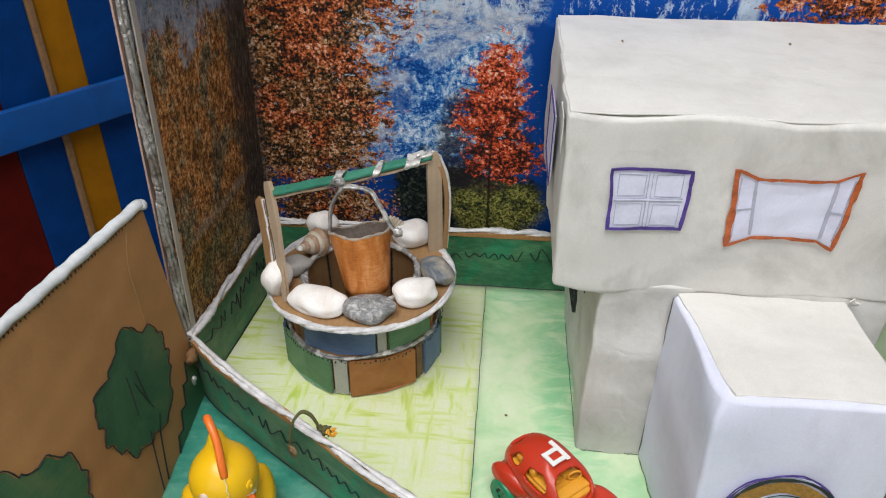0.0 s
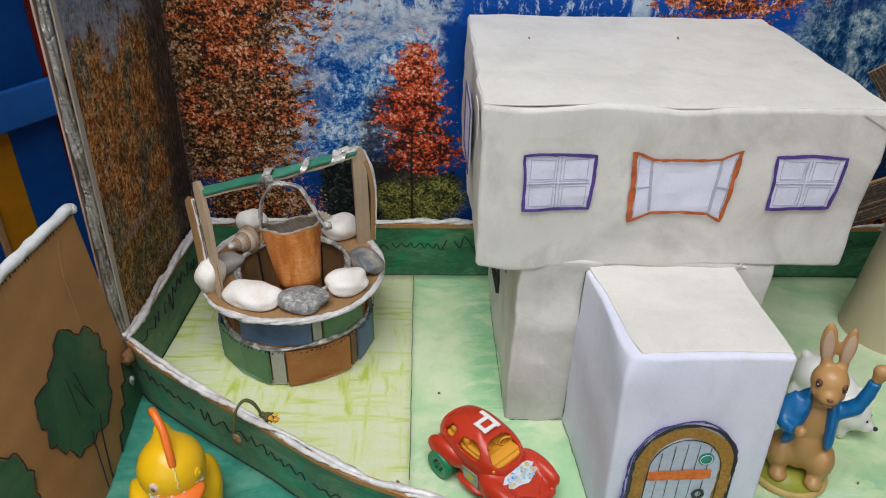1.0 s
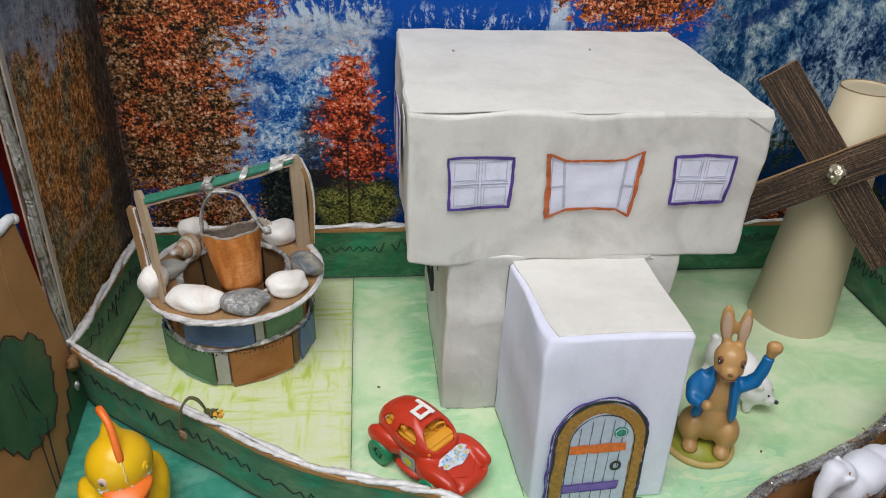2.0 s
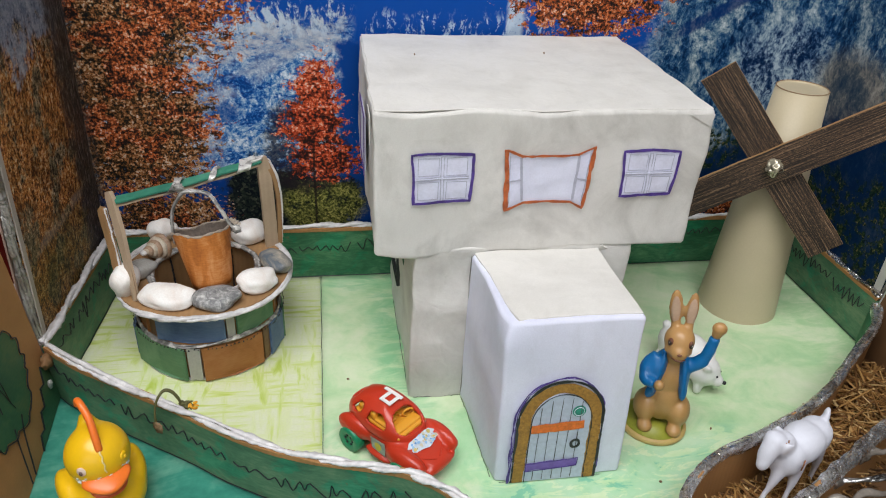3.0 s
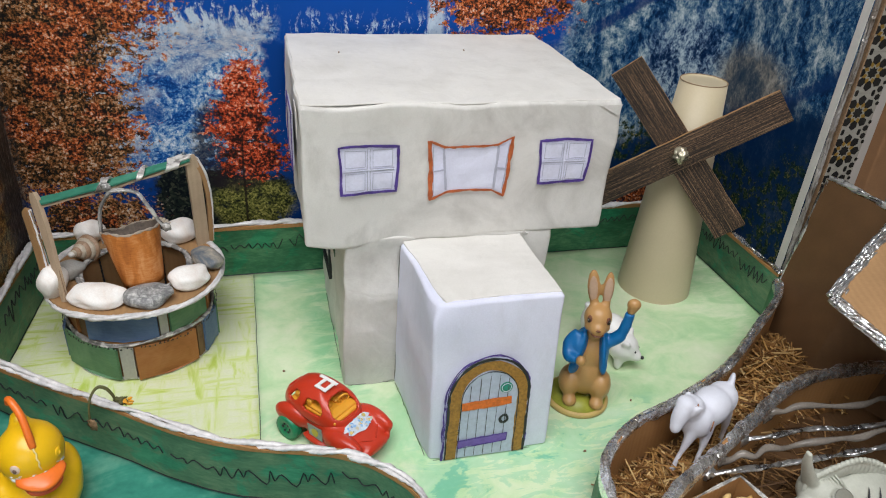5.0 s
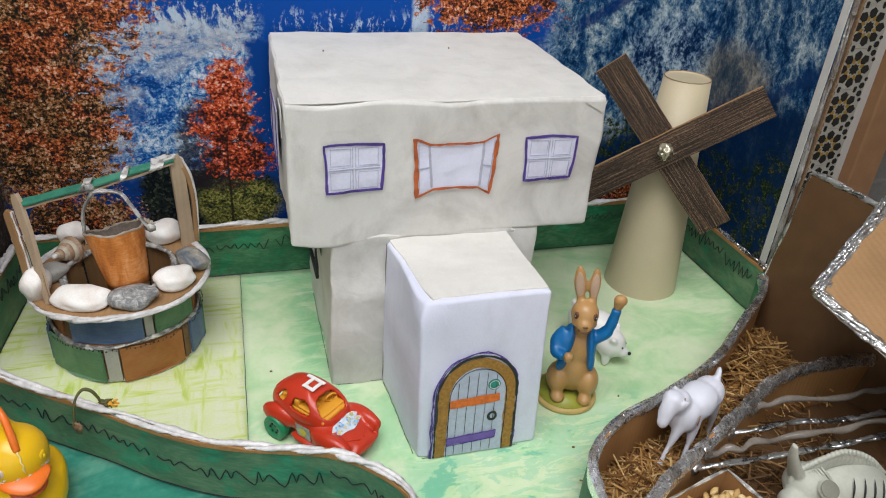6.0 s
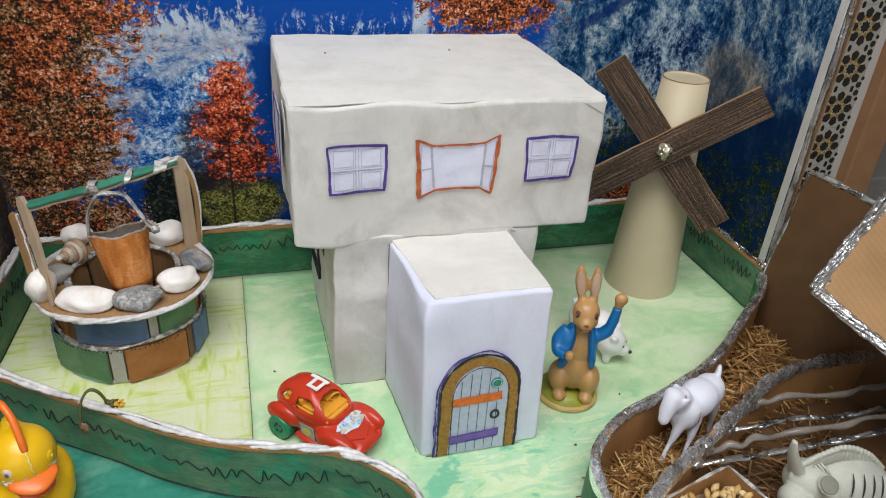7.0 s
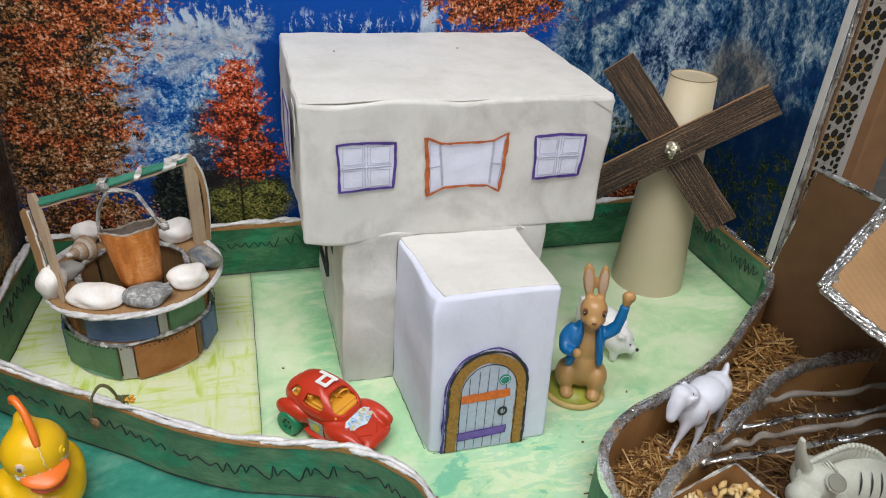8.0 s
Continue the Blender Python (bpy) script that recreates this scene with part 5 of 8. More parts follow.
# side windows on the west faces
sw = part("window", (lambda m_: (slab(m_, [(-0.036, 0.75, 2.25), (-0.036, 1.35, 2.25), (-0.036, 1.35, 2.78), (-0.036, 0.75, 2.78)], (0.012, 0, 0)), m_)[1])(mesh()), PRINT, house, "cut-out paper window on the side wall")
b = mesh()
stroke(b, [(-0.04, 0.72, 2.22), (-0.04, 1.38, 2.25), (-0.04, 1.38, 2.80), (-0.04, 0.72, 2.80)], 0.035, (-0.008, 0, 0), jitter=0.25, closed=True)
part("window_outline", b, PURPLE, sw)
b = mesh()
stroke(b, [(0.345, 0.55, 1.62), (0.345, 0.60, 1.28), (0.345, 0.85, 1.34), (0.345, 0.85, 1.66)], 0.03, (-0.008, 0, 0), jitter=0.3, closed=True)
part("drawn_window", b, TREE_PAINT, house, "small window drawn in dark green")
# pin holes and specks in the paper
for p in ((0.52, 1.62), (1.9, 1.7)):
    b = mesh()
    slab(b, [(p[0], p[1], 3.120), (p[0] + 0.010, p[1] + 0.004, 3.120), (p[0] + 0.008, p[1] + 0.035, 3.120), (p[0] - 0.004, p[1] + 0.025, 3.120)], (0, 0, 0.010))
    part("speck", b, CARD_EDGE, house)
for p in ((1.02, -0.62, 0.92), (1.00, -0.28, 0.60)):
    b = mesh()
    blob(b, p, (0.012, 0.018, 0.010), wob=0.5, freq=3, sub=1)
    part("speck", b, CARD_EDGE, house)
LINE = plain("faded_ink", (0.07, 0.072, 0.07), 0.6, vary=0.4, scale=200)
for a, c in (((0.40, 0.004, 0.012), (0.92, 0.0, 0.012)), ((0.365, 0.04, 0.012), (0.365, 1.8, 0.012)), ((0.905, -0.03, 0.012), (0.985, -1.12, 0.012)), ((1.05, -1.192, 0.010), (2.02, -1.192, 0.010)), ((0.905, -0.004, 0.02), (0.905, -0.004, 1.70))):
    a, c = Vector(a), Vector(c)
    b = mesh()
    tube(b, [a.lerp(c, k / 24) + 0.010 * noise.noise_vector(Vector((k * 0.5, a.x * 9, c.y * 5))) for k in range(25)], [0.0025 + 0.0025 * abs(noise.noise(Vector((k * 0.7, a.x, c.y)))) for k in range(25)], 4)
    part("joint_line", b, LINE, house, "thin dark line along a joint")

# the arched door glued on the porch


def door_pt(x, z, d=0.0):
    return (x, -1.125 - 0.07 * (1 - z / 1.73) - 0.012 - d, z)


def arch(cx, half, spring, n=18, foot=0.02):
    pts = [(cx - half * 1.02, foot)]
    for k in range(n + 1):
        a = math.pi * (1 - k / n)
        pts.append((cx + half * math.cos(a), spring + half * 1.12 * math.sin(a)))
    return pts + [(cx + half * 1.02, foot)]


dr = part("door", (lambda m_: (slab(m_, [door_pt(*p) for p in arch(1.53, 0.395, 0.72)], (0, 0.010, 0)), m_)[1])(mesh()), PAPER_BLUE, house, "arched cut-out paper door")
b = mesh()
slab(b, [door_pt(x, z, 0.006) for x, z in arch(1.555, 0.275, 0.70)], (0, 0.006, 0))
part("door_planks", b, PLANK, dr, "grey-blue printed door boards")


def door_line(name, points, width, material, d, seed, label="", closed=False, amp=0.008, jitter=0.2, parent=None):
    bm = mesh()
    line = wavy([(x, 0, z) for x, z in points], amp, seed, 0.04, closed)
    stroke(bm, [door_pt(q.x, q.z, d) for q in line], width, (0, -0.003, 0), jitter=jitter, closed=closed)
    return part(name, bm, material, parent or dr, label)


door_line("door_arch", arch(1.545, 0.325, 0.71), 0.105, GOLD, 0.008, 2, "brown crayoned arch round the door", jitter=0.08)
door_line("arch_outline", arch(1.545, 0.385, 0.72), 0.022, BLACK, 0.011, 4, "black pen edge of the arch", jitter=0.6)
door_line("arch_outline", arch(1.555, 0.275, 0.70), 0.008, BLACK, 0.011, 5, "black pen edge of the boards", jitter=0.5)
for k in range(5):
    x = 1.35 + 0.09 * k
    door_line("board_joint", [(x, 0.04), (x + 0.01, 0.70 + math.sqrt(max(0.0, 0.27**2 - (x - 1.555) ** 2)))], 0.005, LINE, 0.012, 7 + k, "thin pen line between boards", amp=0.003, jitter=0.5)
door_line("purple_outline", arch(1.530, 0.405, 0.735), 0.013, PURPLE, 0.006, 13, "purple marker scribble round the door", amp=0.016, jitter=0.7)
door_line("purple_outline", arch(1.540, 0.398, 0.735), 0.010, PURPLE, 0.010, 15, "purple marker scribble round the door", amp=0.018, jitter=0.7)
bar = door_line("purple_bar", [(1.275, 0.195), (1.5, 0.215), (1.75, 0.23)], 0.095, PURPLE_PALE, 0.014, 17, "purple marker bar", jitter=0.10)
door_line("bar_edge", [(1.275, 0.15), (1.75, 0.185), (1.755, 0.275), (1.27, 0.24)], 0.009, PURPLE, 0.018, 18, "", True, 0.006, 0.5, bar)
door_line("orange_bar", [(1.285, 0.64), (1.5, 0.65), (1.76, 0.665)], 0.095, plain("bright_orange_marker", (0.66, 0.14, 0.015), 0.5, vary=0.3, scale=220), 0.014, 19, "orange marker bar", jitter=0.12)
b = mesh()
slab(b, [door_pt(1.70 + 0.060 * math.cos(a), 0.815 + 0.060 * math.sin(a), 0.014) for a in (2 * math.pi * k / 18 for k in range(18))], (0, 0.004, 0))
spot = part("door_spot", b, TEAL_DOT, dr, "green marker spot")
door_line("spot_ring", [(1.70 + 0.046 * math.cos(a), 0.815 + 0.046 * math.sin(a)) for a in (2 * math.pi * k / 14 for k in range(14))], 0.0045, PAPER_BLUE, 0.018, 20, "", True, 0.004, parent=spot)
door_line("door_ring", [(1.705 + 0.038 * math.cos(a), 0.45 + 0.042 * math.sin(a)) for a in (2 * math.pi * k / 16 for k in range(16))], 0.026, BLACK, 0.016, 22, "black drawn ring handle", True, 0.004)

# ---- the wishing well ----
WX, WY = -1.72, 1.235
well = thing("wishing_well", (WX, WY, 0), "round cardboard wishing well with coloured patches and white edging", "model well")


def ring_wall(bm, r0, r1, z0, z1, thick, seg=28, wob=0.01):
    lathe(bm, (WX, WY, 0), [(r0, z0), (r1, z1), (r1 - thick, z1), (r0 - thick, z0), (r0, z0)], seg, wob=wob)


b = mesh()
ring_wall(b, 0.735, 0.73, 0.0, 0.45, 0.06)
part("lower_ring", b, CARD, well, "lower cardboard ring")
b = mesh()
ring_wall(b, 0.66, 0.68, 0.42, 0.86, 0.06)
part("upper_ring", b, CARD, well, "upper cardboard ring")
b = mesh()
lathe(b, (WX, WY, 0), [(0.55, 0.86), (0.885, 0.86), (0.885, 0.90), (0.55, 0.90), (0.55, 0.86)], 40, wob=0.02)
part("rim", b, CARD_PALE, well, "flat cardboard rim")
b = mesh()
lathe(b, (WX, WY, 0), [(0.55, 0.90), (0.50, 0.06), (0.0, 0.05)], 24)
part("shaft", b, CARD_PALE, well, "dark inside of the shaft")
b = mesh()
rope(b, [(WX + 0.885 * math.cos(a), WY + 0.890 * math.sin(a), 0.88 + 0.015 * math.sin(3 * a)) for a in (2 * math.pi * k / 40 for k in range(41))], 0.037, 1.9, 3, 7, 0.8, 51)
part("rope_edging", b, ROPE, well, "white rope round the rim", smooth=True)
b = mesh()
rope(b, [(WX + 0.55 * math.cos(a), WY + 0.55 * math.sin(a), 0.92) for a in (2 * math.pi * k / 30 for k in range(31))], 0.038, 1.14, 2, 7, 0.5, 53)
part("rope_edging", b, GLUE, well, "grey edging round the shaft", smooth=True)
b = mesh()
rope(b, [(WX + 0.745 * math.cos(a), WY + 0.745 * math.sin(a), 0.455 + 0.02 * math.sin(4 * a)) for a in (2 * math.pi * k / 36 for k in range(37))], 0.026, 1.0, 2, 7, 0.9, 55)
part("rope_edging", b, GLUE, well, "silver edging on the lower ring", smooth=True)
b = mesh()
rope(b, [(WX + 0.745 * math.cos(a), WY + 0.745 * math.sin(a), 0.015) for a in (2 * math.pi * k / 36 for k in range(37))], 0.02, 1.52, 2, 7, 0.6, 57)
part("rope_edging", b, ROPE, well, smooth=True)
PATCH = [paint("patch_green", (0.07, 0.16, 0.08), (0.11, 0.23, 0.12), (0.18, 0.31, 0.17), 30), paint("patch_orange", (0.22, 0.08, 0.02), (0.33, 0.13, 0.04), (0.40, 0.18, 0.07), 30),
         paint("patch_blue", (0.06, 0.10, 0.20), (0.10, 0.16, 0.28), (0.17, 0.23, 0.34), 30), plain("patch_grey", (0.40, 0.39, 0.35), 0.6, vary=0.15), paint("patch_brown", (0.10, 0.05, 0.025), (0.16, 0.09, 0.045), (0.22, 0.13, 0.06), 30)]


def patch(deg0, deg1, z0, z1, r, kind):
    """A flat card plate glued on the ring, its ends standing off."""
    bm = mesh()
    mid, half = radians((deg0 + deg1) / 2), radians((deg1 - deg0) / 2)
    rng_ = random.Random(int(deg0 * 10 + z0 * 100))
    n, low, high, back = 4, [], [], []
    wave = [rng_.uniform(-0.012, 0.012) for _ in range(2 * n + 2)]
    for k in range(n + 1):
        e = -1 + 2 * k / n
        a, q = mid + half * e, r + 0.008 + 0.035 * abs(e) ** 3 * min(1.0, half / 0.45)
        low.append(Vector((WX + q * math.cos(a), WY + q * math.sin(a), z0 + wave[k])))
        high.append(Vector((WX + q * math.cos(a), WY + q * math.sin(a), z1 + wave[n + 1 + k])))
    nrm = Vector((math.cos(mid), math.sin(mid), 0))
    slab(bm, low + high[::-1], nrm * 0.026)
    part("patch", bm, PATCH[kind], well, ("green", "orange-brown", "slate-blue", "pale grey", "dark brown")[kind] + " painted card patch")


for a0, a1, k in ((205, 258, 0), (259, 269, 3), (270, 318, 1), (320, 326, 4), (328, 352, 2), (-6, 30, 0), (150, 200, 2), (40, 80, 1), (90, 140, 0)):
    patch(a0, a1, 0.03, 0.43, 0.74, k)
for a0, a1, k in ((190, 222, 1), (224, 232, 4), (233, 290, 2), (291, 298, 3), (299, 340, 0), (342, 380, 1), (130, 185, 0), (30, 120, 4)):
    patch(a0, a1, 0.47, 0.84, 0.685, k)
# open flutes of the corrugated card under the rim and on top of the lower ring
for rad, z, hi in ((0.725, 0.430, 0.026), (0.700, 0.835, 0.022)):
    b = mesh()
    rf = random.Random(int(z * 100))
    for k in range(110):
        a = 2 * math.pi * (k + rf.uniform(-0.2, 0.2)) / 110
        w = 0.011 * rf.uniform(0.5, 1.3)
        t_, n_ = Vector((-math.sin(a), math.cos(a), 0)), Vector((math.cos(a), math.sin(a), 0))
        c = Vector((WX, WY, z + rf.uniform(-0.012, 0.006))) + n_ * (rad + 0.058 + 0.012 * rf.random())
        slab(b, [c - t_ * w, c + t_ * w, c + t_ * w * 0.4 + Vector((0, 0, hi * rf.uniform(0.5, 1.3)))], n_ * 0.006)
    part("cut_flutes", b, BLACK, well, "dark open flutes of the cut card")
# inner patches that show through the opening
for a0, a1 in ((35, 62), (70, 100), (110, 140)):
    b = mesh()
    for k in range(4):
        p, q = radians(a0 + (a1 - a0) * k / 4), radians(a0 + (a1 - a0) * (k + 1) / 4)
        b.faces.new([b.verts.new((WX + 0.525 * math.cos(a), WY + 0.525 * math.sin(a), z)) for a, z in ((p, 0.45), (q, 0.45), (q, 0.82), (p, 0.82))])
    part("inner_patch", b, CARD_PALE, well, "brown card lining of the shaft")
    b = mesh()
    edge = radians(a1 + 3)
    rope(b, [(WX + q * math.cos(edge), WY + q * math.sin(edge), z) for q, z in ((0.525, 0.86), (0.51, 0.62), (0.49, 0.36))], 0.014, 0.12, 2, 6, 0.9, a0)
    part("inner_seam", b, BLACK, well, "dark open flutes at a seam inside the shaft")
# posts, roller and its winding
def board(bm, mid, widths, across, thick):
    """A bent strip of card: mid runs along its middle, widths gives its breadth there."""
    rows = []
    n = len(mid)
    for i, (p, w) in enumerate(zip(mid, widths)):
        ahead = (mid[min(i + 1, n - 1)] - mid[max(i - 1, 0)]).normalized()
        side = (across - ahead * across.dot(ahead)).normalized()
        out = ahead.cross(side).normalized() * thick / 2
        rows.append([bm.verts.new(q) for q in (p - side * w / 2 - out, p + side * w / 2 - out, p + side * w / 2 + out, p - side * w / 2 + out)])
    for p, q in zip(rows, rows[1:]):
        for k in range(4):
            bm.faces.new((p[k], p[(k + 1) % 4], q[(k + 1) % 4], q[k]))
    bm.faces.new(rows[0][::-1])
    bm.faces.new(rows[-1])


def flutes(bm, mid, across, offs, r):
    """Dark lines of open corrugation along a cut edge."""
    for o in offs:
        tube(bm, [p + across * o + 0.006 * noise.noise_vector(p * 7 + across * o * 40) for p in mid], r, 5)


# the leaning west post: a tall thin board and a shorter layered one glued to its outside
a_mid = smooth_path([(-2.315, 0.700, 0.90), (-2.365, 0.83, 1.20), (-2.425, 0.98, 1.52), (-2.475, 1.08, 1.75), (-2.505, 1.14, 1.90)], 4)
a_across = Vector((-0.75, 0.62, -0.2)).normalized()
b = mesh()
board(b, a_mid, [0.055 + 0.055 * min(1.0, k / 9) - (0.05 if k == len(a_mid) - 1 else 0.02 if k == len(a_mid) - 2 else 0) for k in range(len(a_mid))], a_across, 0.045)
post = part("post", b, CARD_GREY, well, "leaning corrugated card post")
b = mesh()
flutes(b, [p + Vector((0.030, -0.035, 0)) for p in a_mid[1:-1]], a_across, (0.004,), 0.0045)
part("flute_line", b, CARD_EDGE, post, "dark open flutes")
o_mid = [p + Vector((-0.105, 0.02, -0.16)) for p in a_mid[4:]]
o_mid = o_mid[:-1] + [o_mid[-1] - Vector((0, 0, 0.03))]
b = mesh()
board(b, o_mid, [0.10] * (len(o_mid) - 2) + [0.085, 0.05], a_across, 0.05)
brace = part("brace", b, CARD_PALE, post, "shorter second layer of card")
b = mesh()
flutes(b, [p + Vector((0.026, -0.032, 0)) for p in o_mid], a_across, (-0.034, -0.010, 0.018), 0.006)
part("flute_line", b, CARD_EDGE, brace, "dark open flutes")
b = mesh()
rope(b, [p - a_across * 0.055 for p in o_mid[::-1]] , 0.018, 0.9, 2, 7, 0.8, 61)
part("rope_edging", b, ROPE, brace, "white paper edging", smooth=True)
# the upright east post: a broad board with a second sheet bowed out behind it
b_mid = smooth_path([(-1.045, 1.71, 0.86), (-1.05, 1.715, 1.3), (-1.06, 1.72, 1.7), (-1.075, 1.73, 1.92), (-1.085, 1.73, 1.99)], 4)
b_across = Vector((0.88, 0.47, 0)).normalized()
b = mesh()
board(b, b_mid, [0.145 - 0.02 * max(0.0, (k - 9) / 3) - (0.05 if k == len(b_mid) - 1 else 0) for k in range(len(b_mid))], b_across, 0.04)
post = part("post", b, CARD_GREY, well, "upright corrugated card post")
w_mid = smooth_path([(-0.965, 1.76, 0.90), (-0.945, 1.77, 1.15), (-0.935, 1.77, 1.45), (-0.965, 1.76, 1.72), (-1.04, 1.75, 1.93)], 5)
b = mesh()
board(b, w_mid, [0.06] * len(w_mid), b_across, 0.03)
brace = part("brace", b, CARD_PALE, post, "second sheet bowed out behind the post")
b = mesh()
rope(b, [p + b_across * 0.032 for p in w_mid] + [b_mid[-1]], 0.021, 1.1, 2, 7, 0.8, 63)
part("rope_edging", b, ROPE, brace, "white paper edging", smooth=True)
ra, rb = Vector((-2.45, 1.08, 1.79)), Vector((-1.10, 1.715, 1.92))
d = (rb - ra).normalized()
sd = Vector((-d.y, d.x, 0))
ROLLER = paint("roller_green", (0.02, 0.11, 0.07), (0.04, 0.20, 0.13), (0.10, 0.30, 0.20), 30)
for lift, half, mat, nm, lab in ((0.022, 0.052, ROLLER, "roller", "green-painted card roller"), (-0.014, 0.046, CARD_GREY, "roller_backing", "grey card under the roller")):
    b = mesh()
    rows = []
    for k in range(25):
        f = k / 24
        p = ra.lerp(rb, f) + Vector((0, 0, lift + 0.012 * noise.noise(Vector((f * 6, lift * 90, 0))) - 0.02 * math.sin(math.pi * f)))
        wv = half * (1 + 0.22 * noise.noise(Vector((f * 9, 4 + lift * 50, 0))))
        rows.append([b.verts.new(q) for q in (p - sd * wv, p + sd * wv + Vector((0, 0, 0.02)), p + sd * wv + Vector((0, 0, 0.036)), p - sd * wv + Vector((0, 0, 0.018)))])
    for p, q in zip(rows, rows[1:]):
        for k in range(4):
            b.faces.new((p[k], p[(k + 1) % 4], q[(k + 1) % 4], q[k]))
    b.faces.new(rows[0][::-1])
    b.faces.new(rows[-1])
    part(nm, b, mat, well, lab)
b = mesh()
for k0, wide, turns, big in ((0.40, 0.09, 0.62, 0.075), (0.66, 0.07, 0.60, 0.082), (0.89, 0.15, 0.66, 0.090)):
    n = int(22 * turns)
    coil = []
    for q in range(n + 1):
        a = 2 * math.pi * turns * (q / n - 0.5) - 0.5
        coil.append(ra.lerp(rb, k0) + d * (0.30 * q / n - 0.15) * turns + Vector((0, 0, 0.02)) + big * (1 + 0.2 * math.sin(3 * a)) * (0.70 * math.cos(a) * Vector((0, 0, 1)) + 0.95 * math.sin(a) * sd))
    lanes = []
    for q, p in enumerate(coil):
        lanes.append([b.verts.new(p + d * wide * e + 0.016 * noise.noise_vector(p * 9 + d * e * 3)) for e in (-0.5, -0.17, 0.17, 0.5)])
    for p, q in zip(lanes, lanes[1:]):
        for e in range(3):
            b.faces.new((p[e], p[e + 1], q[e + 1], q[e]))
rope(b, [ra.lerp(rb, k) + Vector((0, 0, 0.06)) for k in (0.90, 0.95, 1.01)], 0.038, 0.8, 2, 8, 0.9, 65)
part("tape_winding", b, GLUE, well, "clear tape wound round the roller", smooth=True)

# the bucket
BK = Vector((-1.60, 0.93, 0.92))
bk = thing("bucket", BK, "small rust-coloured paper bucket with a clear tape handle", "bucket")
lean_m = Matrix.Translation(BK) @ Euler((radians(-16), radians(-8), 0)).to_matrix().to_4x4() @ Matrix.Translation(-BK)


def pail_rim(a):
    """The cut edge rises and dips a little round the bucket."""
    return 0.585 + 0.020 * math.sin(2 * a + 0.6) + 0.010 * math.sin(5 * a)


def pail_wall(bm, r0, r1, inner):
    n, m_ = 40, 9
    rows = []
    for j in range(m_ + 1):
        h = j / m_
        row = []
        for i in range(n):
            a = 2 * math.pi * i / n
            z = (0.03 if inner else 0.0) + (pail_rim(a) - (0.03 if inner else 0.0)) * h
            r = (r0 + (r1 - r0) * h) * (1 + 0.022 * noise.noise(Vector((2 * math.cos(a), 2 * math.sin(a), 2.5 * h))))
            row.append(bm.verts.new(lean_m @ (BK + Vector((r * math.cos(a), r * math.sin(a), z)))))
        rows.append(row)
    for p, q in zip(rows, rows[1:]):
        for i in range(n):
            bm.faces.new((p[i], p[(i + 1) % n], q[(i + 1) % n], q[i]))
    bm.faces.new(rows[0])


b = mesh()
pail_wall(b, 0.200, 0.288, False)
part("pail", b, paint("rust_crayon", (0.27, 0.075, 0.014), (0.54, 0.185, 0.040), (0.74, 0.38, 0.16), 70, 0.5, (1, 1, 0.35)), bk, "rust-orange crayoned paper", smooth=True)
b = mesh()
pail_wall(b, 0.188, 0.272, True)
part("lining", b, plain("dull_brown_lining", (0.16, 0.125, 0.10), 0.75, vary=0.45, scale=90), bk, "dull brown inside of the bucket", smooth=True)
b = mesh()
tube(b, [lean_m @ (BK + Vector((0.281 * math.cos(a), 0.281 * math.sin(a), pail_rim(a)))) for a in (2 * math.pi * k / 48 for k in range(49))], [0.013 + 0.005 * math.sin(k * 2.1) for k in range(49)], 6)
part("pail_edge", b, plain("grey_card_edge", (0.33, 0.27, 0.21), 0.7, vary=0.4, scale=200), bk, "grey torn edge")
b = mesh()
arc = smooth_path([(-1.945, 1.08, 1.34), (-1.955, 1.10, 1.56), (-1.92, 1.14, 1.72), (-1.83, 1.18, 1.84), (-1.70, 1.18, 1.86), (-1.57, 1.16, 1.83), (-1.48, 1.12, 1.70), (-1.40, 1.10, 1.55), (-1.34, 1.09, 1.47)], 7)
tube(b, [p + 0.010 * noise.noise_vector(p * 5) for p in arc], [0.042 + 0.012 * noise.noise(Vector((k * 0.5, 3, 0))) + (0.012 if 18 < k < 28 else 0) for k in range(len(arc))], 10, squash=0.42)
part("handle", b, GLUE, bk, "clear twisted tape handle", smooth=True)
for c in ((-1.335, 1.09, 1.47), (-1.86, 1.19, 1.90)):
    b = mesh()
    blob(b, c, (0.05, 0.04, 0.045), wob=0.5, freq=3)
    part("tape_lump", b, GLUE, bk, smooth=True)


def stone_mat(name, base, vein, scale, at=0.62, grain=0.25):
    m, nt, sh = nodes_of(name)
    vec = coords(nt)
    n = noise_of(nt, vec, scale, 6, 0.65, 0.8)
    s = noise_of(nt, vec, 700, 2)
    c = ramp(nt, n, [(0.40, base), (at, [(a * 0.6 + v * 0.4) for a, v in zip(base, vein)]), (at + 0.12, vein)])
    nt.links.new(mixed(nt, grain, c, ramp(nt, s, [(0.35, (0.4, 0.4, 0.4)), (0.65, (1, 1, 1))]), "MULTIPLY"), sh.inputs["Base Color"])
    sh.inputs["Roughness"].default_value = 0.45
    bumped(nt, sh, s, 0.12, 0.0006)
    return m


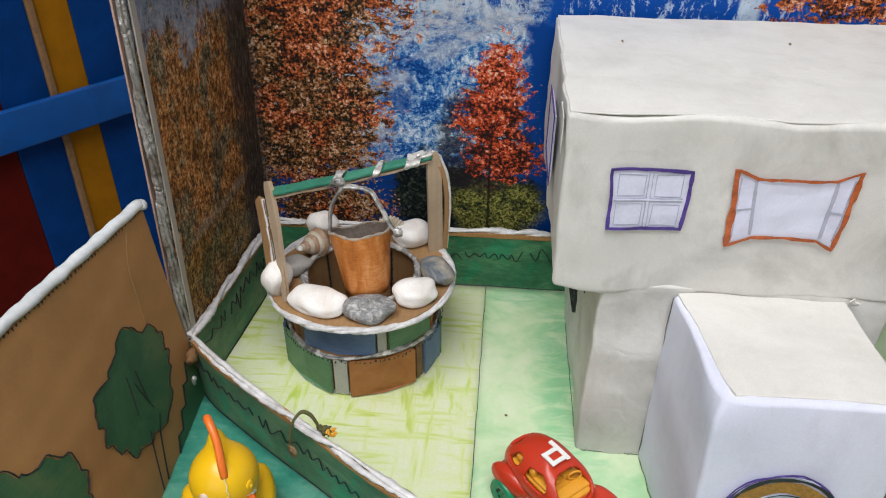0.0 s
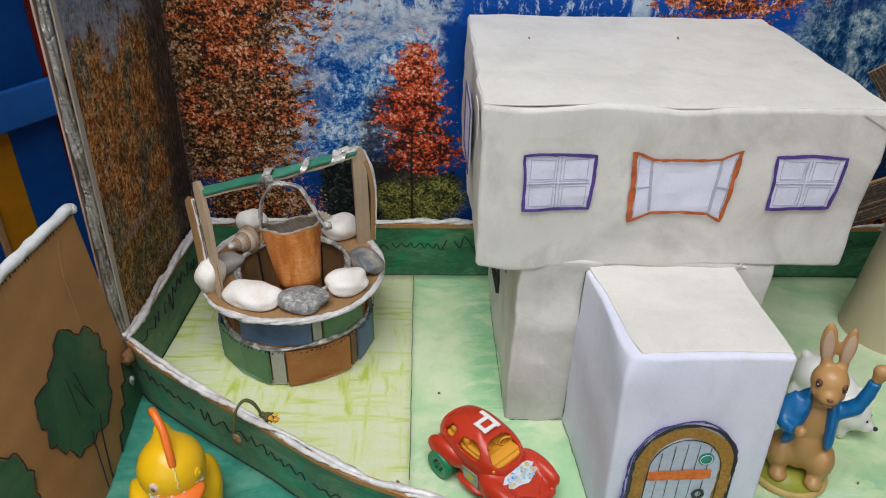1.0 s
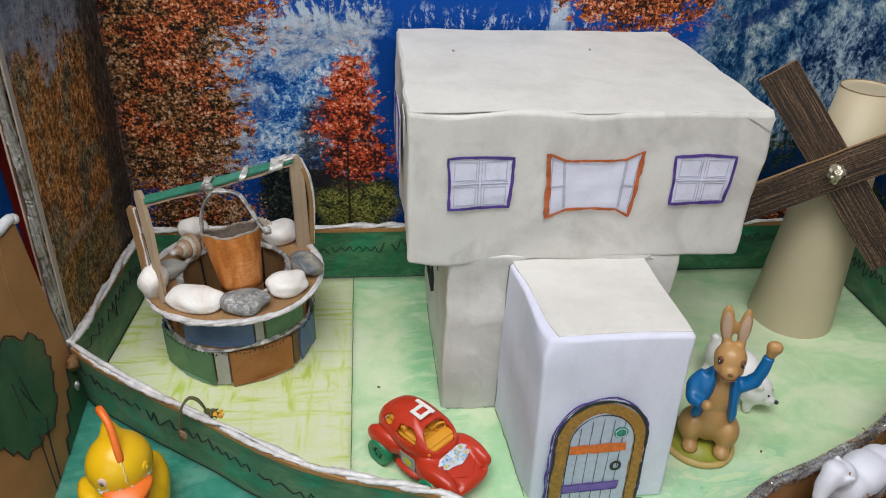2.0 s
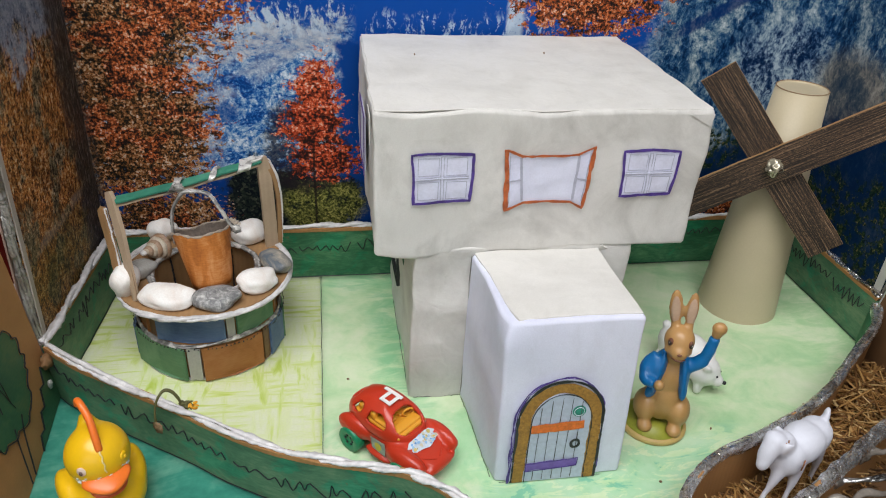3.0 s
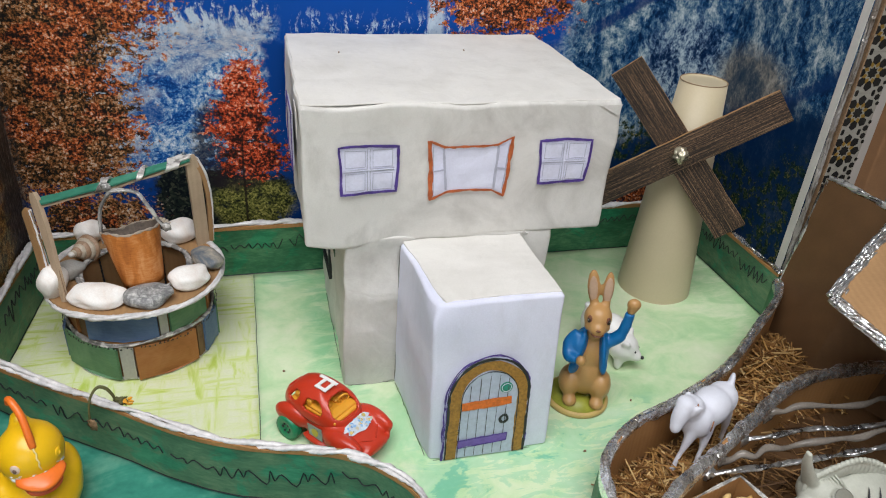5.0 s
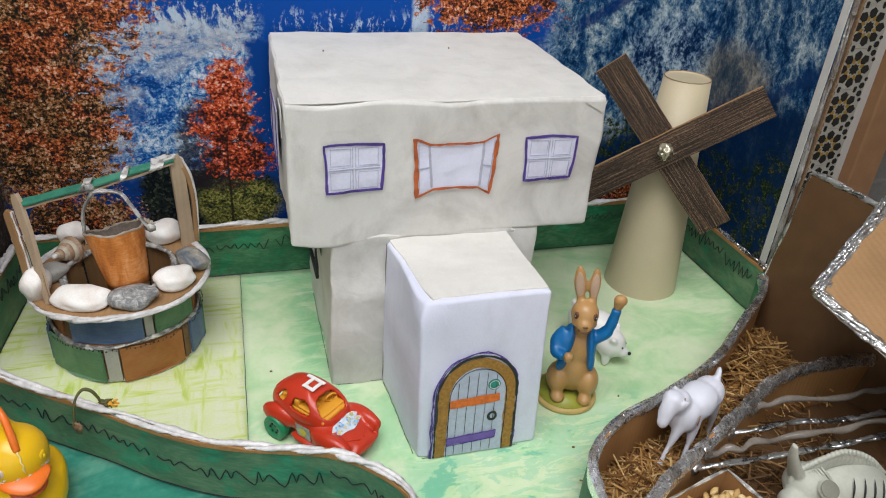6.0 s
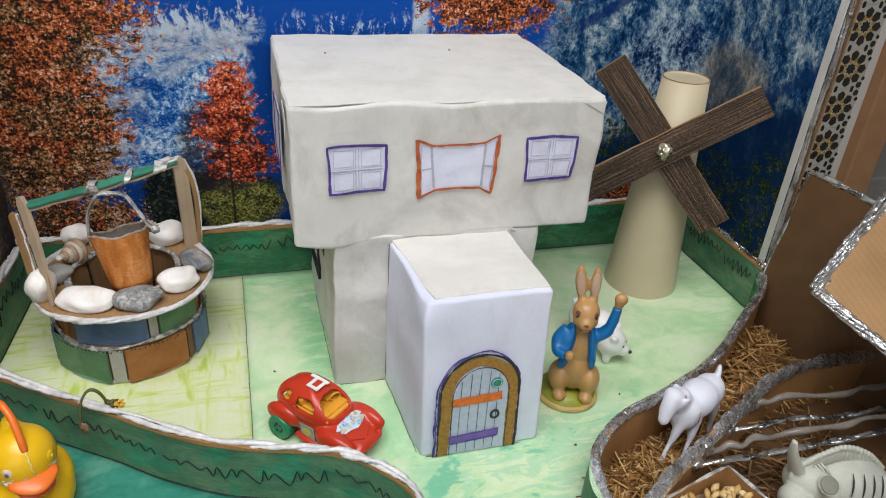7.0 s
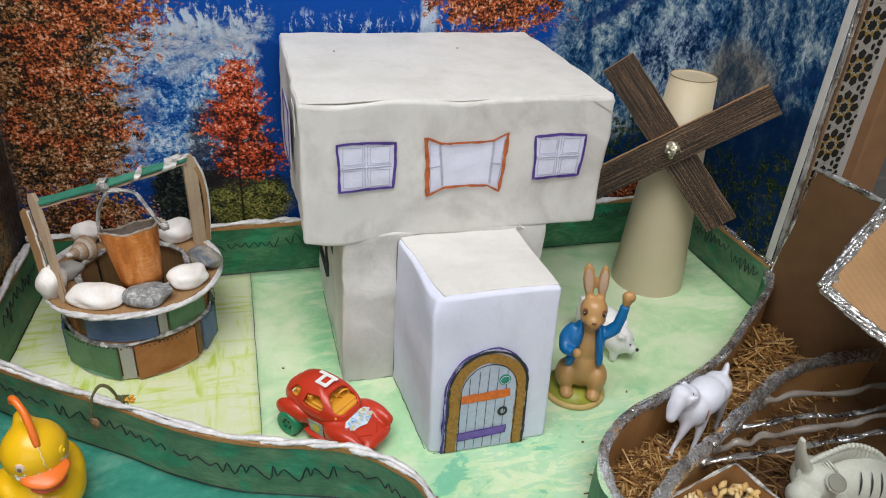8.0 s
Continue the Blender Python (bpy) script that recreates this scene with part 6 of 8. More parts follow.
QUARTZ = stone_mat("white_quartz", (0.87, 0.85, 0.81), (0.60, 0.44, 0.33), 26, 0.60, 0.12)
SLATE = stone_mat("grey_stone", (0.17, 0.17, 0.17), (0.62, 0.61, 0.58), 150, 0.55, 0.45)
SHELL = stone_mat("brown_shell", (0.40, 0.24, 0.14), (0.62, 0.50, 0.38), 120)
BANDED = stone_mat("banded_stone", (0.10, 0.12, 0.14), (0.52, 0.45, 0.34), 30, 0.5)
for c, r, turn, mat, lab in (
    ((-2.00, 0.63, 0.985), (0.275, 0.165, 0.090), (14, 0, -12), QUARTZ, "smooth white pebble with a peach stain"),
    ((-1.52, 0.565, 0.98), (0.240, 0.155, 0.085), (14, 0, 8), SLATE, "flat grey speckled pebble"),
    ((-1.14, 0.85, 0.99), (0.215, 0.165, 0.11), (10, 0, 32), QUARTZ, "smooth oval white pebble"),
    ((-2.45, 0.90, 1.02), (0.135, 0.19, 0.19), (10, 10, 6), QUARTZ, "tall white pebble against the post"),
    ((-1.30, 1.83, 1.02), (0.20, 0.16, 0.13), (20, 0, 20), QUARTZ, "rounded triangular white pebble"),
    ((-2.27, 1.93, 1.02), (0.16, 0.14, 0.13), (0, 10, 0), QUARTZ, "white pebble at the back of the rim"),
    ((-0.98, 1.24, 0.98), (0.15, 0.23, 0.10), (0, 8, 30), BANDED, "dark pebble with a tan band"),
    ((-2.36, 1.18, 0.98), (0.17, 0.13, 0.09), (0, 0, 40), stone_mat("dull_grey_stone", (0.34, 0.33, 0.30), (0.48, 0.46, 0.42), 50), "dull grey pebble behind the post"),
):
    b = mesh()
    blob(b, c, r, turn, 0.20, 1.25, 4, seed=c[0] * 7, flat=1.0)
    solo("pebble", b, mat, lab + " on the well rim", "pebble", "pebbles on the well rim", smooth=True)
# shells
sh_ = thing("whelk_shell", (-2.38, 1.50, 0.91), "spiral brown whelk shell lying on the well rim", "shell")
SM = Matrix.Translation((-2.25, 1.52, 1.02)) @ Vector((-0.50, -0.85, 0.22)).to_track_quat("Z", "Y").to_matrix().to_4x4() @ Matrix.Scale(0.84, 4)
TIP_SHELL = stone_mat("pale_shell", (0.66, 0.58, 0.46), (0.40, 0.26, 0.15), 150)
for k in range(6):
    z0, r0 = 0.05 * k - 0.09, 0.175 * (1 - 0.15 * k)
    b = mesh()
    lathe(b, (0, 0, 0), [(r0 * 0.80, z0 - 0.02), (r0 * 0.97, z0), (r0 * 1.04, z0 + 0.025), (r0 * 0.98, z0 + 0.05), (r0 * 0.80, z0 + 0.075), (0.0, z0 + 0.08)], 24, wob=0.06, seed=k, m=SM)
    part("whorl", b, SHELL if k % 2 == 0 else TIP_SHELL, sh_, "ribbed brown whorl" if k % 2 == 0 else "cream whorl", smooth=True)
b = mesh()
blob(b, SM @ Vector((0, 0, 0.235)), (0.035, 0.035, 0.03), sub=3)
part("tip", b, QUARTZ, sh_, "pale worn tip", smooth=True)
sf = thing("scallop_shell", (-1.55, 1.84, 0.91), "small fan-shaped scallop shell on the well rim", "shell")
b = mesh()
for k in range(9):
    a = radians(-60 + 15 * k)
    blob(b, (-1.52 + 0.09 * math.sin(a), 1.84, 1.05 + 0.09 * math.cos(a)), (0.026, 0.03, 0.075), (0, math.degrees(a), 0), sub=2)
part("fan", b, stone_mat("cream_shell", (0.62, 0.55, 0.44), (0.34, 0.22, 0.14), 90), sf, smooth=True)

# ---- windmill ----
mill = thing("windmill", (4.73, 1.37, 0), "cream paper cone windmill with two crossed wood-print blades", "model windmill")
b = mesh()
TC = (4.765, 1.37, 0)
lathe(b, TC, [(0.48, 0.0), (0.375, 1.45), (0.275, 2.86), (0.263, 2.86), (0.36, 1.45), (0.465, 0.0), (0.48, 0.0)], 48, wob=0.01)
part("tower", b, CREAM, mill, "rolled cream card tower, open at the top", smooth=True)
b = mesh()
tube(b, [(TC[0] + 0.272 * math.cos(a), TC[1] + 0.272 * math.sin(a), 2.862) for a in (2 * math.pi * k / 40 for k in range(41))], 0.007, 4)
part("tower_edge", b, CARD_EDGE, mill)
b = mesh()
lathe(b, TC, [(0.266, 2.845), (0.0, 2.845)], 32)
part("tower_cap", b, CREAM, mill)


def wood_print():
    m, nt, sh = nodes_of("wood_print")
    vec = coords(nt, (1, 1, 1))
    uv = nt.nodes.new("ShaderNodeUVMap")
    mp = nt.nodes.new("ShaderNodeMapping")
    mp.inputs["Scale"].default_value = (0.9, 62, 1)
    nt.links.new(uv.outputs[0], mp.inputs[0])
    g = noise_of(nt, mp.outputs[0], 3.0, 7, 0.72, 0.12)
    mp2 = nt.nodes.new("ShaderNodeMapping")
    mp2.inputs["Scale"].default_value = (34, 220, 1)
    nt.links.new(uv.outputs[0], mp2.inputs[0])
    s = noise_of(nt, mp2.outputs[0], 2.0, 4, 0.7)
    both = maths(nt, "ADD", maths(nt, "MULTIPLY", g, 0.6), maths(nt, "MULTIPLY", s, 0.4))
    nt.links.new(ramp(nt, both, [(0.41, (0.003, 0.002, 0.002)), (0.475, (0.012, 0.008, 0.006)), (0.515, (0.060, 0.035, 0.021)), (0.555, (0.165, 0.100, 0.055)), (0.63, (0.40, 0.27, 0.165))]), sh.inputs["Base Color"])
    sh.inputs["Roughness"].default_value = 0.55
    bumped(nt, sh, both, 0.2, 0.001)
    return m


WOOD = wood_print()
HUB = Vector((4.38, 0.93, 2.15))
BU, BN = Vector((0.89, -0.45, 0)).normalized(), Vector((-0.45, -0.89, 0)).normalized()


def blade(angle, off):
    a = radians(angle)
    d, w = math.cos(a) * BU + math.sin(a) * Vector((0, 0, 1)), -math.sin(a) * BU + math.cos(a) * Vector((0, 0, 1))
    bm = mesh()
    lay = bm.loops.layers.uv.new("UVMap")
    n = 16
    c = HUB + BN * off
    faces = {}
    for s, t in ((1, 0.022), (-1, -0.022)):
        rows = []
        for i in range(n + 1):
            k = -1.2 + 2.4 * i / n
            wob = 0.008 * noise.noise(Vector((i * 0.9, angle, 0)))
            rows.append([bm.verts.new(c + d * k + w * (0.19 * e + wob) + BN * (t + 0.01 * math.sin(k * 2))) for e in (-1, 1)])
        faces[s] = rows
        for i in range(n):
            f = bm.faces.new((rows[i][0], rows[i + 1][0], rows[i + 1][1], rows[i][1]))
            for loop, (uu, vv) in zip(f.loops, ((i, 0), (i + 1, 0), (i + 1, 1), (i, 1))):
                loop[lay].uv = (uu / n, vv * 0.16 + angle * 0.01)
    p, q = faces[1], faces[-1]
    for i in range(n):
        for e in (0, 1):
            bm.faces.new((p[i][e], p[i + 1][e], q[i + 1][e], q[i][e])).material_index = 1
    for i in (0, n):
        bm.faces.new((p[i][0], p[i][1], q[i][1], q[i][0])).material_index = 1
    ob = part("blade", bm, [WOOD, CARD_PALE], mill, "dark wood-grain printed card blade")
    return ob


blade(-49.0, -0.03)
blade(36.6, 0.03)
b = mesh()
tube(b, [HUB + BN * 0.04, HUB - BN * 0.44], 0.03, 8)
part("axle", b, CARD_EDGE, mill)
b = mesh()
blob(b, HUB + BN * 0.10, (0.085, 0.085, 0.095), wob=0.35, freq=2.5, sub=4)
part("hub_knob", b, foil("yellowish_foil", (0.66, 0.60, 0.45), 0.25, 0.7), mill, "crumpled glued knob", smooth=True)

# ---- red toy car ----
CARM = Matrix.Translation((0.135, -0.630, 0.0)) @ Euler((0, 0, radians(-49))).to_matrix().to_4x4() @ Matrix.Scale(1.045, 4)
car = thing("toy_car", (0.135, -0.630, 0.0), "red plastic toy beetle car with green wheels on the lawn", "toy car")


def car_part(name, bm, mat, label="", parent=None, smooth=True):
    bm.transform(CARM)
    return part(name, bm, mat, parent or car, label, smooth)


def hull(bm):
    """Rounded lower body: wide, with a sloping bonnet and tail."""
    n, m_ = 28, 20
    rings = []
    for i in range(n + 1):
        u = -1 + 2 * i / n
        x = 0.06 + 0.52 * u
        half = 0.235 * (1 - abs(u) ** 3.2 * 0.55)
        top = 0.36 - 0.16 * max(0, u - 0.25) ** 1.3 * 1.3 - 0.20 * max(0, -u - 0.35) ** 1.5 * 1.6
        low = 0.11 + 0.06 * abs(u) ** 4
        if i in (0, n):
            half, top, low = half * 0.75, (top + low) / 2 + 0.03, (top + low) / 2 - 0.03
        ring = []
        for k in range(m_):
            a = 2 * math.pi * k / m_
            cs, sn = math.cos(a), math.sin(a)
            e = 0.62
            ring.append(bm.verts.new((x, half * math.copysign(abs(cs) ** e, cs), (top + low) / 2 + (top - low) / 2 * math.copysign(abs(sn) ** e, sn))))
        rings.append(ring)
    for p, q in zip(rings, rings[1:]):
        for k in range(m_):
            bm.faces.new((p[k], p[(k + 1) % m_], q[(k + 1) % m_], q[k]))
    bm.faces.new(rings[0])
    bm.faces.new(rings[-1])


b = mesh()
hull(b)
for x, l in ((0.36, 0.22), (-0.25, 0.20)):
    for s in (-1, 1):
        blob(b, (x, s * 0.222, 0.232 if x > 0 else 0.235), (l, 0.080, 0.104 if x > 0 else 0.112), (0, 0, -s * 4), sub=3)
for s in (-1, 1):
    blob(b, (0.06, s * 0.240, 0.115), (0.18, 0.05, 0.03), sub=2)
    blob(b, (0.52, s * 0.225, 0.235), (0.05, 0.05, 0.05), sub=2)
blob(b, (0.565, 0, 0.165), (0.045, 0.205, 0.050), sub=3)
blob(b, (-0.455, 0, 0.15), (0.035, 0.24, 0.035), sub=3)
b2 = fused(b, 0.014, 7)
body = car_part("body", b2, RED, "glossy red plastic body")


def cabin(bm):
    """The domed cabin as a shell with rounded window openings."""
    nu, nv = 120, 36
    rows = []
    for j in range(nv + 1):
        h = j / nv
        ring = []
        for i in range(nu):
            a = 2 * math.pi * i / nu
            cs, sn = math.cos(a), math.sin(a)
            e = 0.76
            shrink = math.cos(h * math.pi / 2 * 0.98) ** 0.44
            slope = math.cos(h * math.pi / 2 * 0.98) ** (0.44 + 0.45 * max(0.0, cs))
            ring.append(bm.verts.new((-0.06 + (0.375 if cs > 0 else 0.40) * slope * math.copysign(abs(cs) ** e, cs), 0.238 * shrink * math.copysign(abs(sn) ** e, sn), 0.31 + 0.245 * h)))
        rows.append(ring)

    def opening(a, h, ca, wa, ch, wh):
        return (abs(a - ca) / wa) ** 3.2 + (abs(h - ch) / wh) ** 3.2 < 1

    for j in range(nv):
        for i in range(nu):
            a = 360 * (i + 0.5) / nu
            a = a - 360 if a > 180 else a
            h = (j + 0.5) / nv
            front = opening(a, h, 0, 43, 0.535, 0.265)
            rear = opening(abs(a), h, 180, 26, 0.52, 0.20)
            door = opening(abs(a), h, 82, 15, 0.52, 0.22) or opening(abs(a), h, 121, 12, 0.53, 0.19)
            if not (front or rear or door):
                bm.faces.new((rows[j][i], rows[j][(i + 1) % nu], rows[j + 1][(i + 1) % nu], rows[j + 1][i]))
    bm.faces.new(rows[-1])


b = mesh()
cabin(b)
for v in [v for v in b.verts if not v.link_faces]:
    b.verts.remove(v)
cab = car_part("cabin", b, RED, "red roof with open windows")
mod = cab.modifiers.new("shell", "SOLIDIFY")
mod.thickness, mod.offset = 0.0030, -1
b = mesh()
rbox(b, (-0.33, -0.18, 0.33), (0.24, 0.18, 0.372), 0.02, 0.1)
for y in (-0.095, 0.095):
    rbox(b, (-0.13, y - 0.075, 0.37), (-0.06, y + 0.075, 0.46), 0.025, 0.1)
    rbox(b, (-0.08, y - 0.075, 0.37), (0.07, y + 0.075, 0.405), 0.02, 0.1)
rbox(b, (-0.30, -0.145, 0.37), (-0.22, 0.145, 0.440), 0.03, 0.1)
rbox(b, (0.10, -0.16, 0.35), (0.205, 0.16, 0.392), 0.02, 0.1)
tube(b, [(0.10 + 0.02 * math.cos(a), 0.09 + 0.05 * math.cos(a), 0.415 + 0.04 * math.sin(a)) for a in (2 * math.pi * k / 14 for k in range(15))], 0.01, 6)
car_part("interior", b, AMBER, "amber plastic seats and dashboard")
for x in (0.36, -0.25):
    for s in (-1, 1):
        b = mesh()
        prof = [(0.0, -0.03), (0.05, -0.035), (0.07, -0.05), (0.115, -0.05), (0.125, -0.035), (0.125, 0.035), (0.115, 0.05), (0.07, 0.05), (0.05, 0.03), (0.0, 0.025)]
        lathe(b, (0, 0, 0), prof, 24)
        b.transform(Matrix.Translation((x, s * 0.268, 0.125)) @ Euler((radians(90), 0, 0)).to_matrix().to_4x4())
        wheel = car_part("wheel", b, GREEN_PL, "dark green plastic wheel")
        b = mesh()
        for k in range(6):
            a = math.pi * k / 3
            blob(b, (x + 0.045 * math.cos(a), s * 0.305, 0.125 + 0.045 * math.sin(a)), (0.014, 0.008, 0.014), sub=1)
        car_part("spoke_gap", b, BLACK, "", wheel)
ROOF_Z = 0.565


def roof_pt(x, y):
    return (x, y, ROOF_Z - 0.35 * (x + 0.06) ** 2 - 0.7 * y * y)


b = mesh()
for bar in (((-0.075, -0.085), (-0.075, 0.055)), ((-0.155, 0.058), (0.05, 0.058)), ((-0.095, -0.068), (0.035, -0.068)), ((0.020, -0.085), (0.020, 0.075))):
    stroke(b, [roof_pt(bar[0][0] + (bar[1][0] - bar[0][0]) * k / 4, bar[0][1] + (bar[1][1] - bar[0][1]) * k / 4) for k in range(5)], 0.034, (0, 0, 0.008))
car_part("roof_sticker", b, WHITE_PL, "white letter-like roof sticker", smooth=False)
STICK = islands("sticker_print", [(0.0, (0.06, 0.24, 0.58)), (0.40, (0.28, 0.50, 0.74)), (0.6, (0.50, 0.58, 0.66)), (0.85, (0.70, 0.50, 0.10)), (1.0, (0.30, 0.36, 0.22))])


def bonnet_z(x, y):
    u = (x - 0.06) / 0.52
    half = 0.235 * (1 - abs(u) ** 3.2 * 0.55)
    top = 0.36 - 0.16 * max(0, u - 0.25) ** 1.3 * 1.3
    low = 0.11 + 0.06 * abs(u) ** 4
    s = max(0.0, 1 - (abs(y) / half) ** (2 / 0.62)) ** (0.62 / 2)
    return (top + low) / 2 + (top - low) / 2 * s + 0.013


b = mesh()
rng = random.Random(4)
g = [(0.368 + 0.066 * math.cos(a) * (1 + 0.12 * math.sin(5 * a + 1)), 0.180 * math.sin(a) * (1 + 0.07 * math.cos(7 * a)) * (1 - 0.25 * math.cos(a))) for a in (2 * math.pi * k / 20 for k in range(20))]
c0 = b.verts.new((0.368, 0, bonnet_z(0.368, 0)))
ring = [b.verts.new((x, y, bonnet_z(x, y))) for x, y in g]
for k in range(20):
    b.faces.new((c0, ring[k], ring[(k + 1) % 20]))
car_part("bonnet_sticker", b, plain("sticker_white", (0.60, 0.67, 0.74), 0.4, vary=0.2, scale=200), "pale printed bonnet sticker")
b = mesh()
for k in range(60):
    x, y, s = 0.368 + rng.uniform(-0.060, 0.060), rng.uniform(-0.15, 0.15), rng.uniform(0.008, 0.020)
    if ((x - 0.368) / 0.056) ** 2 + (y / 0.145) ** 2 < 1:
        ring = [(x + s * math.cos(a) * rng.uniform(0.6, 1.2), y + s * math.sin(a) * rng.uniform(0.6, 1.2)) for a in (2 * math.pi * q / 7 for q in range(7))]
        b.faces.new([b.verts.new((p[0], p[1], bonnet_z(*p) + 0.002 + 0.00008 * k)) for p in ring])
car_part("sticker_spots", b, STICK, "blue and yellow printed spots", smooth=False)
b = mesh()
for sgn in (-1, 1):
    tube(b, [(x, sgn * y, bonnet_z(x, y) - 0.010) for x, y in ((0.455 + 0.085 * k / 8, 0.150 * (1 - 0.85 * k / 8)) for k in range(9))], 0.006, 6)
car_part("bonnet_crease", b, RED, "raised moulding lines on the bonnet")
b = mesh()
slab(b, [(-0.01, -0.2475, 0.16), (0.15, -0.2475, 0.15), (0.13, -0.240, 0.28), (-0.04, -0.242, 0.27)], (0, -0.003, 0))
car_part("door_sticker", b, plain("sticker_olive", (0.30, 0.34, 0.30), 0.35, vary=0.4, scale=150), "grey-green printed door sticker", smooth=False)
b = mesh()
slab(b, [(0.06 + 0.04 * math.cos(a) * (1 + 0.2 * math.sin(3 * a)), -0.2505, 0.21 + 0.045 * math.sin(a)) for a in (2 * math.pi * k / 10 for k in range(10))], (0, -0.002, 0))
car_part("sticker_spots", b, plain("sticker_yellow", (0.62, 0.50, 0.03), 0.35), smooth=False)

# ---- rubber duck ----
DK = Vector((-2.29, -1.11, 0.03))
duck = thing("rubber_duck", DK, "yellow rubber duck with orange beak and orange head hook", "toy duck")
DT = Matrix.Translation(DK) @ Euler((0, 0, radians(-62))).to_matrix().to_4x4()


def duck_part(name, bm, mat, label="", smooth=True, fuse=0.0):
    bm.transform(DT)
    return part(name, fused(bm, fuse, 6) if fuse else bm, mat, duck, label, smooth)


b = mesh()
blob(b, (-0.06, 0, 0.20), (0.40, 0.33, 0.23))
blob(b, (-0.08, 0, 0.30), (0.30, 0.28, 0.20))
blob(b, (-0.40, 0, 0.36), (0.12, 0.14, 0.12))
for s in (-1, 1):
    blob(b, (-0.12, s * 0.27, 0.28), (0.22, 0.08, 0.14))
blob(b, (0.02, 0, 0.66), (0.26, 0.25, 0.25))
blob(b, (-0.03, 0, 0.50), (0.22, 0.21, 0.15))
blob(b, (-0.16, 0.0, 0.84), (0.09, 0.07, 0.10), (0, -30, 0))
duck_part("body", b, YELLOW, "glossy yellow rubber", fuse=0.025)
b = mesh()
for v in blob(b, (0, 0, 0), (0.15, 0.185, 0.042), (0, 14, 0)):
    v.co.y *= 1.0 - 0.32 * max(0.0, v.co.x / 0.15)
    v.co += Vector((0.245, 0, 0.580))
duck_part("upper_beak", b, ORANGE_PL, "orange upper beak")
b = mesh()
blob(b, (0.255, 0, 0.515), (0.11, 0.14, 0.034), (0, 26, 0))
duck_part("lower_beak", b, plain("red_orange_plastic", (0.62, 0.09, 0.02), 0.35), "redder lower beak")
b = mesh()
rw = random.Random(21)
for k in range(130):
    a = radians(rw.uniform(-80, 80))
    blob(b, (0.105 + 0.155 * math.cos(a), 0.188 * math.sin(a), 0.598 + rw.gauss(0, 0.012)), (0.012 * rw.uniform(0.5, 1.6), 0.016 * rw.uniform(0.5, 2.0), 0.008), wob=0.6, freq=4, sub=1, seed=k)
duck_part("worn_edge", b, WHITE_PL, "white worn paint above the beak")
b = mesh()
tube(b, smooth_path([(0.185, 0, 0.825), (0.150, 0.0, 0.92), (0.05, 0, 1.05), (-0.05, -0.02, 1.125), (-0.12, -0.03, 1.115), (-0.15, -0.03, 1.06)], 6), 0.029, 10)
duck_part("hook", b, ORANGE_PL, "orange plastic hook")
b = mesh()
tube(b, [(0.02 + 0.258 * math.cos(a), 0.005 * math.sin(k * 1.3), 0.66 + 0.248 * math.sin(a)) for k, a in enumerate(radians(52 - 3.2 * k) for k in range(17))], [0.006 + 0.005 * abs(noise.noise(Vector((k * 0.6, 2, 0)))) for k in range(17)], 6)
duck_part("mould_seam", b, plain("scuffed_yellow", (0.80, 0.62, 0.26), 0.5), "scuffed pale seam down the forehead")
for s in (-1, 1):
    b = mesh()
    blob(b, (0.205, s * 0.155, 0.70), (0.016, 0.038, 0.046), (0, 0, s * 40), sub=3)
    duck_part("eye", b, YELLOW if s > 0 else plain("faded_pink_paint", (0.74, 0.56, 0.46), 0.55, vary=0.15, scale=150), "faded eye")
    b = mesh()
    blob(b, (0.216, s * 0.163, 0.697), (0.012, 0.016, 0.022), (0, 0, s * 40), sub=2)
    duck_part("pupil", b, plain("worn_brown_pupil", (0.16, 0.09, 0.06), 0.5) if s < 0 else YELLOW)

# ---- rabbit figurine: one mesh ----
RB = Vector((2.775, -0.60, 0.0))
RT = Matrix.Translation(RB) @ Euler((0, 0, radians(-22))).to_matrix().to_4x4()


def lump(parts, voxel=0.016, rounds=4):
    bm = mesh()
    for kind, *v in parts:
        if kind == "b":
            blob(bm, *v)
        else:
            tube(bm, smooth_path(v[0], 6), v[1] if not isinstance(v[1], list) else [v[1][min(len(v[1]) - 1, int(i / 6 + 0.5))] for i in range(6 * (len(v[0]) - 1) + 1)], 10)
    bm.transform(RT @ Matrix.Translation((0.05, 0, 0)))
    return fused(bm, voxel, rounds)


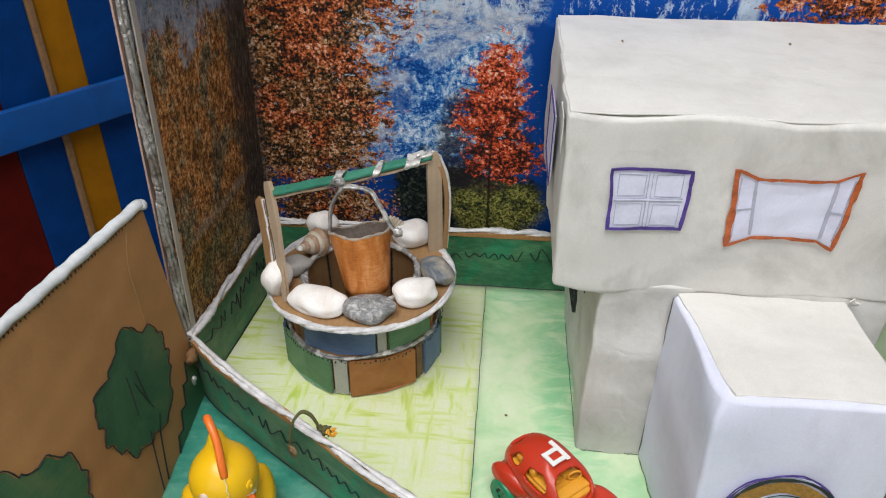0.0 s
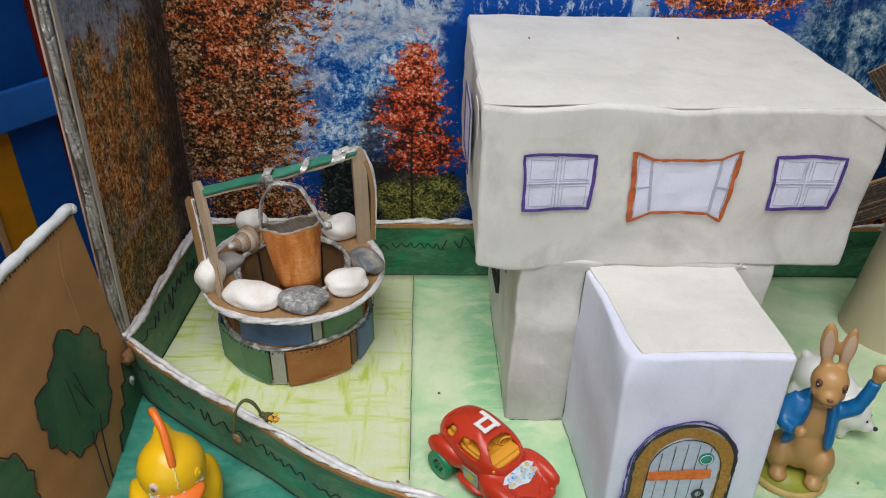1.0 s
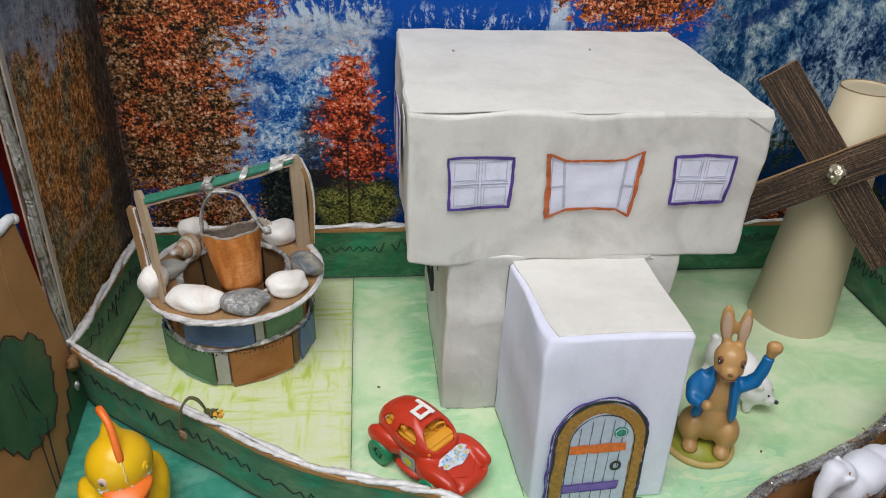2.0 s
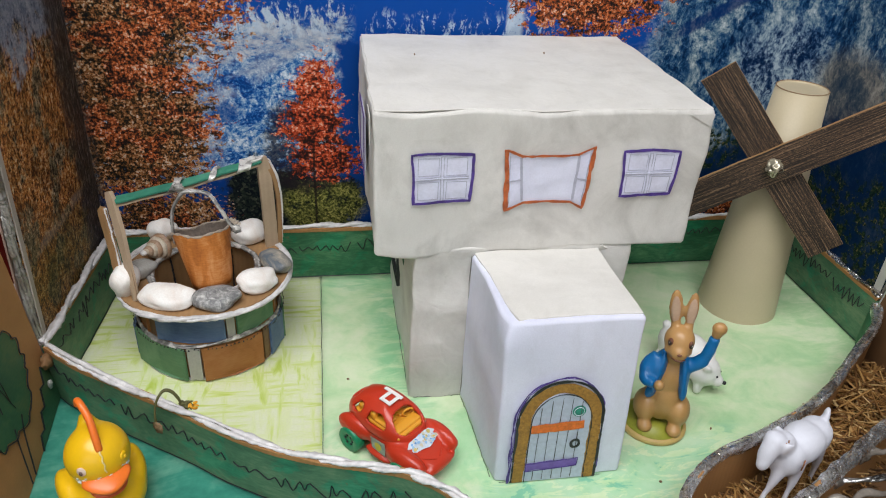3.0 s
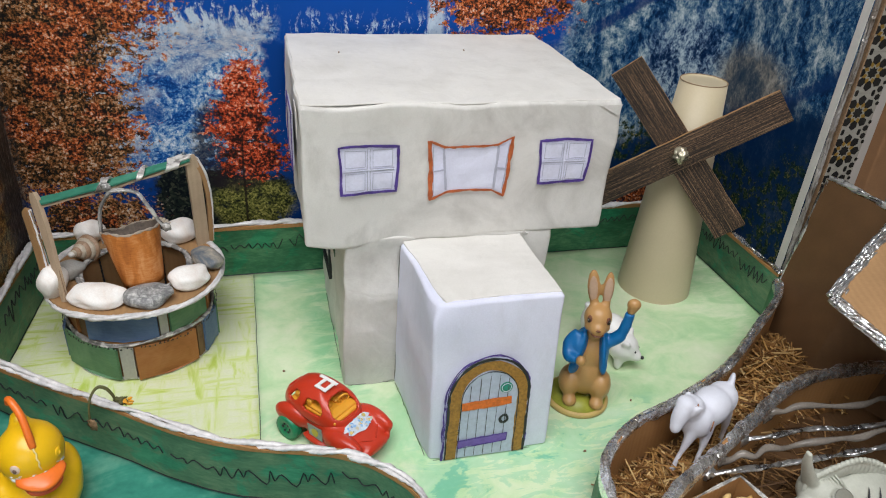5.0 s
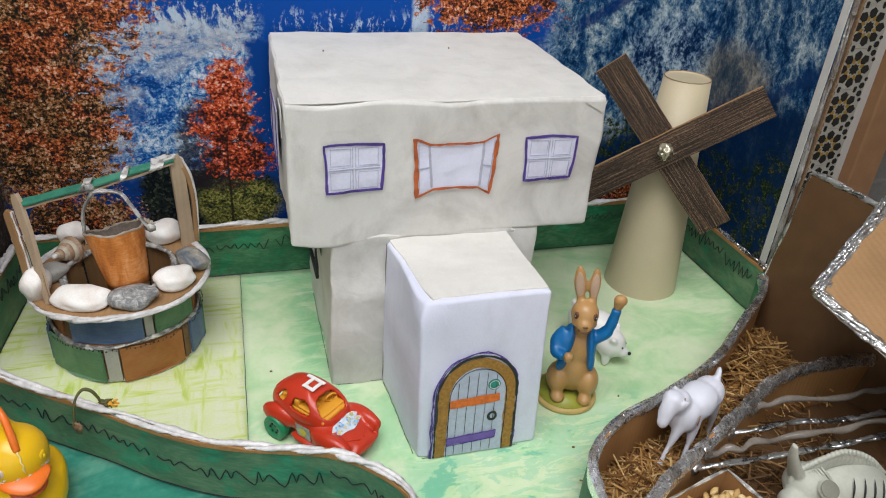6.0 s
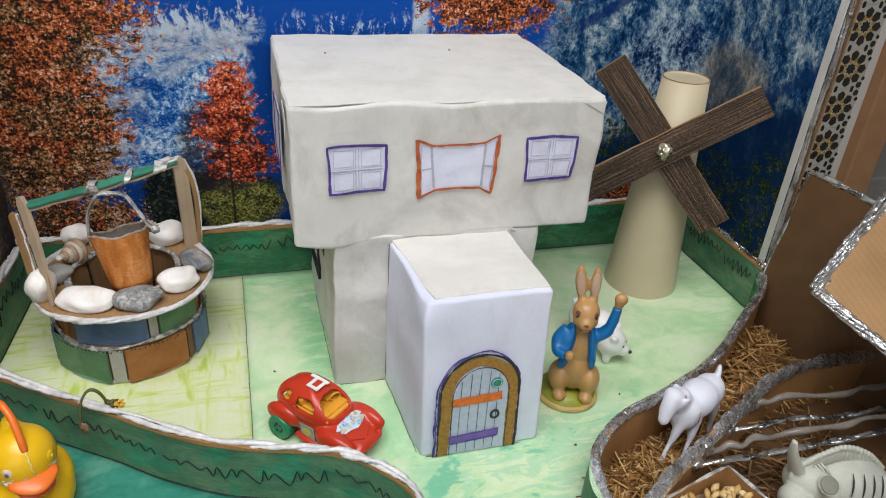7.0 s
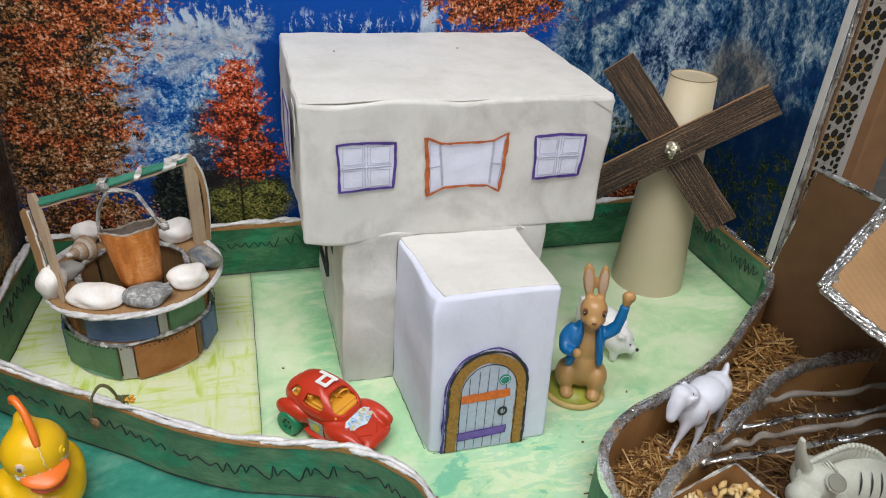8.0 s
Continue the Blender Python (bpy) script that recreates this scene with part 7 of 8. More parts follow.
rab = mesh()
merge(rab, lump([
    ("b", (0.0, 0.03, 0.36), (0.185, 0.18, 0.28)), ("b", (0.0, 0.02, 0.62), (0.15, 0.14, 0.25)),
    ("b", (-0.155, -0.02, 0.26), (0.12, 0.165, 0.17)), ("b", (0.155, -0.02, 0.26), (0.12, 0.165, 0.17)),
    ("b", (-0.14, -0.165, 0.11), (0.078, 0.085, 0.062)), ("b", (0.14, -0.165, 0.11), (0.078, 0.085, 0.062)),
    ("b", (0.0, -0.03, 1.10), (0.141, 0.145, 0.146)), ("b", (0.0, -0.145, 1.035), (0.088, 0.085, 0.078)), ("b", (-0.07, -0.09, 1.03), (0.06, 0.06, 0.06)), ("b", (0.07, -0.09, 1.03), (0.06, 0.06, 0.06)), ("b", (0, 0, 0.92), (0.085, 0.085, 0.13)),
    ("b", (-0.092, 0.03, 1.41), (0.066, 0.036, 0.205), (0, -9, 0)), ("b", (0.052, 0.03, 1.41), (0.058, 0.036, 0.200), (0, -2, 0)), ("b", (-0.06, 0.02, 1.23), (0.045, 0.036, 0.10)), ("b", (0.06, 0.02, 1.23), (0.045, 0.036, 0.10)),
    ("b", (-0.11, -0.23, 0.68), (0.055, 0.055, 0.06)), ("b", (0.32, -0.02, 1.29), (0.072, 0.058, 0.068)), ("b", (0.31, -0.02, 1.22), (0.05, 0.045, 0.05)),
]), 0)
merge(rab, lump([
    ("b", (-0.115, 0.02, 0.68), (0.07, 0.145, 0.22), (0, 10, 0)), ("b", (-0.165, -0.02, 0.73), (0.085, 0.12, 0.15), (0, 14, 0)), ("b", (0.12, 0.02, 0.69), (0.065, 0.15, 0.21), (0, -8, 0)), ("t", [(-0.09, -0.06, 0.90), (-0.12, -0.12, 0.72), (-0.15, -0.13, 0.50)], [0.026, 0.024, 0.022]), ("t", [(0.09, -0.06, 0.90), (0.12, -0.12, 0.72), (0.14, -0.13, 0.48)], [0.026, 0.024, 0.022]), ("t", [(-0.11, -0.03, 0.92), (0, 0.09, 0.95), (0.11, -0.03, 0.92)], [0.03, 0.03, 0.03]), ("b", (0.0, 0.10, 0.66), (0.19, 0.09, 0.25)),
    ("t", [(-0.14, 0.0, 0.86), (-0.225, -0.04, 0.76), (-0.235, -0.14, 0.67), (-0.15, -0.21, 0.67)], [0.068, 0.070, 0.060, 0.052]),
    ("t", [(0.15, 0.0, 0.80), (0.24, -0.01, 0.88), (0.28, -0.02, 1.00), (0.305, -0.02, 1.19)], [0.074, 0.070, 0.057, 0.052]),
    ("b", (-0.15, -0.10, 0.50), (0.06, 0.03, 0.10), (0, 10, 15)), ("b", (0.14, -0.10, 0.56), (0.045, 0.03, 0.13), (0, -6, -15)),
]), 1)
rim = mesh()
lathe(rim, (0, 0, 0), [(0.0, 0.0), (0.315, 0.0), (0.33, 0.02), (0.33, 0.05), (0.315, 0.065), (0.0, 0.07)], 40)
for v in rim.verts:
    v.co.x *= 1.02
rim.transform(RT)
merge(rab, rim, 2)
rim = mesh()
lathe(rim, (0, 0, 0), [(0.295, 0.062), (0.300, 0.072), (0.0, 0.074)], 36)
rim.transform(RT)
merge(rab, rim, 3)
RF = RT @ Matrix.Translation((0.05, 0, 0))
for s in (-1, 1):
    # Brown ring, dark eye, and a tiny white dot modelled as its highlight.
    for c, r, slot in (((s * 0.090, -0.128, 1.128), (0.030, 0.016, 0.046), 6), ((s * 0.096, -0.137, 1.122), (0.019, 0.016, 0.030), 4), ((s * 0.103, -0.150, 1.133), (0.0045, 0.004, 0.006), 7)):
        dot = mesh()
        blob(dot, c, r, (0, 0, s * 38), sub=2)
        dot.transform(RF)
        merge(rab, dot, slot)
    dot = mesh()
    blob(dot, (-0.093 if s < 0 else 0.052, 0.002, 1.40), (0.042, 0.012, 0.150), (0, -9 if s < 0 else -2, 0), sub=3)
    dot.transform(RF)
    merge(rab, dot, 5)
dot = mesh()
blob(dot, (0, -0.228, 1.062), (0.026, 0.012, 0.014), sub=2)
tube(dot, [(-0.060, -0.196, 1.002), (-0.02, -0.222, 0.992), (0.02, -0.222, 0.992), (0.060, -0.196, 1.002)], 0.009, 5)
dot.transform(RF)
merge(rab, dot, 6)
solo("rabbit_figurine", rab, [TAN, BLUE_PL, plain("base_rim_tan", (0.54, 0.37, 0.13), 0.45), OLIVE, plain("dark_brown_dot", (0.03, 0.015, 0.01), 0.3), plain("pink_tan", (0.50, 0.34, 0.24), 0.4), plain("brown_line", (0.16, 0.06, 0.03), 0.4), WHITE_PL],
     "brown rabbit figurine in a blue jacket, waving one raised arm", "figurine", smooth=True, base=(RB.x, RB.y, 0))

# ---- polar bear ----
b = mesh()
for c, r, turn in (((3.515, -0.135, 0.25), (0.178, 0.172, 0.170), (0, 0, 0)), ((3.615, -0.235, 0.195), (0.090, 0.080, 0.070), (0, 10, -42)), ((3.45, 0.08, 0.32), (0.195, 0.24, 0.215), (0, 0, 12)),
                   ((3.37, 0.30, 0.31), (0.18, 0.20, 0.20), (0, 0, 12)), ((3.30, 0.43, 0.46), (0.05, 0.05, 0.05), (0, 0, 0)), ((3.445, -0.215, 0.09), (0.052, 0.052, 0.095), (0, 0, 0)), ((3.61, -0.03, 0.09), (0.055, 0.055, 0.095), (0, 0, 0)),
                   ((3.24, 0.30, 0.11), (0.07, 0.07, 0.12), (0, 0, 0)), ((3.47, 0.40, 0.11), (0.07, 0.07, 0.12), (0, 0, 0)), ((3.465, -0.262, 0.372), (0.058, 0.034, 0.060), (25, -10, -40)), ((3.615, -0.04, 0.40), (0.055, 0.045, 0.055), (0, 0, -40))):
    blob(b, c, r, turn)
bear = mesh()
merge(bear, fused(b, 0.018, 4), 0)
for c, r in (((3.680, -0.302, 0.200), 0.022), ((3.585, -0.285, 0.275), 0.014), ((3.665, -0.205, 0.275), 0.014)):
    blob(bear, c, (r, r, r), sub=2, slot=1)
solo("polar_bear", bear, [WHITE_PL, BLACK], "small white toy polar bear standing behind the rabbit figurine", "toy bear", smooth=True)

# ---- pen in the corner ----
pen = thing("pen_wall", (3.6, -1.3, 0), "curved green and brown card pen wall edged with silver foil", "pen wall", "walls of the animal pen")
b = mesh()
strip_wall(b, E_LINE, 0.0, 0.58, 0.05)
part("card", b, CARD, pen, "brown card strip")
b = mesh()
strip_wall(b, [(p[0] - 0.03, p[1] + 0.018, 0) for p in E_LINE], 0.0, 0.55, 0.02)
part("painted_face", b, HEDGE_N, pen, "green painted outer face")
b = mesh()
foil_band(b, E_LINE, 0.590, 0.045, 0.085, 71)
part("foil_edging", b, BAND, pen, "crumpled silver foil edging")
D_LINE = smooth_path([(2.42, -2.68, 0), (2.9, -2.35, 0), (3.45, -2.05, 0), (3.95, -1.78, 0), (4.5, -1.48, 0), (4.95, -1.32, 0), (5.4, -1.27, 0), (6.0, -1.28, 0)], 5)
pd = thing("pen_wall", (4.2, -1.7, 0), "brown card pen divider edged with silver foil", "pen wall", "walls of the animal pen")
b = mesh()
strip_wall(b, D_LINE, 0.0, 0.58, 0.05)
part("card", b, CARD, pd, "brown card strip")
b = mesh()
foil_band(b, D_LINE, 0.590, 0.052, 0.075, 73)
part("foil_edging", b, BAND, pd, "crumpled silver foil edging")
# The floor's card colour carries the shade of the covered bay.
sheet("pen_floor", 2.28, 6.6, lambda x: -3.6, lambda x: rim_y(x, E_LINE[:36]), 0.0, CARD_SHADED, "brown card floor of the animal pen, darkened for shade")

# straw
STRAW = islands("straw", [(0.0, (0.09, 0.04, 0.015)), (0.4, (0.27, 0.13, 0.04)), (0.75, (0.46, 0.26, 0.085)), (1.0, (0.66, 0.47, 0.22))], 0.6)


def straw(bm, n, seed, region, high):
    rng = random.Random(seed)
    made = 0
    while made < n:
        x, y = rng.uniform(2.35, 6.4), rng.uniform(-3.3, 0.3)
        if not region(x, y):
            continue
        made += 1
        h = high(x, y)
        z = 0.02 + h * rng.random()
        L, w = 0.08 + 0.50 * rng.random() ** 2, rng.uniform(0.003, 0.010)
        a, tilt = rng.uniform(0, math.pi), rng.gauss(0, 0.18)
        z = max(z, 0.025 + L * abs(math.sin(tilt)) / 2)
        m = Matrix.Translation((x, y, z)) @ Euler((rng.uniform(0, 6.3), tilt, a)).to_matrix().to_4x4()
        box(bm, -L / 2, L / 2, -w, w, -w * 0.4, w * 0.4, m)


b = mesh()
straw(b, 3200, 5, lambda x, y: y < rim_y(x, E_LINE) - 0.12 and y > rim_y(x, D_LINE) + 0.05 and x > 2.50 and x < 5.70, lambda x, y: 0.05 + 0.30 * math.exp(-((x - 5.0) ** 2 + (y + 0.65) ** 2) / 0.35))
solo("straw", b, STRAW, "loose golden straw strewn over the pen floor", "straw", kind="stuff")

# Sparser straw in darker colours that stand in for the bay's shade.
b = mesh()
straw(b, 620, 6, lambda x, y: y < rim_y(x, D_LINE) - 0.05 and 2.5 < x < 5.3, lambda x, y: 0.08)
solo("straw", b, islands("shaded_straw", [(0.0, (0.05, 0.024, 0.010)), (0.5, (0.15, 0.075, 0.028)), (1.0, (0.38, 0.22, 0.09))], 0.65), "thin straw under the rods of the far bay, darkened for shade", "straw", kind="stuff")

# white lamb-like toy
b = mesh()
for c, r, turn in (((3.48, -1.62, 0.55), (0.165, 0.165, 0.19), (0, 0, 25)), ((3.66, -1.55, 0.61), (0.20, 0.172, 0.18), (0, 0, 25)), ((3.82, -1.47, 0.60), (0.165, 0.150, 0.17), (0, 0, 25)),
                   ((3.38, -1.65, 0.71), (0.115, 0.10, 0.15), (0, -30, 25)), ((3.27, -1.68, 0.80), (0.105, 0.09, 0.085), (0, 20, 25)), ((3.22, -1.71, 0.72), (0.085, 0.075, 0.15), (0, 16, 25)), ((3.18, -1.74, 0.62), (0.06, 0.055, 0.085), (0, 14, 25)),
                   ((3.33, -1.60, 0.80), (0.035, 0.03, 0.07), (-20, 10, 0)), ((3.33, -1.77, 0.78), (0.04, 0.022, 0.085), (15, 20, 0)), ((3.94, -1.41, 0.74), (0.066, 0.030, 0.105), (0, 14, 55))):
    blob(b, c, r, turn, flat=0.86)
for q in ([(3.42, -1.70, 0.50), (3.35, -1.73, 0.32), (3.28, -1.76, 0.17), (3.25, -1.78, 0.03)], [(3.58, -1.68, 0.48), (3.55, -1.73, 0.30), (3.51, -1.76, 0.17), (3.50, -1.78, 0.03)],
          [(3.82, -1.38, 0.48), (3.86, -1.36, 0.27), (3.88, -1.36, 0.03)], [(3.90, -1.50, 0.48), (3.95, -1.50, 0.27), (3.95, -1.50, 0.03)]):
    tube(b, smooth_path(q, 5), [0.070 - 0.044 * min(1.0, k / 7) + (0.010 if k > 12 else 0) for k in range(5 * (len(q) - 1) + 1)], 10)
lamb = mesh()
merge(lamb, fused(b, 0.016, 3), 0)
for q in ([(3.52, -1.80, 0.66), (3.515, -1.807, 0.60), (3.51, -1.81, 0.55)], [(3.31, -1.755, 0.84), (3.325, -1.765, 0.815)], [(3.35, -1.735, 0.845), (3.33, -1.765, 0.815), (3.335, -1.78, 0.79)]):
    bm2 = mesh()
    tube(bm2, q, 0.006, 5)
    merge(lamb, bm2, 1)
solo("lamb", lamb, [CHALK, plain("straw_bit", (0.30, 0.12, 0.05), 0.6)], "chalk-white plastic lamb with bits of straw on it", "toy lamb", smooth=True)

# twisted clear rods across the pen
RODS = [[(4.30, -1.60, 0.42), (4.6, -1.62, 0.50), (5.3, -1.66, 0.46), (5.8, -1.66, 0.50), (6.6, -1.62, 0.5)], [(3.88, -1.83, 0.40), (4.1, -1.90, 0.47), (4.6, -1.90, 0.50), (5.1, -1.95, 0.46), (6.4, -1.90, 0.5)],
        [(3.52, -2.02, 0.40), (3.75, -2.10, 0.50), (4.1, -2.05, 0.48), (4.7, -2.08, 0.50), (5.3, -2.06, 0.48), (6.4, -2.05, 0.5)], [(3.30, -2.16, 0.42), (3.7, -2.22, 0.46), (4.3, -2.20, 0.44), (5.2, -2.25, 0.5), (6.2, -2.25, 0.5)]]
for k, p in enumerate(RODS):
    b = mesh()
    line = smooth_path(p, 14)
    if k in (1, 3):
        rope(b, line, 0.030, 0.9, 2, 7, 0.9, 80 + k)
        blob(b, p[0], (0.07, 0.045, 0.07), wob=0.4, freq=2)
        solo("foil_rod", b, FOIL, "twisted silver foil rod glued across the pen", "rod", "rods across the pen", smooth=True)
    else:
        line = [q + Vector((0, 0.012 * math.sin(i * 0.55 + k), 0.020 * math.sin(i * 0.42 + 2 * k))) for i, q in enumerate(line)]
        tube(b, line, [0.030 + 0.007 * math.sin(i * 0.5 + k) + 0.02 * math.exp(-i / 4) for i in range(len(line))], 10)
        blob(b, Vector(p[0]) + Vector((-0.02, 0, 0)), (0.085, 0.05, 0.075), wob=0.5, freq=2)
        solo("clear_rod", b, WIRE, "wavy milky plastic rod glued across the pen", "rod", "rods across the pen", smooth=True)

# seed tray
tray = thing("seed_tray", (3.2, -2.5, 0), "small card trough with silver foil edges filled with pale seeds", "seed tray")
TR = [(2.80, -2.42), (3.62, -2.20), (3.80, -2.85), (2.75, -2.95)]
b = mesh()
strip_wall(b, [(*p, 0) for p in TR + TR[:1]], 0.0, 0.36, 0.03)
part("wall", b, CARD, tray)
b = mesh()
rope(b, [(*p, 0.37) for p in TR + TR[:1]], 0.02, 0.95, 2, 7, 0.6, 91)
part("foil_edging", b, GLUE, tray, "thin silver edging", smooth=True)
b = mesh()
box(b, 2.8, 3.72, -2.88, -2.3, 0.02, 0.18)
part("filling", b, CARD_EDGE, tray)
b = mesh()
rng = random.Random(12)
for k in range(150):
    x, y = rng.uniform(2.83, 3.66), rng.uniform(-2.85, -2.32)
    blob(b, (x, y, 0.19 + 0.1 * rng.random()), (0.06, 0.032, 0.022), (rng.uniform(-50, 50), rng.uniform(-50, 50), rng.uniform(0, 180)), 0.1, sub=1)
ob = solo("seeds", b, islands("seed", [(0.0, (0.45, 0.26, 0.08)), (0.5, (0.62, 0.42, 0.17)), (1.0, (0.74, 0.60, 0.36))], 0.5), "pale golden seeds heaped in the trough", "seeds", kind="stuff", smooth=True)

# pale striped toy animal
b = mesh()
for c, r, turn in (((4.80, -2.44, 0.13), (0.52, 0.28, 0.29), (0, 16, -6)), ((4.30, -2.46, 0.30), (0.22, 0.21, 0.19), (0, 10, -10)), ((4.10, -2.56, 0.22), (0.15, 0.13, 0.13), (0, 35, -20)), ((4.01, -2.62, 0.15), (0.09, 0.09, 0.08), (0, 35, -20)),
                   ((4.45, -2.62, 0.14), (0.12, 0.12, 0.16), (0, 0, 0)), ((5.1, -2.62, 0.14), (0.13, 0.13, 0.16), (0, 0, 0)), ((4.45, -2.24, 0.14), (0.12, 0.12, 0.16), (0, 0, 0)), ((5.1, -2.24, 0.14), (0.13, 0.13, 0.16), (0, 0, 0)), ((4.16, -2.66, 0.30), (0.05, 0.03, 0.03), (0, 30, 0))):
    blob(b, c, r, turn)
tube(b, smooth_path([(4.18, -2.42, 0.40), (4.09, -2.43, 0.56), (4.02, -2.44, 0.70), (3.98, -2.45, 0.84)], 5), [0.095 - 0.0042 * k for k in range(16)], 10, squash=0.7)
# flared ear
tube(b, [(4.34, -2.60, 0.34), (4.32, -2.64, 0.40), (4.30, -2.67, 0.46)], [0.05, 0.070, 0.10], 14)
# scalloped crest from the horn over the back
CREST = smooth_path([(4.12, -2.44, 0.44), (4.36, -2.43, 0.53), (4.63, -2.42, 0.565), (4.95, -2.42, 0.42), (5.22, -2.42, 0.18)], 6)
toy = mesh()
merge(toy, fused(b, 0.014, 2), 0)
b = mesh()
for k, q in enumerate(CREST):
    blob(b, q + Vector((0, 0, 0.03)), (0.028, 0.028, 0.036), sub=2)
    blob(b, q - Vector((0, 0, 0.06)), (0.040, 0.028, 0.085), sub=2)
merge(toy, fused(b, 0.009, 0), 0)
ear = mesh()
blob(ear, (4.295, -2.676, 0.472), (0.082, 0.082, 0.012), (34, -10, 0), sub=3)
merge(toy, ear, 2)
for k in range(9):
    a = k / 8
    bm2 = mesh()
    q = Vector((4.13 + 0.22 * a, -2.47, 0.45 + 0.07 * a))
    tube(bm2, [q, q + Vector((0.03, -0.05, -0.03)), q + Vector((0.06, -0.09, -0.09))], [0.010, 0.012, 0.004], 5)
    merge(toy, bm2, 0)
for k in range(6):
    x = 4.60 + 0.115 * k
    pts = []
    reach = math.sqrt(max(0.1, 1 - ((x - 4.80) / 0.56) ** 2))
    for j in range(9):
        a = radians(14 + 5.5 * j)
        pts.append((x + 0.06 * j / 8, -2.44 - 0.05 * (x - 4.8) - 0.285 * math.cos(a) * reach, 0.135 - 0.27 * (x - 4.8) + 0.295 * math.sin(a) * reach))
    bm2 = mesh()
    tube(bm2, pts, [0.002 + 0.007 * math.sin(math.pi * j / 8) for j in range(9)], 6)
    merge(toy, bm2, 1)
solo("striped_toy_animal", toy, [BONE, BLACK, plain("grey_rubber_ear", (0.20, 0.20, 0.16), 0.6)], "pale grey horned rubber animal with black stripes on its flank", "toy animal", smooth=True)

# ---- shed of card on the east side ----
shed = thing("card_shed", (5.9, -0.6, 0), "brown cardboard shed wall and roof flap edged with silver foil", "card shed")


def on_shed(k, h, d):
    """k: 0 at the hedge to 1 where the flap covers it, and on round the far bay; h: height."""
    bow = 0.95 * max(0.0, k - 0.62)
    x = (5.80 - 0.40 * min(k, 0.62) + bow) * (1 - h / 2.0) + (6.03 + 0.10 * min(k, 1.0) + 0.6 * bow) * (h / 2.0)
    return Vector((x + d, 0.38 - 1.75 * k, h))


RC, RA, RD = Vector((4.846, -1.342, 1.6)), Vector((5.99, -0.748, 2.2)), Vector((5.087, -2.063, 1.4))


def roof_z(x, y):
    """Height of the flap's plane over a place."""
    n = (RA - RC).cross(RD - RC)
    return RC.z - (n.x * (x - RC.x) + n.y * (y - RC.y)) / n.z


def shed_top(k):
    p = on_shed(k, 1.7, 0.06)
    return 2.0 if k < 0.66 else min(2.0, roof_z(p.x, p.y) - 0.10)


# Beyond k = 1 the wall is an unseen addition that closes out bounced light.
b = mesh()
for d in (0.0, 0.06):
    g = [[b.verts.new(on_shed(2.0 * i / 16, shed_top(2.0 * i / 16) * j / 8, d)) for j in range(9)] for i in range(17)]
    for i in range(16):
        for j in range(8):
            b.faces.new((g[i][j], g[i + 1][j], g[i + 1][j + 1], g[i][j + 1]))
    edge_now = [g[i][0] for i in range(17)] + [g[16][j] for j in range(1, 9)] + [g[i][8] for i in range(15, -1, -1)] + [g[0][j] for j in range(7, 0, -1)]
    if d == 0.0:
        first = edge_now
for k in range(len(first)):
    j = (k + 1) % len(first)
    b.faces.new((first[k], first[j], edge_now[j], edge_now[k]))
# Shade under the flap is painted into this wall's darker brown.
part("wall", b, CARD_SHADED, shed, "plain brown cardboard wall, darkened for shade")
b = mesh()
rope(b, [on_shed(0.0, 0.5 + 1.5 * k / 8, 0.03) for k in range(9)] + [on_shed(k / 12, shed_top(k / 12) + 0.02, 0.03) for k in range(1, 9)], 0.044, 3.0, 4, 8, 1.0, 95, 0.46, 0.55)
part("foil_edging", b, FOIL, shed, "silver foil edging", smooth=True)
# The flap is lengthened out of view to cast more shade on the bay.
RA, RD = RC + (RA - RC) * 1.75, RC + (RD - RC) * 4.0
RE = RA + (RD - RC)
up = (RA - RC).cross(RD - RC).normalized()
up = up if up.z > 0 else -up


def on_roof(a, c):
    return RC + (RA - RC) * a + (RD - RC) * c


b = mesh()
# roof flap with a window opening, built as bands round the hole
h0, h1, v0, v1 = 0.30, 0.60, 0.156, 0.338
for a0, a1, c0_, c1 in ((0, h0, 0, 1), (h1, 1, 0, 1), (h0, h1, 0, v0), (h0, h1, v1, 1)):
    slab(b, [on_roof(a0, c0_), on_roof(a1, c0_), on_roof(a1, c1), on_roof(a0, c1)], -up * 0.05)
part("roof_flap", b, CARD_PALE, shed, "pale brown cardboard flap with a cut window")
b = mesh()
slab(b, [on_roof(a, c) - up * 0.06 for a, c in ((h0 - 0.03, v0 - 0.03), (h1 + 0.03, v0 - 0.03), (h1 + 0.03, v1 + 0.03), (h0 - 0.03, v1 + 0.03))], -up * 0.01)
part("window_pane", b, CARD_EDGE, shed, "dark brown window backing")
b = mesh()
for k, (p, q) in enumerate(((RA, RC), (RC, RD))):
    rope(b, [p.lerp(q, i / 12) - up * 0.02 for i in range(13)], 0.064, 3.4, 6, 8, 1.1, 97 + k, 0.40, 0.66)
part("foil_edging", b, TAPE, shed, "thick silver foil edging", smooth=True)
# Two unseen walls, added to keep light out of the bay under the flap.
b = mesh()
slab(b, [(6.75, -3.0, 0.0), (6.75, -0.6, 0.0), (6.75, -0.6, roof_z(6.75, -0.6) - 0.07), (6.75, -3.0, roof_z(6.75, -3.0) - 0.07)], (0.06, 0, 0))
part("shade_wall", b, CARD_SHADED, shed, "added unseen end wall that shades the pen")
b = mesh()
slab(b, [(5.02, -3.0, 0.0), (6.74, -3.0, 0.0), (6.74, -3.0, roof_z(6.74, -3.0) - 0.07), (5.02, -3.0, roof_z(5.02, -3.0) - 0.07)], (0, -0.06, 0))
part("shade_wall", b, CARD_SHADED, shed, "added unseen front wall that shades the pen")
b = mesh()
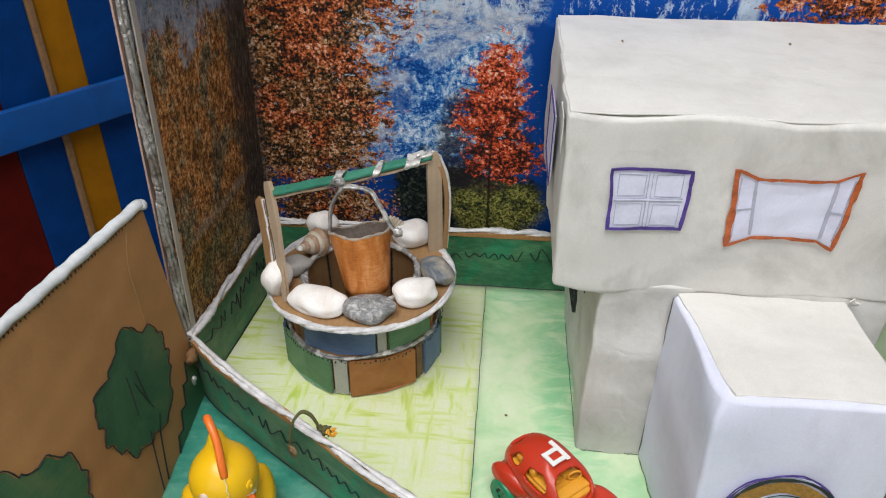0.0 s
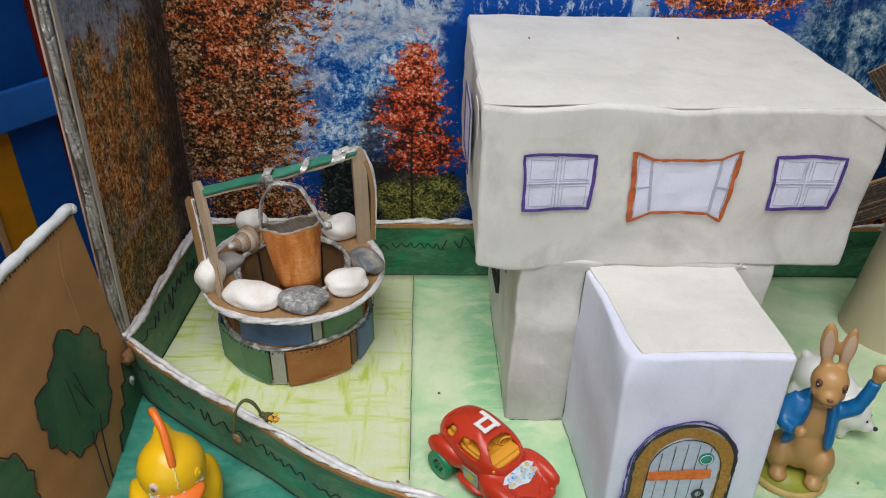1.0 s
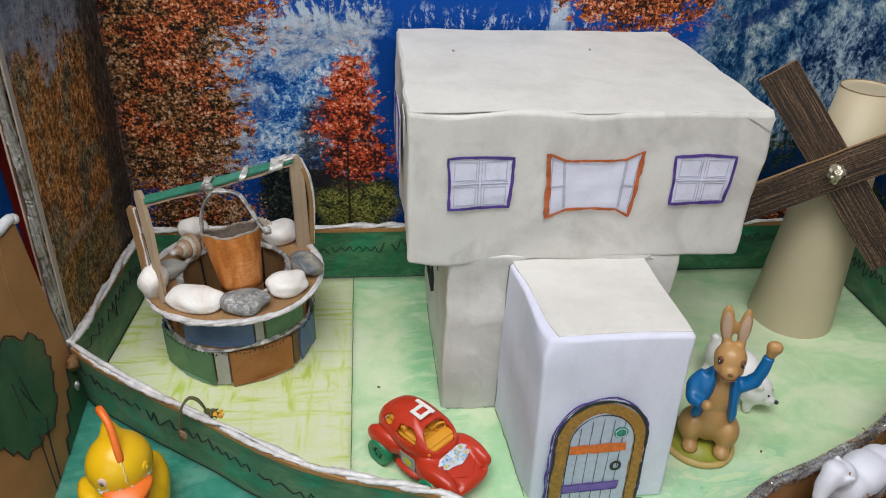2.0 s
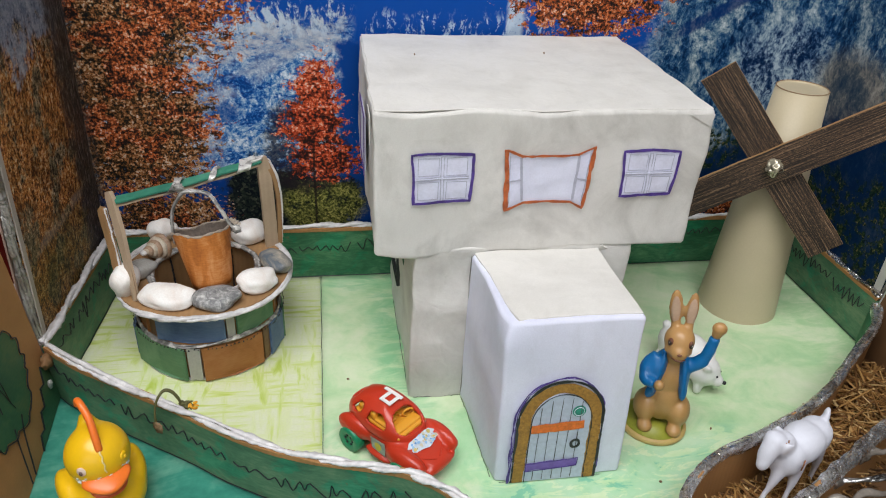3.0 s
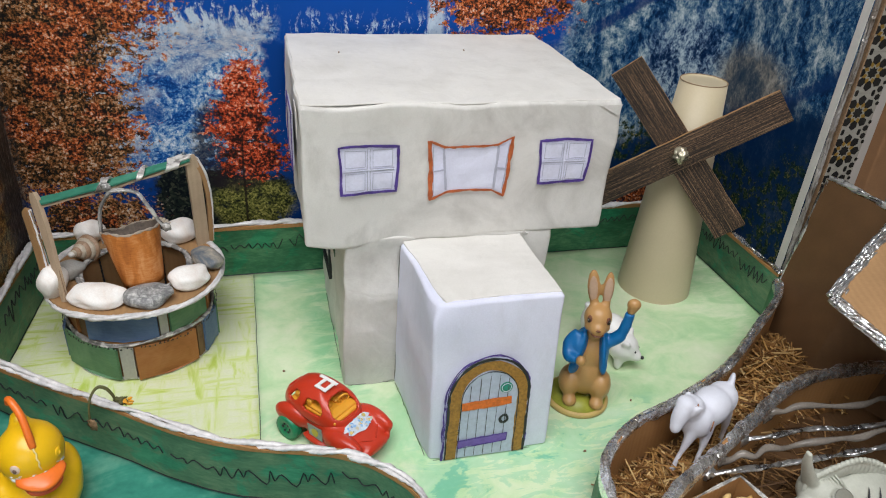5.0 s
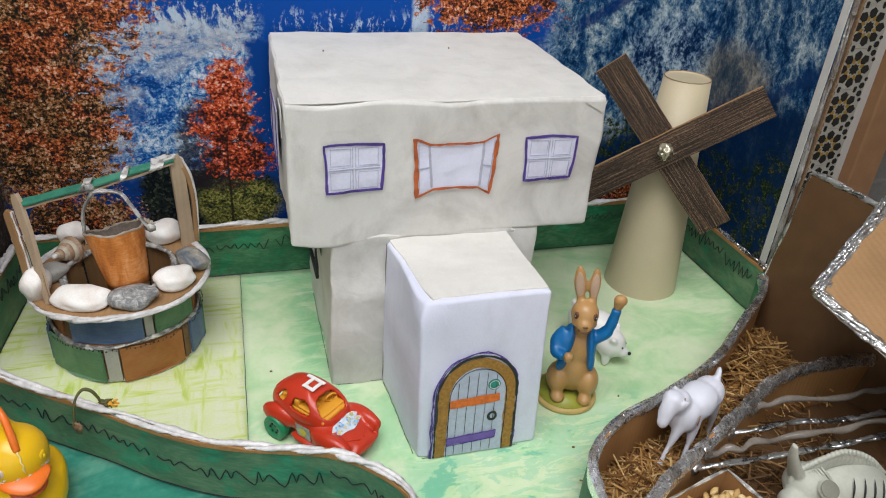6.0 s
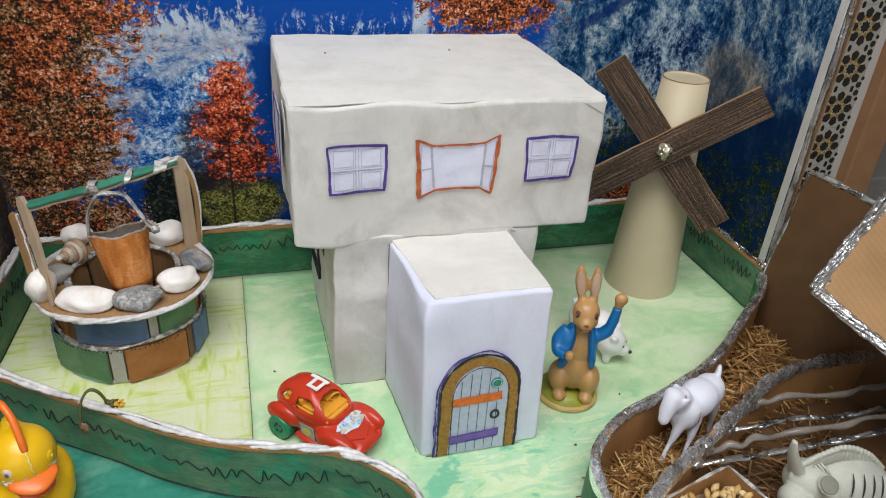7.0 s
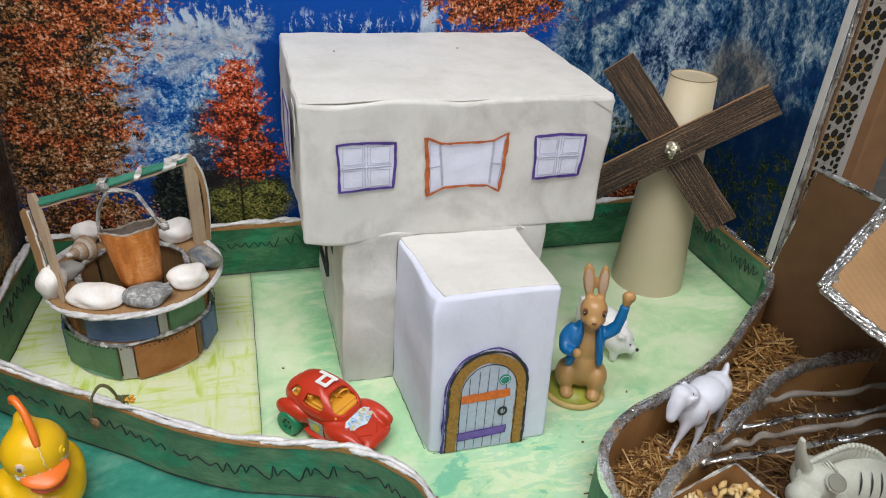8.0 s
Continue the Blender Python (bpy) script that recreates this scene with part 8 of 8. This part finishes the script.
box(b, RE.x - 0.1, RE.x, RE.y, RE.y + 0.1, 0, RE.z - 0.05)
part("prop", b, CARD_PALE, shed)
b = mesh()
box(b, RD.x, RD.x + 0.08, RD.y, RD.y + 0.08, 0, RD.z - 0.04)
part("prop", b, CARD_PALE, shed)
# ---- room beyond the screen ----
pl = thing("tiled_pillar", (13.7, 8.5, FLOOR_Z), "wall pillar covered with black, white and yellow star mosaic tiles", "pillar", kind="structure")
b = mesh()
box(b, 12.0, 14.72, 8.02, 9.2, FLOOR_Z, TOP_Z)
part("core", b, WALL, pl)
TILE_W = plain("tile_white", (0.46, 0.44, 0.38), 0.25, vary=0.1, scale=60)
TILE_K = plain("tile_black", (0.012, 0.012, 0.012), 0.25, vary=0.3)
TILE_Y = plain("tile_yellow", (0.34, 0.20, 0.02), 0.3, vary=0.2)


def tile_mesh():
    bm = mesh()
    box(bm, -0.495, 0.495, 0.0, 0.03, -0.495, 0.495, slot=0)

    def piece(pts, slot, d=0.006):
        vs = [bm.verts.new((p[0], -d, p[1])) for p in pts]
        bm.faces.new(vs).material_index = slot

    def star(cx, cz, r, slot, n=8, inner=0.72, turn=0.0):
        piece([(cx + (r if k % 2 == 0 else r * inner) * math.cos(turn + math.pi * k / n), cz + (r if k % 2 == 0 else r * inner) * math.sin(turn + math.pi * k / n)) for k in range(2 * n)], slot)

    star(0, 0, 0.15, 1)
    for k in range(8):
        a = math.pi * k / 4
        piece([(0.13 * math.cos(a + 0.39), 0.13 * math.sin(a + 0.39)), (0.21 * math.cos(a + 0.12), 0.21 * math.sin(a + 0.12)), (0.29 * math.cos(a + 0.39), 0.29 * math.sin(a + 0.39)), (0.21 * math.cos(a + 0.66), 0.21 * math.sin(a + 0.66))], 2)
        piece([(q * math.cos(a + w), q * math.sin(a + w)) for q, w in ((0.19, 0), (0.27, -0.34), (0.39, -0.29), (0.455, 0), (0.39, 0.29), (0.27, 0.34))], 1)
    for x in (-1, 1):
        for z in (-1, 1):
            for cx, cz, r in ((0.40, 0.40, 0.085), (0.47, 0.24, 0.055), (0.24, 0.47, 0.055)):
                piece([(x * cx + r * math.cos(math.pi * k / 3 + 0.4), z * cz + r * math.sin(math.pi * k / 3 + 0.4)) for k in range(6)], 1)
    me = bpy.data.meshes.new("tile")
    for v in bm.verts:
        v.co *= S
    bm.to_mesh(me)
    bm.free()
    for m in (TILE_W, TILE_K, TILE_Y):
        me.materials.append(m)
    return me


tm = tile_mesh()
for i in range(3):
    for j in range(12):
        ob = new("tile", tm)
        ob.parent = pl
        ob.location = Vector((12.95 + 1.0 * i - 13.7 if i < 2 else 14.35 - 13.7 + 10, 7.985 - 8.5, -4.08 + 1.0 * j - FLOOR_Z)) * S if i < 2 else Vector((11.95 - 13.7, 7.985 - 8.5, -4.08 + 1.0 * j - FLOOR_Z)) * S
b = mesh()
rbox(b, (14.74, 7.7, FLOOR_Z), (15.6, 8.6, TOP_Z), 0.06, 3.0)
solo("door_1", b, TERRA, "terracotta-painted wooden door post beside the tiled pillar", "door post", kind="structure", smooth=True)
b = mesh()
rbox(b, (15.7, 8.2, FLOOR_Z), (20.5, 11.5, -2.2), 0.1, 1.0)
solo("cabinet", b, plain("dull_grey_cabinet", (0.20, 0.19, 0.18), 0.5, vary=0.15), "dull grey cabinet standing behind the screen", "cabinet", smooth=True)

bench = thing("painted_fence", (-7.6, 6.0, FLOOR_Z), "wooden slat panel painted blue, yellow and red behind the screen", "slat panel")
o, d = Vector((-8.2, 5.15, 0)), Vector((0.51, 0.86, 0)).normalized()
nrm = Vector((d.y, -d.x, 0))


def plank(s0, s1, back, z0, z1, mat, name, tilt=0.0):
    bm = mesh()
    m = Matrix((d, nrm, (0, 0, 1))).transposed().to_4x4()
    rbox(bm, (s0, -back - 0.12, z0), (s1, -back, z1), 0.03, 3.0, 0.01)
    for v in bm.verts:
        v.co.x += tilt * v.co.z
    bm.transform(Matrix.Translation(o) @ m)
    part(name, bm, mat, bench, smooth=True)


# The rail keeps the lit blue; the slats use the darkened paints.
RAIL = plain("bright_blue_paint", (0.004, 0.075, 0.30), 0.35, vary=0.2, scale=25)
plank(-3.0, 4.0, 0.0, 0.0, 0.66, RAIL, "rail")
plank(-3.0, 4.0, 0.0, -6.2, -5.6, RAIL, "rail")
for s0, s1, c in ((-2.6, -1.5, 1), (-1.5, 0.36, 2), (0.36, 1.14, 0), (1.22, 1.83, 1), (1.83, 2.75, 0), (2.75, 3.8, 2)):
    plank(s0, s1, 0.34, FLOOR_Z, 9.0, BENCH[c], "slat")
plank(1.12, 1.24, 0.28, FLOOR_Z, 9.0, BENCH[3], "batten", 0.01)
b = mesh()
blob(b, (-1.22, -1.55, 0.05), (0.06, 0.04, 0.03), wob=0.6, freq=3)
solo("foil_scrap", b, FOIL, "crumpled scrap of silver foil on the teal ground", "foil", smooth=True)
